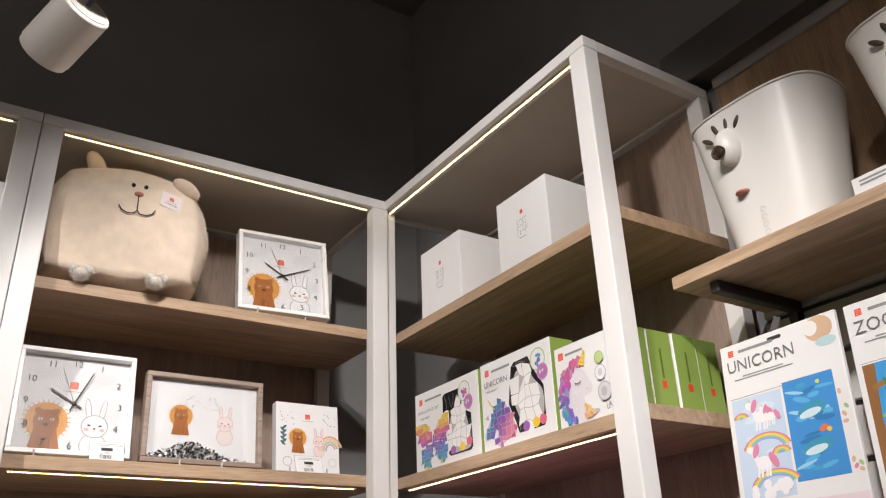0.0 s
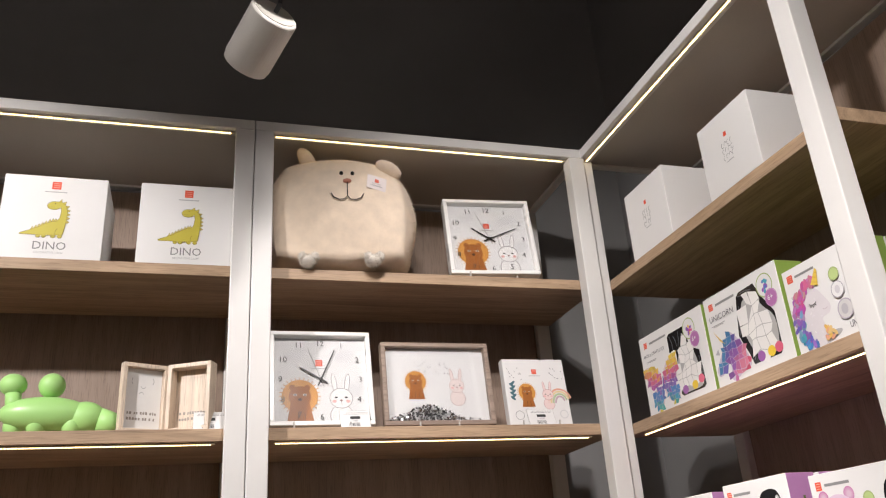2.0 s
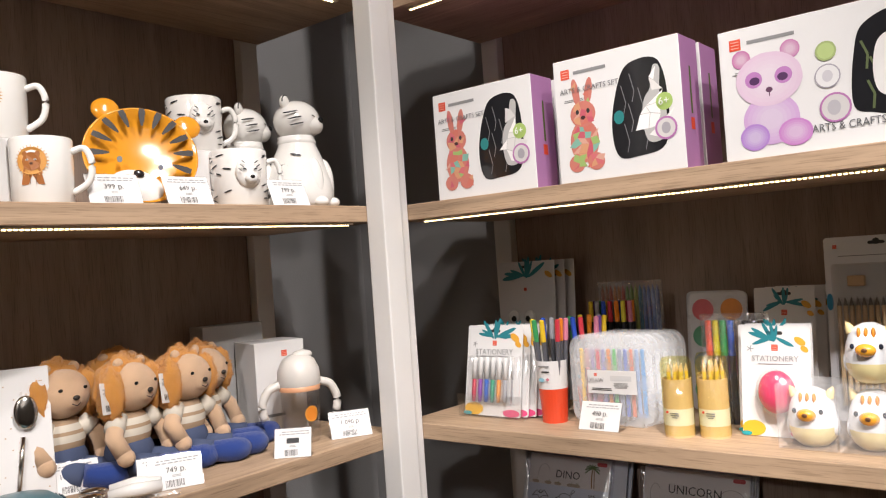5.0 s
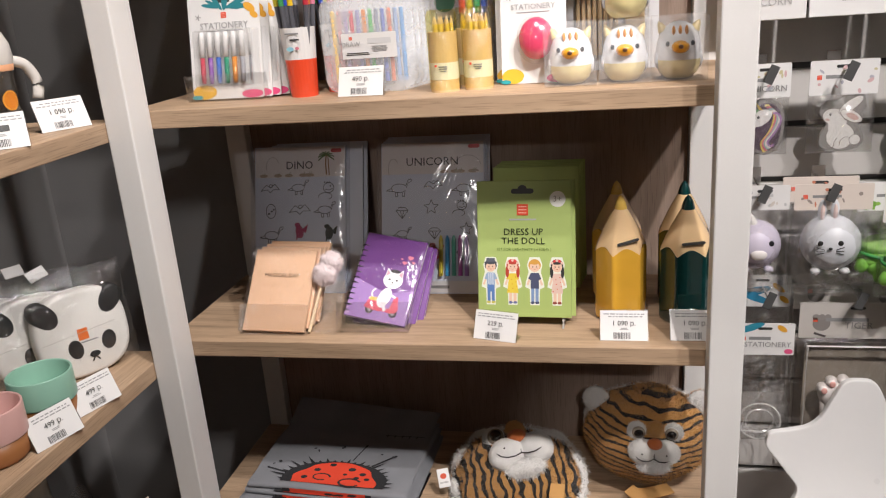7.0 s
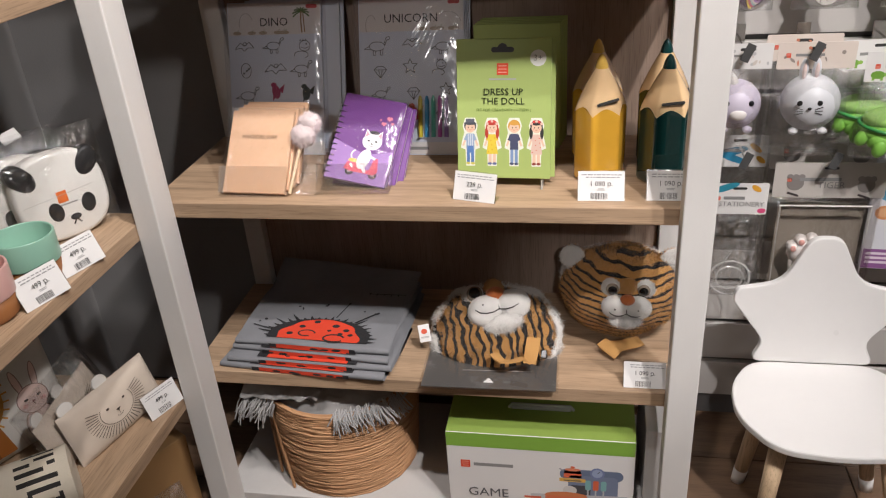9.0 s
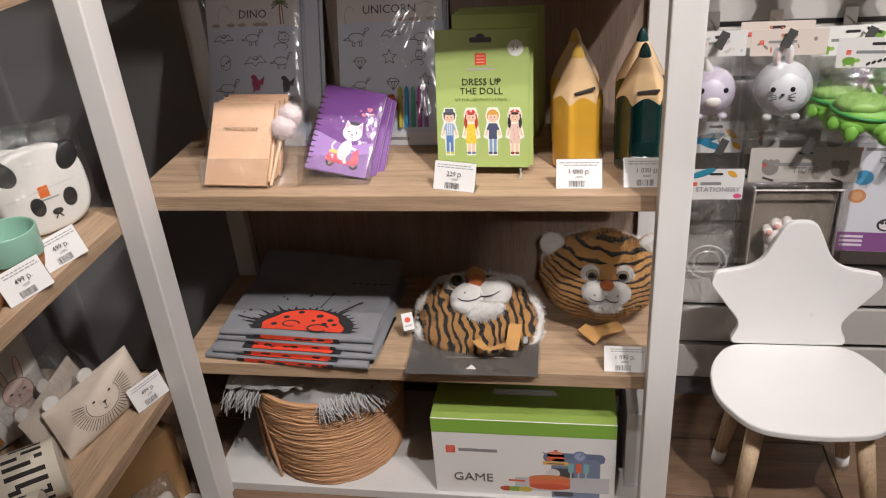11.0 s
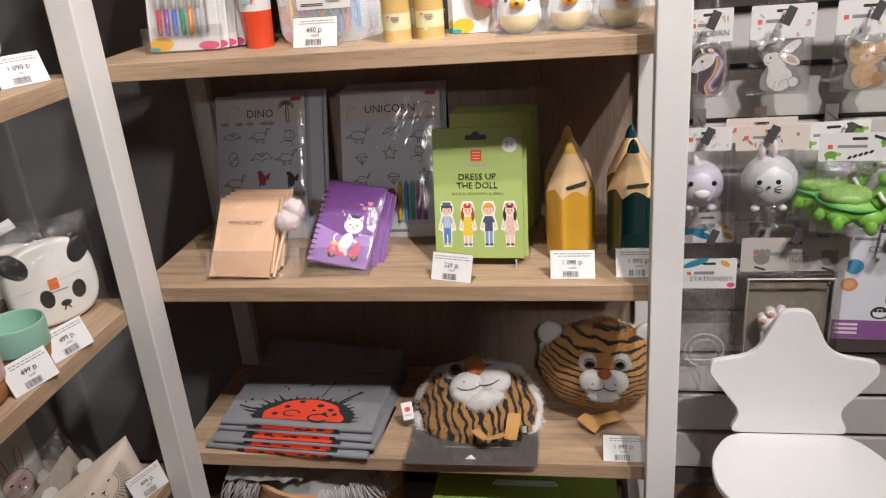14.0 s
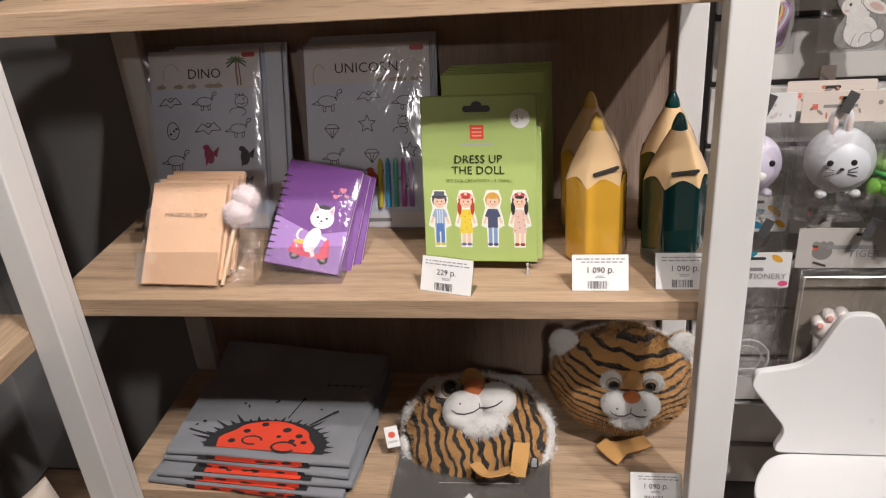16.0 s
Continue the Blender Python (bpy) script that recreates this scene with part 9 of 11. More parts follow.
for i in range(14):
    x = -0.058 + i * 0.009
    s = part("straw", tube([(x, 0.006, 0.0), (x + 0.002, 0.006, 0.23)], 0.0042, 7), paint((0.70, 0.69, 0.67), 0.5, kind="paper"), t)
    for k in range(9):
        part("stripe", lathe([(0.0044, 0), (0.0044, 0.012)], 7, pose(x + 0.0002 * k, 0.006, 0.006 + 0.025 * k + 0.012 * (i % 2))), paint((0.02, 0.02, 0.02), 0.5, kind="paper"), s)
bag(t, 0.145, 0.25, 0.03, 0.0, -0.008, 9)
panda = thing("panda_straw_cutout", on_a(-0.345, Z5 + 0.12, 0.290, -30), "small printed panda face on the straws", "paper cutout")
part("face", slab([(0.022 * math.cos(a), 0.02 * math.sin(a)) for a in [i * math.tau / 20 for i in range(20)]], 0.001), WHITE_CARD, panda)

# ---- pouches and towels ----
CANVAS = cloth((0.64, 0.55, 0.46), 700)


def lion_pouch(m, seed, wrapped=False):
    t = thing("zip_pouch", m, "beige canvas zip pouch with a lion face" + (" in clear film" if wrapped else ""), "pouch", "lion pouches")
    w, h, d = 0.215, 0.135, 0.042

    def f(side):
        def g(u, v):
            e = (1 - abs(2 * u - 1) ** 4) * (1 - abs(2 * v - 1) ** 3.2)
            n = noise.noise(Vector((u * 3 + seed, v * 3, side)))
            return ((u - 0.5) * w, d / 2 + side * d / 2 * (0.06 + 0.94 * max(0, e) ** 0.5) + 0.003 * n * e, v * h)
        return g
    part("pouch", join(grid_sheet(24, 18, f(-1)), grid_sheet(24, 18, f(1))), CANVAS, t, "", True)
    for k in (-1, 1):
        part("ear", slab([(0.017 * math.cos(a), 0.017 * math.sin(a)) for a in [i * math.tau / 18 for i in range(18)]], 0.005, 0.001, 1, pose(-0.04 + k * 0.042, 0.018, h + 0.006)), cloth((0.74, 0.72, 0.68)), t, "white felt ear")
    p = Print()
    K = (0.05, 0.035, 0.025)
    cx, cy = -0.004, 0.074
    for i in range(34):
        a = math.pi * (0.86 + 1.28 * i / 33)
        p.line([(cx + 0.044 * math.cos(a), cy + 0.038 * math.sin(a)), (cx + 0.070 * math.cos(a), cy + 0.063 * math.sin(a))], 0.0015, K)
    p.arc(cx, cy, 0.040, 0.035, 150, 390, 0.0012, K, 18)
    for k in (-1, 1):
        p.ell(cx + k * 0.020, cy + 0.010, 0.0035, 0.0025, K)
    p.poly([(cx - 0.006, cy - 0.004), (cx + 0.006, cy - 0.004), (cx, cy - 0.010)], K)
    p.line([(cx, cy - 0.008), (cx, cy - 0.018)], 0.0012, K)
    p.arc(cx, cy - 0.016, 0.008, 0.006, 200, 340, 0.0012, K, 6)
    q = p.done(t, "lion_print", "black line drawing of a lion")
    for v in q.data.vertices:
        u, s = v.co.x / w + 0.5, v.co.z / h
        e = max(0, (1 - abs(2 * u - 1) ** 4) * (1 - abs(2 * s - 1) ** 3.2))
        n = noise.noise(Vector((u * 3 + seed, s * 3, -1)))
        v.co.y = d / 2 - d / 2 * (0.06 + 0.94 * e ** 0.5) + 0.003 * n * e - 0.0012 + (v.co.y + 0.0005)
    if wrapped:
        bag(t, 0.25, 0.20, 0.06, -0.01, -0.008, seed)
    return t


lion_pouch(on_a(-0.212, Z6 + 0.004, 0.056, -13, 18) @ Matrix.Diagonal((1.10, 1, 0.86, 1)), 1)
lion_pouch(on_a(-0.225, Z6 + 0.004, 0.125, 8, 20) @ Matrix.Diagonal((1.05, 1, 0.85, 1)), 2, True)
price_tag(on_a(-0.140, Z6, 0.012, -22), "499 р.", 48)


def rolled_towel(m, seed, big=True):
    """A rolled beige towel with a black striped border."""
    t = thing("rolled_towel", m, "rolled cream towel with black stripes along one edge", "towel", "rolled towels")
    TERRY, BLK = cloth((0.60, 0.54, 0.44), 300, "terry"), cloth((0.02, 0.018, 0.017), 300, "terry_black")
    n, L, R = 40, 0.30, 0.060
    bm = grid_sheet(44, n, lambda u, v: ((u - 0.5) * L, R * (1 + 0.05 * noise.noise(Vector((u * 3, v * 2 + seed, 0)))) * math.cos(v * math.tau), R + R * 0.92 * math.sin(v * math.tau)))
    ob = part("roll", bm, [TERRY, BLK], t, "", True)
    for f in ob.data.polygons:
        x = f.center.x / L + 0.5
        a = math.atan2(f.center.z - R, f.center.y) / math.tau
        f.material_index = 1 if 0.70 < x < 0.93 and (a * 17 + 1.2 * x) % 1 < 0.42 else 0
    for x in (-L / 2, L / 2):
        part("roll_end", lathe([(0, 0.004), (0.02, 0.0), (0.04, 0.004), (R * 0.96, 0)], 30, pose(x, 0, R * 0.97, 0, 90)), TERRY, t)
    return t


rolled_towel(pose(-0.206, -0.492, Z6, 0, 0, 38), 1)
rolled_towel(pose(-0.165, -0.605, Z6, 0, 0, 30), 2)
t = thing("printed_cushion", on_a(-0.330, Z6 + 0.002, 0.240, -26, 10), "white cushion printed with brown lion and pink rabbit", "cushion")
bm = join(*[grid_sheet(20, 20, lambda u, v, s=s: ((u - 0.5) * 0.30, 0.05 + s * 0.05 * max(0, (1 - (2 * u - 1) ** 4) * (1 - (2 * v - 1) ** 4)) ** 0.5, v * 0.27)) for s in (-1, 1)])
part("cover", bm, cloth((0.68, 0.66, 0.62), 500), t, "", True)
p = Print(pose(0, 0.0, 0) @ FACE)
art_lion(p, -0.045, 0.15, 0.070)
q = p.done(t, "printed_lion")
p = Print(pose(0, 0.0, 0) @ FACE)
art_bunny(p, 0.075, 0.11, 0.045, (0.72, 0.55, 0.50), (0.3, 0.2, 0.18))
p.done(t, "printed_rabbit")

# bottom of the bay beside the corner
KRAFT = paint((0.42, 0.24, 0.10), 0.65, 0.06, 300, 0.1, kind="kraft")
carton("cardboard_box", pose(-0.150, -0.145, -0.004, 0, 0, 62), 0.24, 0.215, 0.16, "plain brown cardboard box", "box", "", KRAFT)
carton("cardboard_box", pose(-0.180, -0.480, -0.004, 0, 0, 84), 0.26, 0.19, 0.18, "plain brown cardboard box", "box", "", KRAFT)
for i, (x, y) in enumerate(((-0.060, -0.235), (-0.035, -0.330), (-0.085, -0.310))):
    t = thing("clear_pack", pose(x, y, -0.003, -20, 0, 60), "pale textile folded in a clear bag", "pack", "clear textile packs")
    part("textile", block(-0.07, 0.07, 0, 0.03, 0, 0.13, 0.010, 2), cloth((0.58, 0.54, 0.48), 500), t, "", True)
    bag(t, 0.17, 0.17, 0.05, 0, -0.008, i + 2)


# ---- wall beyond the shelving: bin shelf, hanging packs, chair ----
shelf = thing("wall_shelf", pose(1.088, 0.10, 2.500), "oak wall shelf on black metal brackets", "shelf")
part("board", block(0, 2.2, 0, 0.338, -0.030, 0, 0.0016), oak(), shelf)
for x in (0.085, 0.93, 1.78):
    br = part("bracket", join(block(x - 0.013, x + 0.013, 0.035, 0.336, -0.058, -0.0305, 0.004), block(x - 0.013, x + 0.013, 0.310, 0.336, -0.13, -0.0585, 0.003)), BLACK_METAL, shelf, "black metal bracket")


def face_bin(m, label):
    """A tapered white plastic bin with a moulded eye, lashes and beak."""
    t = thing("waste_bin", m, label, "bin", "face bins")
    W = paint((0.74, 0.72, 0.68), 0.35, 0.02, 40, 0.02, coat=0.15, kind="plastic")
    n = 72

    def ring(v, inner=0.0):
        k = 0.116 + 0.050 * v - inner
        out = []
        for i in range(n):
            a = i * math.tau / n
            e = 0.75
            x = k * math.copysign(abs(math.cos(a)) ** e, math.cos(a))
            y = (0.095 + 0.044 * v - inner) * math.copysign(abs(math.sin(a)) ** e, math.sin(a))
            out.append((x, y + 0.12, 0.34 * v + 0.010 * v * math.cos(2 * a)))
        return out
    bm = bmesh.new()
    rows = [ring(v) for v in (0, 0.015, 0.2, 0.4, 0.6, 0.8, 0.985, 1.0)] + [ring(v, 0.004) for v in (1.0, 0.6, 0.03)]
    vs = [[bm.verts.new(p) for p in r] for r in rows]
    for a, b in zip(vs, vs[1:]):
        for i in range(n):
            bm.faces.new([a[i], a[(i + 1) % n], b[(i + 1) % n], b[i]])
    bm.faces.new(vs[0][::-1])
    bm.faces.new(vs[-1])
    bmesh.ops.recalc_face_normals(bm, faces=bm.faces[:])
    part("bin", bm, W, t, "", True)
    part("rim", tube([(p[0] * 1.004, 0.12 + (p[1] - 0.12) * 1.004, p[2]) for p in ring(1.0)], 0.0032, 8, True), W, t, "", True)
    fy = 0.12 - (0.095 + 0.044 * 0.7) - 0.002
    ex = -0.030
    ey = part("eye", blob((ex, fy + 0.004, 0.240), (0.031, 0.036, 0.047), 28, 18), W, t, "bulging white eye", True)
    part("pupil", blob((ex - 0.010, fy - 0.026, 0.224), (0.019, 0.010, 0.018), 20, 14), paint((0.04, 0.022, 0.014), 0.08, coat=0.8, kind="gloss_plastic"), ey, "dark brown pupil", True)
    for k, a in enumerate((-52, -22, 8, 36)):
        part("lash", blob((0, 0, 0.060), (0.006, 0.005, 0.017), 12, 10, pose(ex, fy - 0.004, 0.240, 0, a)), paint((0.05, 0.03, 0.02), 0.35, kind="plastic"), t, "dark brown eyelash", True)
    part("beak", lathe([(0.014, 0), (0.008, 0.012), (0, 0.020)], 12, pose(ex + 0.002, fy + 0.012, 0.128, 100, 0, 12) @ Matrix.Diagonal((1.2, 0.55, 1, 1))), paint((0.42, 0.16, 0.12), 0.4, kind="plastic"), t, "small brown beak", True)
    p = Print(pose(ex + 0.035, fy + 0.022, 0) @ FACE)
    for i in range(4):
        p.arc(0.0, 0.075 - 0.018 * i, 0.006, 0.006, 0, 300, 0.0012, (0.55, 0.52, 0.48), 8)
    p.done(t, "faint_mark")
    return t


face_bin(pose(1.327, 0.119, 2.501), "white plastic bin with a moulded eye and lashes")
face_bin(pose(1.732, 0.119, 2.501), "white plastic bin with a moulded eye, beside another")
t = carton("bin_label", pose(1.583, 0.106, 2.501), 0.09, 0.034, 0.05, "white shelf label block", "label")
p = Print()
p.bars(0, 0.026, 0.06, 0.004, 2, GREY_INK)
p.done(t)


def hook(x, z, reach=0.12):
    """A steel slat hook with a price flap."""
    t = thing("display_hook", pose(x, SLAT_Y, z), "thin steel display hook with a grey flap", "hook", "display hooks")
    part("plate", block(-0.014, 0.014, -0.004, 0.0, -0.012, 0.026, 0.001, 1), CHROME, t)
    part("rod", tube([(0, 0, 0), (0, -reach, -0.004), (0, -reach - 0.010, 0.008)], 0.0024, 8), CHROME, t)
    part("flap", block(-0.009, 0.009, -reach - 0.016, -reach - 0.0145, -0.034, 0.003, 0.001, 1, pose(0, 0, 0, -6, 24)), paint((0.07, 0.07, 0.07), 0.3, kind="plastic"), t)
    return t


def pack(m, w, h, label, head=0.055, head_col=WHITE_CARD, category="toy pack", group="hanging packs", depth=0.03, seed=1, tint=(0.95, 0.95, 0.95), backing=None, shine=0.24):
    """A hanging clear pack with a printed header; its top at z = 0."""
    t = thing("hanging_pack", m, label, category, group)
    part("header", slab(round_rect(w, head, 0.003, 3, 0, -head / 2), 0.0016), head_col, t)
    p = Print()
    p.poly(round_rect(0.030, 0.006, 0.0028, 3, 0, -0.012), BLACK_INK)
    mark(p, -w * 0.36, -head * 0.48, 0.009, False)
    p.rect(-w * 0.27, -head * 0.52, w * 0.1, -head * 0.42, GREY_INK)
    p.done(t)
    if backing:
        part("backing_card", block(-w / 2 + 0.004, w / 2 - 0.004, depth * 0.6, depth * 0.6 + 0.002, -h + 0.004, -head + 0.004), backing, t)
    bag(t, w, h - head + 0.006, depth, -h, -depth * 0.3, seed, film(shine, tint, 0.85, 24, "bag"))
    return t


def deco(t, w, head, seed, cols, n=9):
    p = Print()
    rng = random.Random(seed)
    for i in range(n):
        p.ell(rng.uniform(-0.45, 0.45) * w, rng.uniform(-0.9, -0.2) * head, rng.uniform(.003, .007), rng.uniform(.0015, .004), rng.choice(cols), rng.uniform(0, 180))
    p.done(t, "header_print")


# lighted stickers
STICK = ((1.145, 0.092, "unicorn"), (1.288, 0.126, "rabbit"), (1.452, 0.122, "cat"))
for i, (x, w, kind) in enumerate(STICK):
    hook(x, 1.243)
    t = pack(pose(x, 0.352, 1.258, 0, 0, 2 - 2 * i), w, 0.185, "clear pack with a light-up %s sticker" % kind, 0.068, seed=i + 3, group="light-up sticker packs")
    deco(t, w, 0.068, i, [(0.6, 0.4, 0.4), (0.4, 0.4, 0.45), (0.55, 0.5, 0.3)])
    if kind == "unicorn":
        letters(t, "UNICORN", 0.0, -0.050, 0.017, (0.25, 0.25, 0.25), name="title")
    o = pose(0, 0.004, -0.125)
    if kind == "rabbit":
        outline = curvy([(-.034, -.048), (.000, -.056), (.036, -.050), (.046, -.030), (.036, -.008), (.034, .012), (.046, .030), (.040, .056), (.022, .062), (-.004, .050), (-.030, .044), (-.040, .022), (-.026, .000), (-.036, -.022)], 5)
    elif kind == "cat":
        outline = curvy([(-.030, -.052), (.004, -.058), (.036, -.050), (.046, -.026), (.034, -.006), (.044, .014), (.046, .044), (.020, .042), (-.006, .042), (-.034, .050), (-.040, .020), (-.030, -.004), (-.036, -.028)], 5)
    else:
        outline = curvy([(-.020, -.050), (.006, -.060), (.030, -.046), (.038, -.014), (.038, .020), (.026, .046), (.002, .056), (-.024, .048), (-.038, .028), (-.042, .006), (-.022, -.004), (-.022, -.026)], 5)
    plate = part("clear_plate", slab(outline, 0.005, 0.0012, 1, o), paint((0.30, 0.285, 0.275), 0.12, 0.05, coat=0.6, kind="acrylic_edge"), t, "clear acrylic plate with a grey edge")
    inner = [(x * 0.84, z * 0.86 - 0.001) for x, z in outline]
    p = Print(o @ FACE)
    ln, thin = (0.16, 0.13, 0.12), 0.0011
    if kind == "rabbit":
        snow, blush = (0.76, 0.74, 0.71), (0.62, 0.42, 0.38)
        for x, y, rx, ry, a in ((.002, -.026, .026, .026, 0), (.030, -.034, .010, .010, 0), (-.012, .014, .021, .016, -10), (.018, .036, .026, .0095, 38), (.020, .014, .022, .010, -28)):
            p.ell(x, y, rx + 0.0012, ry + 0.0012, ln, a)
            p.ell(x, y, rx, ry, snow, a)
        p.rect(-.022, -.012, .012, .006, snow)
        p.ell(.022, .013, .013, .0055, blush, -28)
        p.ell(-.019, .018, .0022, .0026, BLACK_INK)
        p.ell(-.024, .008, .004, .0026, blush)
        p.line([(-.010, -.050), (-.008, -.036), (-.004, -.030)], thin, ln)
        p.arc(.014, -.040, .012, .012, 60, 200, thin, ln)
    elif kind == "cat":
        tan, dark = (0.60, 0.40, 0.25), (0.40, 0.22, 0.12)
        p.ell(.004, -.026, .027, .028, ln)
        p.ell(.004, -.026, .026, .027, tan)
        p.ell(.030, -.036, .012, .016, dark, 20)
        for d in (-1, 1):
            p.poly([(.004 + d * .034, .044), (.004 + d * .033, .016), (.004 + d * .010, .034)], tan)
        p.ell(.004, .016, .035, .023, tan)
        p.ell(.004, .010, .014, .009, (0.70, 0.56, 0.42))
        for d in (-1, 1):
            p.arc(.004 + d * .014, .018, .0045, .0036, 200, 340, 0.0014, ln, 6)
            for k in (0.004, 0.000):
                p.line([(.004 + d * .016, .010 + k), (.004 + d * .034, .010 + 2 * k)], 0.0008, ln)
        p.ell(.004, .013, .0024, .0018, ln)
        for k in (-1, 0, 1):
            p.line([(.004 + k * .007, .037), (.004 + k * .006, .028)], 0.0022, dark)
        p.line([(-.006, -.050), (-.006, -.032)], thin, ln)
        p.line([(.014, -.050), (.014, -.032)], thin, ln)
    else:
        p.poly(inner, (0.10, 0.07, 0.10))
        p.ell(-.008, .016, .024, .015, (0.74, 0.72, 0.71), 30)
        p.ell(-.024, .004, .012, .0095, (0.74, 0.72, 0.71), 20)
        p.poly([(-.012, .034), (-.004, .032), (-.022, .054)], (0.72, 0.52, 0.12))
        for i, c in enumerate(((0.72, 0.56, 0.14), (0.62, 0.16, 0.24), (0.30, 0.46, 0.44), (0.70, 0.66, 0.60), (0.36, 0.20, 0.42))):
            p.line(curvy([(.000 + .004 * i, .040 - .004 * i), (.018 + .0035 * i, .022 - .002 * i), (.012 + .003 * i, -.010), (-.004 + .003 * i, -.034), (.004 + .004 * i, -.050 + .003 * i)], 4)[:17], 0.0042, c)
        p.ell(-.012, .018, .0026, .003, BLACK_INK)
        p.ell(-.028, .000, .0014, .0014, (0.3, 0.2, 0.2))
        p.ell(-.018, .030, .007, .0035, (0.18, 0.34, 0.18), 30)
    p.done(plate, "printed_%s" % kind)

# squeeze toys
LILAC, GREYB, GRASS = (0.58, 0.53, 0.64), (0.56, 0.57, 0.60), (0.19, 0.45, 0.065)
PALE = paint((0.68, 0.60, 0.54), 0.5, 0.03, kind="card")
hook(1.145, 1.004), hook(1.275, 1.004), hook(1.425, 1.004)
t = pack(pose(1.148, 0.325, 1.016), 0.098, 0.24, "clear pack with a lilac unicorn squeeze ball", 0.052, depth=0.10, seed=12, group="squeeze toy packs")
deco(t, 0.098, 0.052, 5, [(0.5, 0.5, 0.5), (0.6, 0.55, 0.5)])
part("ball", blob((-0.012, 0.008, -0.128), (0.050, 0.046, 0.052), 28, 20), paint(LILAC, 0.45, 0.03, kind="soft_rubber"), t, "lilac ball", True)
part("horn", lathe([(0.011, 0), (0.006, 0.016), (0, 0.028)], 14, pose(-0.020, 0.0, -0.083, 0, -14)), paint((0.72, 0.70, 0.68), 0.4, kind="soft_rubber"), t, "", True)
part("snout", blob((-0.012, -0.034, -0.138), (0.017, 0.008, 0.012), 16, 10), paint((0.74, 0.70, 0.68), 0.45, kind="soft_rubber"), t, "", True)
for k in (-1, 1):
    part("eye", blob((-0.012 + k * 0.024, -0.032, -0.115), (0.0055, 0.003, 0.006), 12, 8), paint((0.02, 0.02, 0.025), 0.15, kind="gloss_plastic"), t, "", True)
    part("foot", blob((-0.012 + k * 0.024, -0.016, -0.176), (0.010, 0.010, 0.007), 12, 8), paint(LILAC, 0.45, kind="soft_rubber"), t, "", True)
for dx, dy in ((0, 0), (-0.010, 0.065)):
    t = pack(pose(1.278 + dx, 0.318 + dy, 1.018), 0.148, 0.245, "clear pack with a grey rabbit squeeze ball", 0.054, PALE, depth=0.112 if not dy else 0.05, seed=14, group="squeeze toy packs")
    deco(t, 0.148, 0.054, 7, [(0.30, 0.25, 0.22), (0.55, 0.20, 0.12)], 12)
    if not dy:
        part("ball", blob((0.002, 0.008, -0.125), (0.058, 0.052, 0.058), 30, 20), paint(GREYB, 0.45, 0.03, kind="soft_rubber"), t, "grey ball", True)
        for k in (-1, 1):
            part("ear", blob((-0.008 + k * 0.012, 0.0, -0.056), (0.0085, 0.007, 0.024), 14, 10), paint(GREYB, 0.45, kind="soft_rubber"), t, "", True)
            part("inner_ear", blob((-0.008 + k * 0.012, -0.005, -0.057), (0.0045, 0.004, 0.017), 12, 8), paint((0.62, 0.48, 0.45), 0.5, kind="soft_rubber"), t, "", True)
            part("eye", blob((-0.010 + k * 0.019, -0.042, -0.112), (0.0055, 0.003, 0.0055), 12, 8), paint((0.02, 0.02, 0.02), 0.15, kind="gloss_plastic"), t, "", True)
            for j in (-1, 0, 1):
                part("whisker", tube([(-0.010 + k * 0.011, -0.0445, -0.128 + 0.003 * j), (-0.010 + k * 0.026, -0.0425, -0.128 + 0.008 * j)], 0.0009, 5), paint((0.02, 0.02, 0.02), 0.5, kind="ink"), t)
            part("foot", blob((k * 0.028, -0.014, -0.180), (0.010, 0.010, 0.007), 12, 8), paint((0.66, 0.66, 0.68), 0.45, kind="soft_rubber"), t, "", True)
        part("nose", blob((-0.010, -0.046, -0.122), (0.004, 0.002, 0.003), 10, 6), paint((0.02, 0.02, 0.02), 0.5, kind="ink"), t)


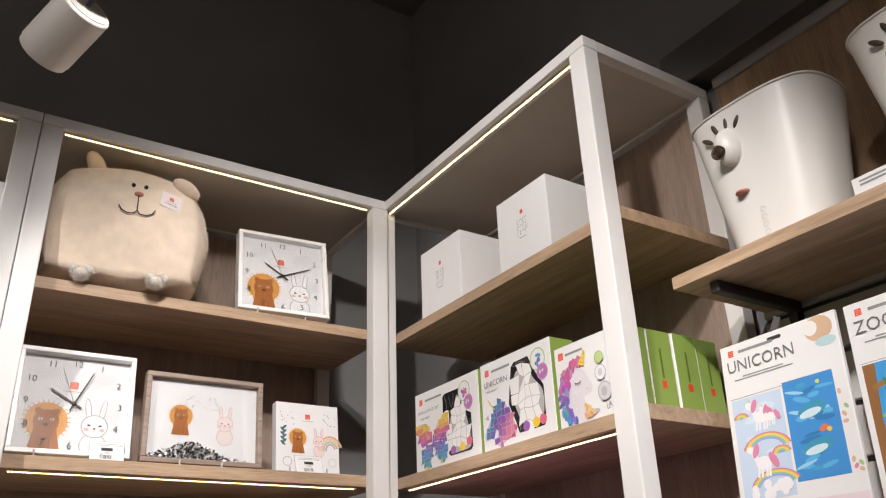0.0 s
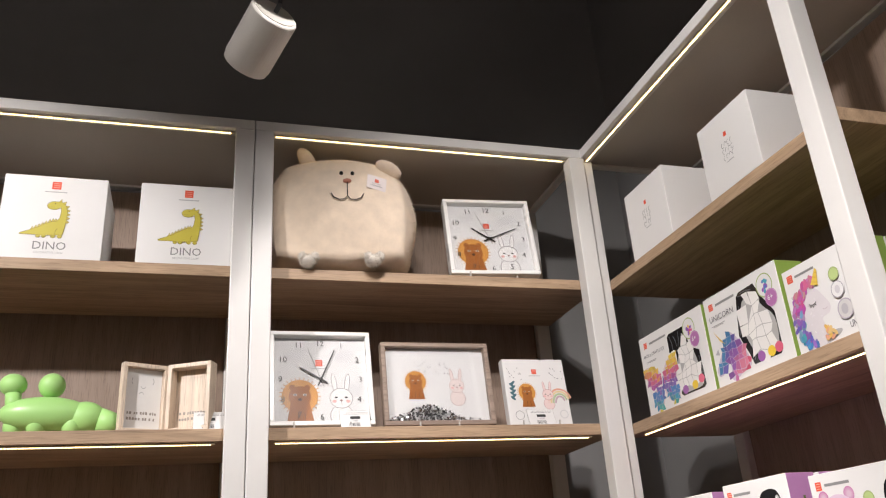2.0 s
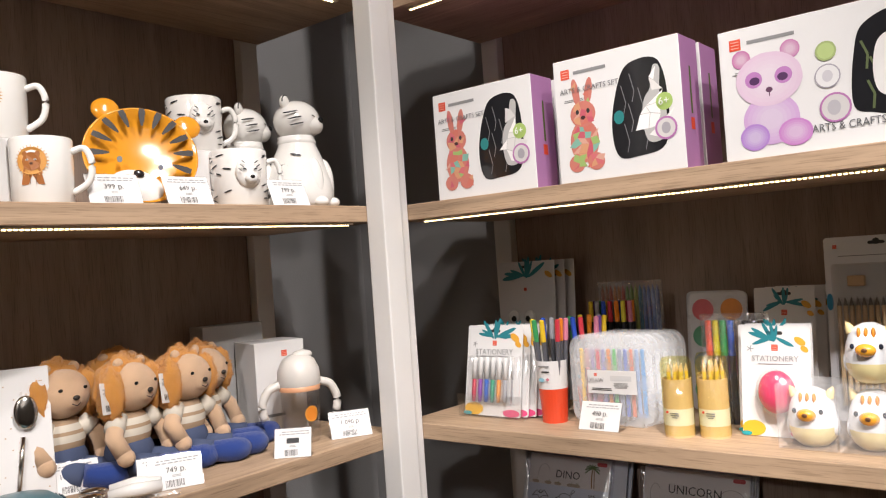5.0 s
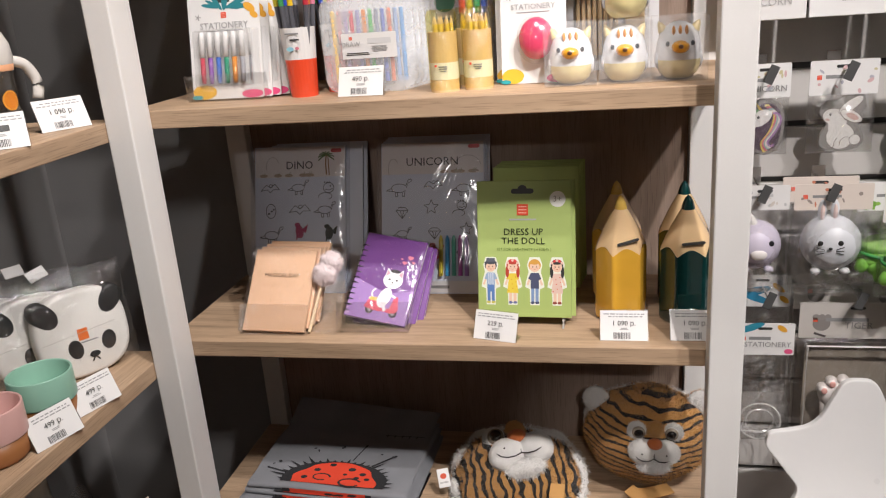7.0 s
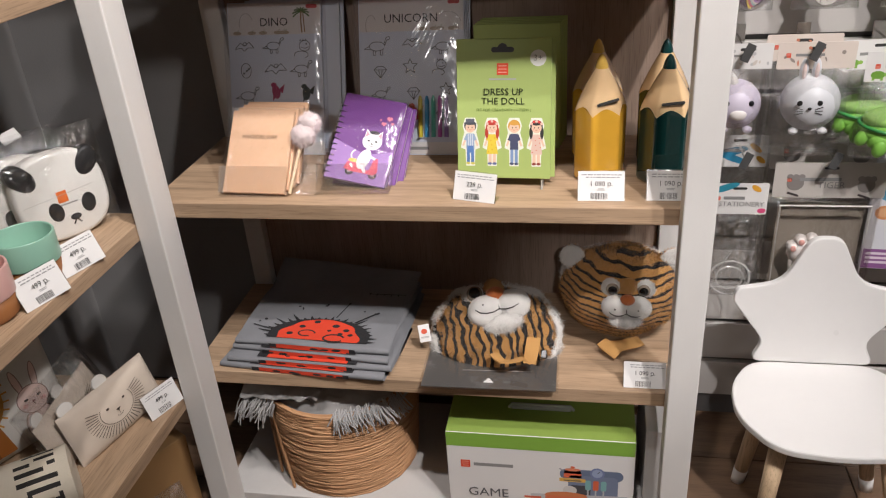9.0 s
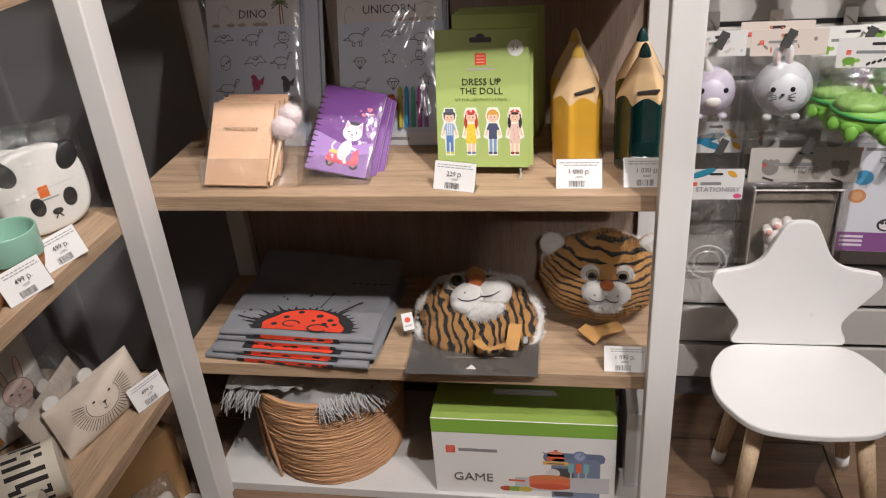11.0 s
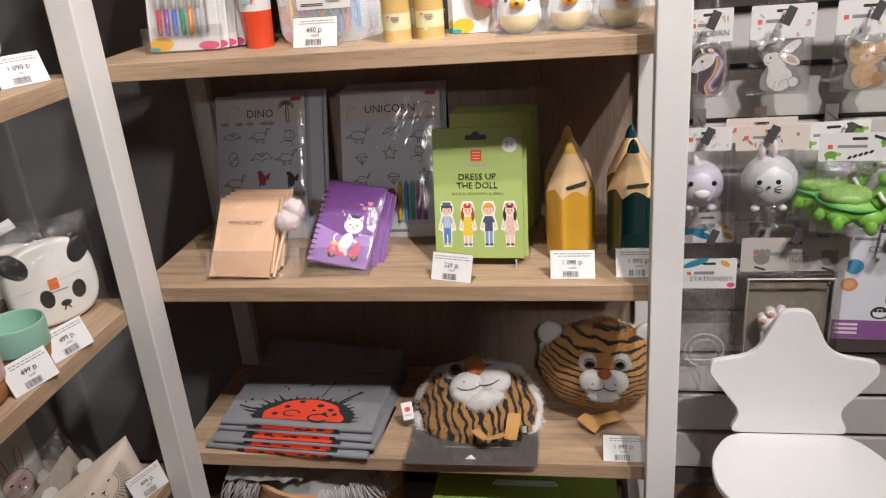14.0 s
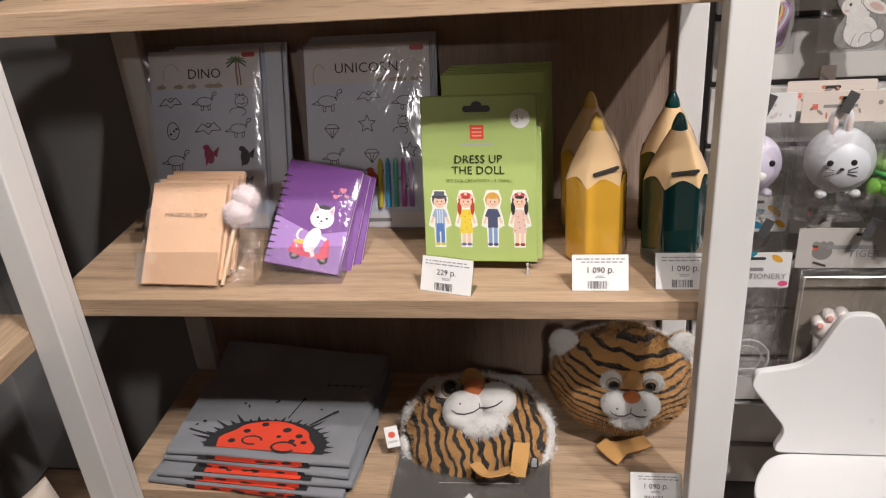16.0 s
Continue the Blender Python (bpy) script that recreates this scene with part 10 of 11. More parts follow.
def turtle_pack(m, seed, front=True):
    t = pack(m, 0.152, 0.225, "clear pack with a green turtle squeeze toy", 0.060, depth=0.10, seed=seed, shine=0.30, group="squeeze toy packs")
    p = Print()
    for x, y in ((-0.052, -0.046), (0.052, -0.020)):
        p.ell(x, y, 0.013, 0.008, (0.16, 0.34, 0.05))
        p.ell(x + 0.015, y + 0.001, 0.005, 0.004, (0.25, 0.45, 0.08))
        p.rect(x - 0.010, y - 0.011, x - 0.005, y - 0.005, (0.2, 0.4, 0.06))
        p.rect(x + 0.005, y - 0.011, x + 0.010, y - 0.005, (0.2, 0.4, 0.06))
    for i in range(5):
        p.ell(-0.016 + 0.010 * i, -0.052 + 0.003 * i, 0.005, 0.003, (0.03, 0.03, 0.03), 40)
        p.ell(0.03 + 0.006 * i, -0.008 - 0.002 * i, 0.005, 0.003, (0.03, 0.03, 0.03), -40)
    p.done(t, "header_print")
    G, G2 = paint(GRASS, 0.55, 0.06, 90, 0.04, kind="soft_rubber"), paint((0.03, 0.22, 0.05), 0.4, kind="soft_rubber")
    WH = paint((0.66, 0.72, 0.62), 0.5, kind="soft_rubber")
    body = part("body", join(blob((-0.004, 0.0, -0.162), (0.066, 0.040, 0.030), 30, 20, None, 0.08), blob((-0.026, -0.016, -0.174), (0.030, 0.024, 0.022), 20, 14), blob((0.030, -0.018, -0.178), (0.030, 0.024, 0.024), 20, 14)), G, t, "plump green body", True)
    part("shell", blob((-0.010, 0.004, -0.136), (0.054, 0.038, 0.022), 24, 14), paint((0.30, 0.52, 0.14), 0.55, kind="soft_rubber"), t, "pale green shell", True)
    part("band", tube([(-0.006 + 0.064 * math.cos(a), 0.002 + 0.042 * math.sin(a), -0.150 - 0.010 * math.cos(a + 0.6)) for a in [i * math.tau / 30 for i in range(30)]], 0.0036, 8, True), G2, body, "dark green band", True)
    part("neck_band", tube([(0.040, -0.030, -0.118), (0.048, -0.034, -0.132), (0.058, -0.034, -0.142)], 0.0042, 8), WH, t, "white neck edge", True)
    part("neck", tube(bend([(0.040, -0.008, -0.150), (0.058, -0.012, -0.126), (0.066, -0.014, -0.104)], 4), 0.021, 14), G, t, "", True)
    head = part("head", blob((0.069, -0.014, -0.096), (0.029, 0.023, 0.021), 22, 16), G, t, "", True)
    part("eye", blob((0.078, -0.034, -0.091), (0.0042, 0.003, 0.0052), 10, 8), paint((0.01, 0.02, 0.01), 0.15, kind="gloss_plastic"), head, "", True)
    for x, y, z, tilt in ((-0.060, -0.012, -0.170, 34), (-0.032, -0.032, -0.186, 10), (0.032, -0.034, -0.192, -12), (0.058, -0.010, -0.174, -34)):
        part("flipper", blob((0, 0, 0), (0.014, 0.012, 0.020), 16, 10, pose(x, y, z, 0, tilt)), G, t, "", True)
    return t


turtle_pack(pose(1.440, 0.285, 1.004, 0, 0, -4), 20)
turtle_pack(pose(1.405, 0.345, 1.014, 0, 0, 6), 21)
turtle_pack(pose(1.640, 0.300, 1.012), 22)

# bottom row: rulers, tiger stand, colouring book
hook(1.166, 0.772), hook(1.345, 0.772), hook(1.545, 0.772)
t = pack(pose(1.166, 0.335, 0.705), 0.122, 0.29, "clear pack with transparent rulers and protractor", 0.075, depth=0.02, seed=30, category="stationery pack", group="stationery packs", tint=(0.86, 0.86, 0.86))
letters(t, "STATIONERY", 0.006, -0.050, 0.0165, (0.25, 0.25, 0.25), name="title")
p = Print()
p.ell(-0.03, -0.010, 0.03, 0.008, (0.03, 0.25, 0.35), 20)
p.ell(0.035, -0.012, 0.012, 0.006, (0.7, 0.35, 0.04), -35)
p.ell(0.050, -0.066, 0.009, 0.006, (0.65, 0.08, 0.2))
p.done(t, "header_print")
EDGE = paint((0.62, 0.61, 0.60), 0.15, coat=0.5, kind="acrylic_edge")
part("set_square", tube([(-0.045, 0.006, -0.27), (0.0, 0.006, -0.17), (0.045, 0.006, -0.27)], 0.0022, 6, True), EDGE, t)
part("protractor", tube([(0.045 * math.cos(a), 0.007, -0.245 + 0.045 * math.sin(a)) for a in [i * math.tau / 30 for i in range(30)]], 0.0022, 6, True), EDGE, t)
part("protractor_inner", tube([(0.030 * math.cos(a), 0.007, -0.245 + 0.030 * math.sin(a)) for a in [i * math.tau / 24 for i in range(24)]], 0.0014, 6, True), EDGE, t)
p = Print(pose(0, 0.005, 0) @ FACE)
for i in range(36):
    a = i * math.tau / 36
    p.line([(0.036 * math.cos(a), -0.245 + 0.036 * math.sin(a)), (0.042 * math.cos(a), -0.245 + 0.042 * math.sin(a))], 0.0011, (0.16, 0.15, 0.15))
p.done(t, "scale_marks")
t = pack(pose(1.166, 0.395, 0.795), 0.122, 0.29, "clear stationery pack hanging behind another", 0.075, depth=0.015, seed=31, category="stationery pack", group="stationery packs", tint=(0.86, 0.86, 0.86))
p = Print()
p.ell(-0.02, -0.04, 0.04, 0.010, (0.03, 0.22, 0.38), 15)
p.ell(-0.01, -0.055, 0.035, 0.008, (0.03, 0.22, 0.38), -20)
p.ell(0.035, -0.03, 0.016, 0.006, (0.7, 0.36, 0.04), -40)
p.ell(0.048, -0.058, 0.012, 0.006, (0.7, 0.36, 0.04), -40)
p.done(t, "header_print")
DIM = paint((0.50, 0.47, 0.44), 0.4, 0.03, kind="card")
for y, z, fr in ((0.340, 0.752, True), (0.400, 0.795, False)):
    t = pack(pose(1.350, y, z), 0.230, 0.36, "clear pack with a tiger paw phone stand" if fr else "clear pack hanging behind another", 0.082, DIM, depth=0.05, seed=33, category="stationery pack", group="paw stand packs", tint=(0.82, 0.80, 0.78), shine=0.12)
    p = Print()
    for x, y2 in ((-0.07, -0.048), (0.075, -0.052)):
        p.ell(x, y2, 0.018, 0.017, (0.22, 0.20, 0.19))
        for k in (-1, 0, 1):
            p.ell(x + k * 0.012, y2 + 0.015, 0.007, 0.007, (0.24, 0.22, 0.21))
        p.line([(x - 0.014, y2 - 0.022), (x + 0.010, y2 - 0.030)], 0.005, (0.05, 0.04, 0.04))
    p.done(t, "header_print")
    if fr:
        letters(t, "TIGER", 0.004, -0.052, 0.021, (0.25, 0.24, 0.24), name="title")
        part("backing_card", block(-0.092, 0.092, 0.030, 0.032, -0.34, -0.105, 0.001, 1), paint((0.30, 0.265, 0.225), 0.4, 0.05, coat=0.2, kind="card"), t, "brown card")
        b = part("clear_frame", tube([(-0.094, 0.0, -0.345), (-0.094, 0.0, -0.102), (0.094, 0.0, -0.102), (0.094, 0.0, -0.345)], 0.003, 6, True), EDGE, t)
        PW_, PK = paint((0.74, 0.70, 0.68), 0.5, 0.04, kind="soft_rubber"), paint((0.66, 0.34, 0.30), 0.5, kind="soft_rubber")
        part("paw", blob((-0.030, 0.002, -0.215), (0.036, 0.028, 0.036), 22, 16), PW_, t, "white toy paw", True)
        part("arm", tube([(-0.032, 0.004, -0.225), (-0.026, 0.006, -0.33)], 0.028, 14), PW_, t, "", True)
        part("paw_pad", blob((-0.024, -0.024, -0.222), (0.017, 0.006, 0.013), 16, 10), PK, t, "pink pad", True)
        for k, (px, pz) in enumerate(((-0.058, -0.200), (-0.042, -0.184), (-0.018, -0.180), (0.000, -0.196))):
            part("toe", blob((px, -0.004, pz), (0.013, 0.016, 0.013), 14, 10), PW_, t, "", True)
            part("toe_pad", blob((px, -0.019, pz), (0.0065, 0.003, 0.0075), 10, 8), PK, t, "", True)
        for k in range(3):
            part("stripe", tube([(-0.058, -0.012, -0.258 - 0.018 * k), (-0.036, -0.0265, -0.268 - 0.018 * k), (-0.010, -0.018, -0.262 - 0.018 * k)], 0.004, 8), paint((0.02, 0.018, 0.018), 0.5, kind="soft_rubber"), t, "", True)


def colouring_pack(m, w, h, word, seed, label, pics=True):
    """A white card pack of pictures to colour, paint pots below; top at z = 0."""
    t = thing("colouring_set", m, label, "colouring set", "colouring sets")
    part("card", block(-w / 2, w / 2, 0, 0.010, -h, 0, 0.0012, 1), WHITE_CARD, t)
    p = Print()
    p.poly(round_rect(0.036, 0.008, 0.0035, 3, 0, -0.016), BLACK_INK)
    mark(p, -w * 0.40, -h * 0.045, 0.014, False)
    p.rect(-w * 0.33, -h * 0.052, -w * 0.02, -h * 0.038, GREY_INK)
    p.bars(-w * 0.14, -h * 0.165, w * 0.55, 0.003, 2, GREY_INK, random.Random(1))
    p.ell(w * 0.36, -h * 0.06, w * 0.11, w * 0.09, (0.58, 0.40, 0.26))
    p.ell(w * 0.30, -h * 0.05, w * 0.055, w * 0.055, (0.74, 0.72, 0.68))
    p.ell(w * 0.40, -h * 0.125, w * 0.08, w * 0.035, (0.42, 0.58, 0.60))
    p.done(t)
    rng = random.Random(seed)
    PINK, SNOW = (0.62, 0.22, 0.34), (0.78, 0.76, 0.77)

    def rainbow(q, cx, cy, r, a0, a1):
        for k, c in enumerate(((0.60, 0.20, 0.26), (0.72, 0.46, 0.10), (0.70, 0.60, 0.14), (0.28, 0.50, 0.30), (0.30, 0.36, 0.62))):
            q.arc(cx, cy, r - 0.0042 * k, (r - 0.0042 * k) * 0.62, a0, a1, 0.0044, c, 12)

    def pony(q, cx, cy, k):
        q.ell(cx, cy, 0.017 * k, 0.011 * k, SNOW)
        for d in (-0.011, -0.004, 0.006, 0.012):
            q.line([(cx + d * k, cy - 0.006 * k), (cx + (d - 0.003) * k, cy - 0.024 * k)], 0.0045 * k, SNOW)
        q.line([(cx - 0.012 * k, cy + 0.004 * k), (cx - 0.020 * k, cy + 0.022 * k)], 0.010 * k, SNOW)
        q.ell(cx - 0.023 * k, cy + 0.024 * k, 0.009 * k, 0.0065 * k, SNOW, -20)
        q.ell(cx - 0.013 * k, cy + 0.022 * k, 0.006 * k, 0.013 * k, PINK, -25)
        q.ell(cx + 0.021 * k, cy + 0.002 * k, 0.007 * k, 0.015 * k, PINK, 30)
        q.poly([(cx - 0.023 * k, cy + 0.030 * k), (cx - 0.019 * k, cy + 0.030 * k), (cx - 0.026 * k, cy + 0.044 * k)], (0.72, 0.5, 0.15))

    for k in (0, 1):
        q = Print()
        x0, ww = -w * 0.455 + k * w * 0.455, w * (0.435 if k == 0 else 0.40)
        y0, y1 = -h * (0.74 if k == 0 else 0.69), -h * 0.275 + k * 0.010
        X, Y = (lambda u: x0 + u * ww), (lambda v: y0 + v * (y1 - y0))
        if word == "UNICORN" and k == 0:
            q.rect(x0, y0, X(1), y1, (0.50, 0.60, 0.72))
            for i in range(10):
                q.ell(X(rng.uniform(.15, .85)), Y(rng.uniform(.2, .95)), 0.018, 0.007, (0.58, 0.66, 0.76), rng.uniform(-20, 20))
            rainbow(q, X(.58), Y(.44), 0.060, 15, 165)
            rainbow(q, X(.84), Y(.40), 0.022, 10, 175)
            rainbow(q, X(.16), Y(.80), 0.018, 10, 175)
            rainbow(q, X(.66), Y(.08), 0.062, 25, 165)
            pony(q, X(.56), Y(.78), 1.15)
            pony(q, X(.74), Y(.76), 0.8)
            pony(q, X(.48), Y(.34), 1.2)
            for i in range(16):
                u = rng.uniform(0.08, 0.92)
                q.ell(X(u), Y(rng.uniform(0.03, 0.15)), rng.uniform(.007, .012), rng.uniform(.006, .010), SNOW)
        elif k == 1 and word == "UNICORN":
            q.rect(x0, y0, X(1), y1, (0.05, 0.25, 0.58))
            for i in range(26):
                q.ell(X(rng.uniform(.2, .8)), Y(rng.uniform(.06, .94)), rng.uniform(.010, .026), rng.uniform(.003, .006), rng.choice([(0.10, 0.40, 0.66), (0.03, 0.18, 0.42), (0.30, 0.56, 0.74), (0.06, 0.32, 0.52)]), rng.uniform(-18, 18))
            for v in (.66, .30):
                q.ell(X(.5), Y(v), 0.034, 0.015, (0.05, 0.28, 0.42), 10)
                q.ell(X(.46), Y(v - .03), 0.026, 0.008, (0.55, 0.70, 0.76), 10)
            q.ell(X(.66), Y(.46), 0.011, 0.006, (0.62, 0.16, 0.08), 20)
            q.ell(X(.76), Y(.44), 0.006, 0.005, (0.70, 0.52, 0.08))
            q.ell(X(.70), Y(.92), 0.005, 0.004, (0.60, 0.62, 0.10))
        else:
            q.rect(x0, y0, X(1), y1, (0.05, 0.30, 0.62) if k == 0 else (0.22, 0.42, 0.14))
            q.poly([(X(0), y0), (X(.22), y0), (X(.14), Y(.5)), (X(.20), y1), (X(0), y1)], (0.26, 0.12, 0.04))
            q.line([(X(.1), Y(.78)), (X(.7), Y(.90))], 0.010, (0.30, 0.15, 0.05))
            for i in range(24):
                q.ell(X(rng.uniform(.25, .9)), Y(rng.uniform(.05, .95)), rng.uniform(.006, .014), rng.uniform(.003, .007), rng.choice([(0.10, 0.34, 0.06), (0.05, 0.24, 0.08), (0.30, 0.46, 0.08)]), rng.uniform(0, 180))
            for u, v, c in ((.5, .78, (0.66, 0.24, 0.04)), (.55, .48, (0.60, 0.08, 0.05)), (.5, .2, (0.66, 0.42, 0.10)), (.72, .34, (0.55, 0.20, 0.04))):
                q.ell(X(u), Y(v), 0.015, 0.020, c, 20)
                q.ell(X(u) - 0.006, Y(v) + 0.018, 0.010, 0.009, shade(c, 1.15))
                q.ell(X(u) - 0.009, Y(v) + 0.020, 0.002, 0.002, BLACK_INK)
        q.done(t, "printed_picture")
    q = Print()
    q.line([(-w * 0.46, -h * 0.268), (w * 0.30, -h * 0.262)], 0.0012, GREY_INK)
    for i in range(9):
        q.ell(w * rng.uniform(0.42, 0.48), -h * rng.uniform(0.2, 0.95), 0.006, 0.004, rng.choice([PINK, (0.24, 0.44, 0.40), (0.60, 0.42, 0.26), (0.34, 0.5, 0.2)]), rng.uniform(0, 180))
    q.rect(-w * 0.5 + 0.001, -h + 0.001, w * 0.5 - 0.001, -h * 0.765, (0.72, 0.60, 0.63))
    q.done(t, "border_print")
    letters(t, word, -w * 0.45, -h * 0.115, 0.038, (0.14, 0.14, 0.14), align="LEFT", name="title")
    for i, c in enumerate([(0.65, 0.06, 0.03), (0.72, 0.48, 0.03), (0.03, 0.16, 0.55), (0.7, 0.7, 0.7), (0.62, 0.08, 0.25), (0.1, 0.4, 0.1)]):
        pot = part("paint_pot", lathe([(0, 0), (0.015, 0), (0.016, 0.016), (0.012, 0.018), (0, 0.018)], 18, pose(-w * 0.36 + i * 0.038, 0.0, -h * 0.80 - 0.02, 90)), paint(c, 0.2, coat=0.5, kind="plastic"), t, "small paint pot", True)
    return t


for i, (x, word) in enumerate(((1.238, "UNICORN"), (1.545, "ZOO"), (1.852, "ZOO"))):
    hook(x, 2.352, 0.20)
    colouring_pack(pose(x, 0.215, 2.345, -4, 0, -2 + i), 0.292, 0.46, word, i, "white colouring by numbers set with %s pictures" % ("unicorn" if i == 0 else "jungle animal"))
hook(1.545, 0.772)
t = thing("colouring_book", pose(1.560, 0.385, 0.760, -3, 0, -4), "white cat colouring book with a purple band", "colouring book")
part("book", block(-0.105, 0.105, 0, 0.006, -0.285, 0, 0.001, 1), paint((0.64, 0.65, 0.70), 0.4, 0.02, kind="card"), t)
p = Print()
p.poly(round_rect(0.034, 0.008, 0.0035, 3, 0, -0.014), BLACK_INK)
p.rect(-0.104, -0.283, 0.104, -0.235, (0.24, 0.09, 0.26))
for i in range(3):
    p.rect(-0.094, -0.249 - 0.011 * i, -0.044, -0.243 - 0.011 * i, (0.7, 0.62, 0.7))
p.ell(-0.065, -0.10, 0.021, 0.018, (0.08, 0.30, 0.50))
p.ell(-0.072, -0.145, 0.019, 0.017, (0.55, 0.24, 0.10))
p.ell(-0.072, -0.145, 0.012, 0.011, (0.62, 0.34, 0.18))
mark(p, -0.080, -0.032, 0.009, False)
p.rect(-0.07, -0.036, -0.02, -0.029, GREY_INK)
p.done(t)
p = Print()
art_bunny(p, 0.040, -0.130, 0.044, (0.74, 0.68, 0.70), (0.05, 0.05, 0.05))
p.ell(0.0, -0.215, 0.020, 0.016, (0.03, 0.03, 0.03))
p.ell(0.0, -0.216, 0.015, 0.011, (0.72, 0.70, 0.72))
for k in (-1, 0, 1):
    p.ell(k * 0.009, -0.210, 0.004, 0.004, (0.03, 0.03, 0.03))
p.done(t, "printed_cat")
letters(t, "COLORING", -0.040, -0.058, 0.021, (0.12, 0.12, 0.13), align="LEFT", name="title", squeeze=0.95)

# sticker packs and paint sets above
for i, (x, word) in enumerate(((1.128, "UNICORN"), (1.288, "DINO"), (1.450, "UNICORN"))):
    hook(x, 1.520)
    t = thing("sticker_card", pose(x, 0.340 + 0.004 * i, 1.540, -3, 0, -3 + 3 * i), "white card with a pastel %s sticker" % ("dinosaur" if word == "DINO" else "unicorn"), "sticker card", "pastel sticker cards")
    part("card", block(-0.077, 0.077, 0, 0.012, -0.198, 0, 0.001, 1), WHITE_CARD, t)
    p = Print()
    p.poly(round_rect(0.030, 0.007, 0.003, 3, 0.0, -0.014), BLACK_INK)
    mark(p, -0.03, -0.038, 0.010, False)
    p.rect(-0.02, -0.041, 0.03, -0.035, GREY_INK)
    p.ell(0.055, -0.030, 0.010, 0.010, (0.66, 0.36, 0.36))
    p.done(t)
    p = Print()
    if word == "DINO":
        c = (0.66, 0.30, 0.28)
        p.ell(0.005, -0.105, 0.030, 0.022, c)
        p.line([(0.0, -0.098), (-0.028, -0.065)], 0.014, c)
        p.ell(-0.034, -0.060, 0.014, 0.010, c)
        p.line([(0.02, -0.10), (0.055, -0.088)], 0.010, c)
        for k in (-0.012, 0.018):
            p.rect(k - 0.006, -0.140, k + 0.006, -0.115, c)
    else:
        c = (0.60, 0.60, 0.63)
        p.ell(0.004, -0.110, 0.034, 0.024, c)
        p.ell(-0.006, -0.080, 0.018, 0.016, c)
        p.ell(0.008, -0.070, 0.020, 0.011, (0.56, 0.62, 0.12), 20)
        p.ell(0.022, -0.078, 0.010, 0.010, (0.55, 0.40, 0.60))
        p.poly([(-0.004, -0.062), (0.006, -0.060), (0.004, -0.042)], (0.65, 0.55, 0.25))
        for k in (-0.022, -0.004, 0.020, 0.034):
            p.rect(k - 0.004, -0.145, k + 0.004, -0.122, c)
    p.done(t, "printed_animal")
    letters(t, word, 0.005, -0.165, 0.020, (0.45, 0.44, 0.44), name="title")
for i, x in enumerate((1.180, 1.430)):
    hook(x, 1.882)
    t = thing("paint_set_card", pose(x, 0.335, 1.905, -3, 0, -2), "white card with paint pots and a brush picture", "paint set", "paint set cards")
    part("card", block(-0.118, 0.118, 0, 0.012, -0.320, 0, 0.001, 1), WHITE_CARD, t)
    for k in range(5):
        part("paint_pot", lathe([(0, 0), (0.015, 0), (0.016, 0.014), (0, 0.016)], 16, pose(-0.092, 0.0, -0.10 - 0.042 * k, 90)), paint([(0.1, 0.2, 0.55), (0.72, 0.55, 0.04), (0.68, 0.06, 0.04), (0.72, 0.35, 0.04), (0.1, 0.4, 0.12)][(k + 2 * i) % 5], 0.2, coat=0.5, kind="plastic"), t, "small paint pot", True)
    p = Print()
    p.ell(0.03, -0.24, 0.05, 0.03, (0.6, 0.6, 0.6))
    p.ell(0.04, -0.22, 0.03, 0.03, (0.12, 0.16, 0.2))
    p.rect(-0.06, -0.318, 0.115, -0.275, (0.62, 0.66, 0.74))
    p.ell(0.08, -0.28, 0.03, 0.02, (0.12, 0.13, 0.16))
    p.done(t)

# ---- star chair ----
t = thing("star_chair", pose(1.360, 0.130, FLOOR) @ Matrix.Diagonal((0.985, 1, 0.995, 1)), "white children's chair with a star back and beech legs", "chair")
WP = paint((0.80, 0.79, 0.78), 0.32, 0.015, 60, 0.02, coat=0.15, kind="lacquer")


def smooth_outline(pts, r=0.36, n=5):
    """Rounds every corner of an outline."""
    out = []
    for i, p in enumerate(pts):
        a, b = Vector(pts[i - 1]), Vector(pts[(i + 1) % len(pts)])
        q = Vector(p)
        k = min((a - q).length, (b - q).length) * r
        s, e = q + (a - q).normalized() * k, q + (b - q).normalized() * k
        for j in range(n + 1):
            u = j / n
            out.append(tuple((1 - u) ** 2 * s + 2 * u * (1 - u) * q + u * u * e))
    return out


star = [(-0.036, 0.346), (0.028, 0.346), (0.080, 0.226), (0.186, 0.206), (0.192, 0.172), (0.110, 0.064), (0.140, 0.0), (-0.140, 0.0), (-0.114, 0.060), (-0.192, 0.172), (-0.186, 0.206), (-0.088, 0.226)]
back = part("backrest", slab(smooth_outline([(x, z * 0.94) for x, z in star], 0.38), 0.018, 0.003, 2, pose(0, 0.150, 0.300, -3)), WP, t, "white star-shaped back")
seat = [(-0.140, 0.152), (0.140, 0.152), (0.196, 0.06), (0.200, -0.05), (0.135, -0.155), (0.0, -0.172), (-0.135, -0.155), (-0.200, -0.05), (-0.196, 0.06)]
part("seat", slab(smooth_outline(seat, 0.42, 6), 0.018, 0.004, 2, Matrix(((1, 0, 0, 0), (0, 0, 1, 0), (0, -1, 0, 0.300), (0, 0, 0, 1)))), WP, t, "rounded white seat")
BEECHL = oak((0.62, 0.46, 0.30), "beech_leg", 2, 0.45)
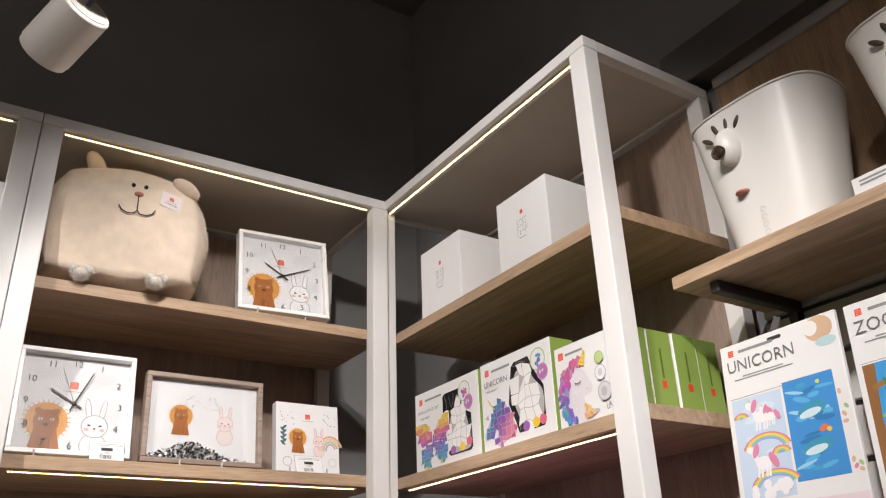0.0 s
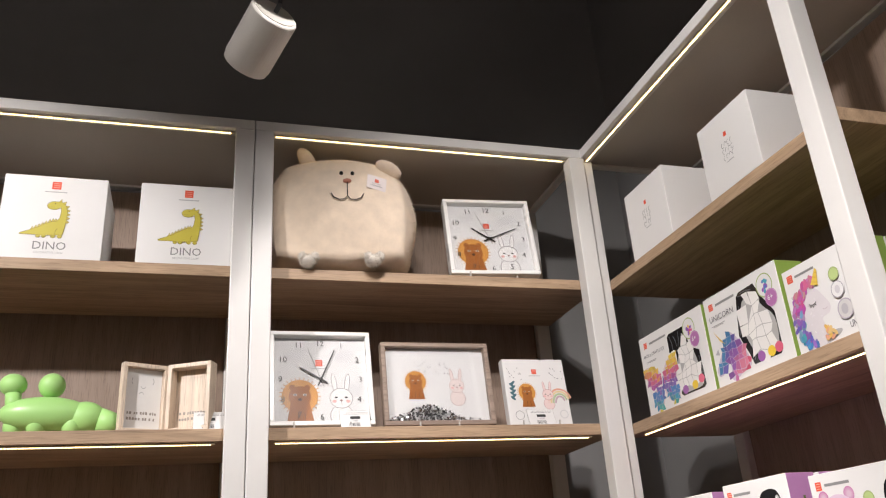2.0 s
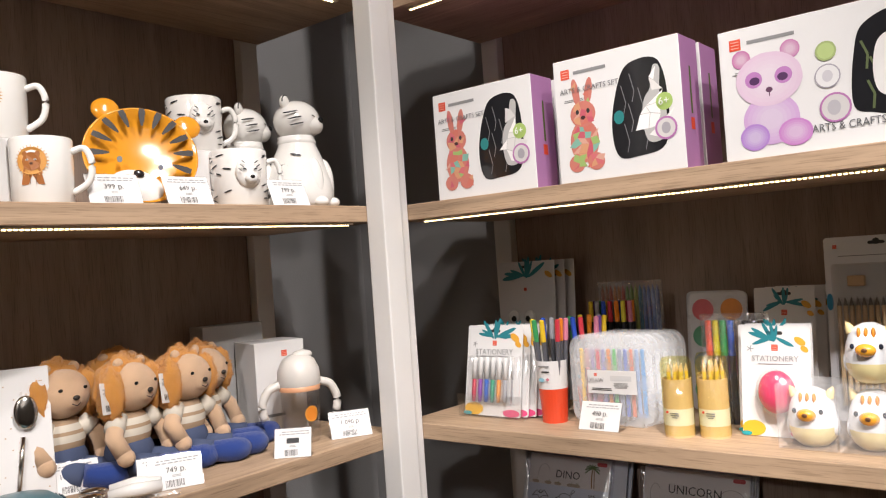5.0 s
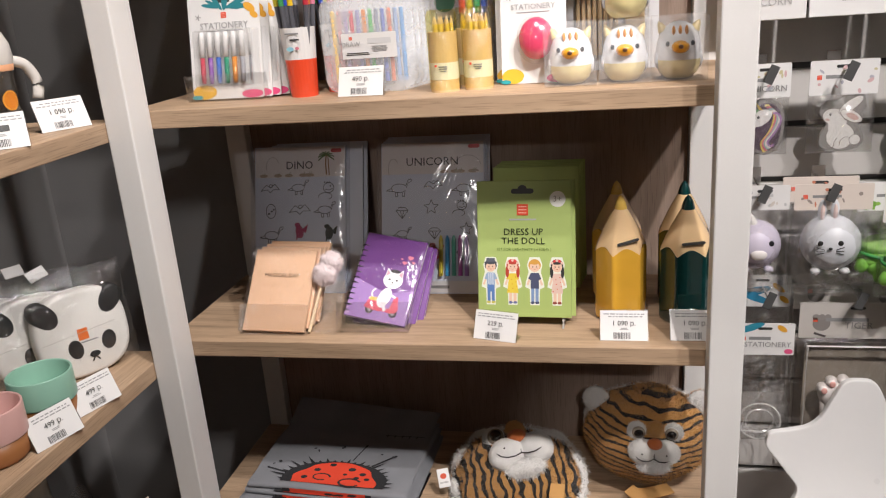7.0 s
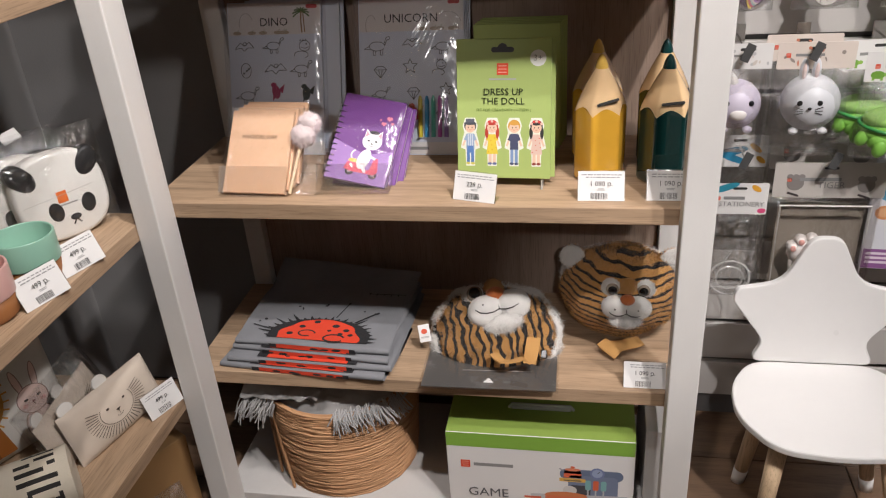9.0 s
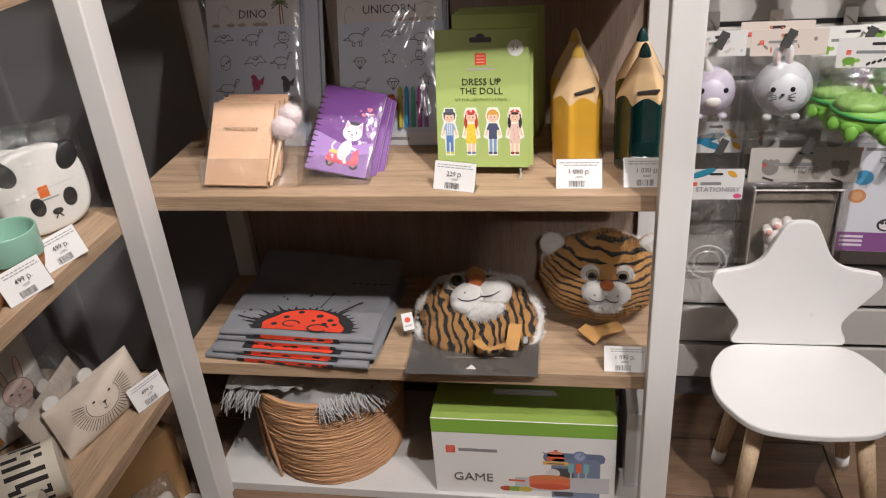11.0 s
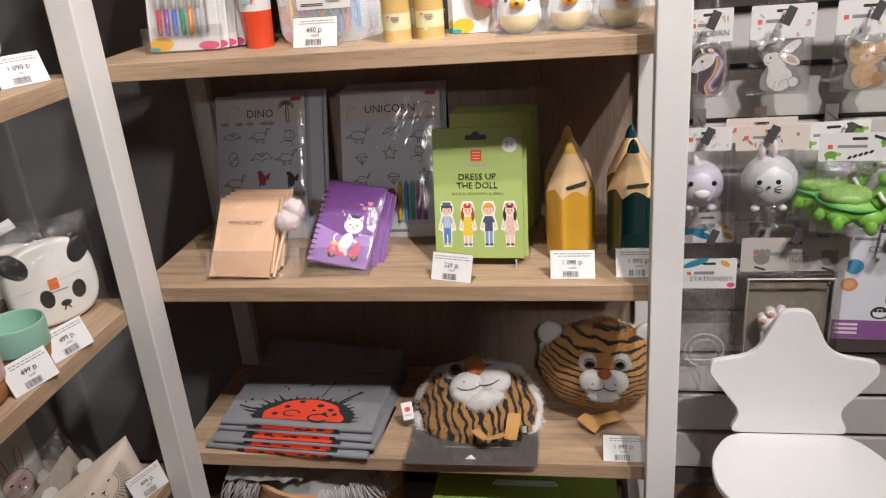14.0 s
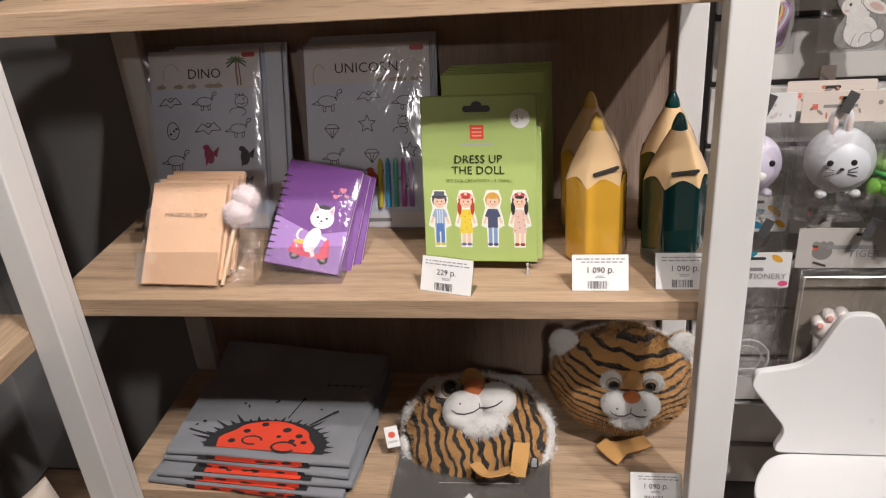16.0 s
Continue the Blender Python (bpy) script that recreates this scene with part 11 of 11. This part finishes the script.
for sx, sy, ty in ((-1, -1, -0.165), (1, -1, -0.165), (-1, 1, 0.062), (1, 1, 0.062)):
    top, foot = Vector((sx * 0.108, sy * 0.075 - 0.012, 0.282)), Vector((sx * 0.150, ty, 0.0))
    low = foot.lerp(top, 0.14)
    leg = part("leg", tube([low, top], 0.018, 16, taper=[0.0165, 0.021]), BEECHL, t, "turned beech leg", True)
    part("leg_tip", tube([foot, low], 0.016, 16, taper=[0.0155, 0.0172]), WP, leg, "white dipped tip", True)

# ---- track lights ----
track = thing("lighting_track", pose(0.60, -1.9, 3.62), "black ceiling track hung on rods", "lighting track")
part("rail", block(-0.018, 0.018, -1.9, 1.6, -0.012, 0.022, 0.002), BLACK_METAL, track)
for y in (-1.6, 0.0, 1.4):
    part("rod", tube([(0, y, 0.022), (0, y, CEIL - 3.62)], 0.006, 8), BLACK_METAL, track)


def track_spot(place, aim, label="white cylinder track spotlight"):
    """A white can lamp on an arm under the track."""
    t = thing("track_spotlight", look(place, aim) @ Matrix.Diagonal((0.84, 0.84, 0.84, 1)), label, "spotlight", "track spotlights")
    W = paint((0.74, 0.71, 0.66), 0.4, 0.02, kind="powder_coat")
    part("housing", lathe([(0.0, 0.082), (0.064, 0.082), (0.068, 0.079), (0.0695, 0.076), (0.0695, -0.086), (0.066, -0.088)], 48), W, t, "", False)
    part("top_cap", lathe([(0.0, 0.0845), (0.060, 0.0845), (0.0605, 0.0822)], 40), paint((0.6, 0.57, 0.52), 0.45, kind="powder_coat"), t)
    part("front_ring", lathe([(0.0665, -0.0885), (0.0665, -0.100), (0.060, -0.100), (0.060, -0.085)], 48), W, t, "white front ring")
    part("reflector", lathe([(0.060, -0.096), (0.030, -0.068), (0.0, -0.064)], 30), paint((0.5, 0.48, 0.45), 0.2, metal=1.0, kind="reflector"), t)
    up = t.matrix_world.inverted()
    top = up @ Vector((TRACK_X, place[1] + 0.05, 3.608))
    part("lamp_arm", tube([(0.0, 0.0, 0.083), (0, 0, 0.110), top], 0.007, 8), BLACK_METAL, t, "thin dark arm up to the track")
    return t


TRACK_X = 0.60
track_spot((0.617, -1.183, 3.021), (-0.129, -1.532, 2.640))
track_spot((0.772, -1.130, 3.172), (0.18, -1.36, 2.58))


# ---- floor ----
floor = setting("floor", block(WX - 0.12, EX + 0.12, SY - 0.12, WY + 0.12, FLOOR - 0.1, FLOOR - 0.006), paint((0.06, 0.045, 0.035), 0.8, kind="floor_bed"), "brown wooden plank floor", "floor")
PLANK = oak((0.20, 0.125, 0.078), "floor_oak", 0, 0.42)
PLANK_MESHES = {}


def plank(x, y, length):
    """One floorboard; boards cut to one length share a mesh."""
    key = round(length, 3)
    if key not in PLANK_MESHES:
        ob = part("plank", block(0, length - 0.003, -0.197, 0, -0.006, 0, 0.0012, 1), PLANK, floor)
        PLANK_MESHES[key] = ob.data
    else:
        ob = new("plank", PLANK_MESHES[key])
        ob.parent = floor
    ob.location = (x, y, FLOOR)


row, y = 0, WY - 0.004
while y - 0.197 > SY:
    x, cut = WX + 0.002, 1.3 - 0.5 * (row % 3)
    while x < EX - 0.05:
        length = min(cut, EX - 0.002 - x)
        plank(x, y, length)
        x, cut = x + length, 1.3
    row, y = row + 1, y - 0.2
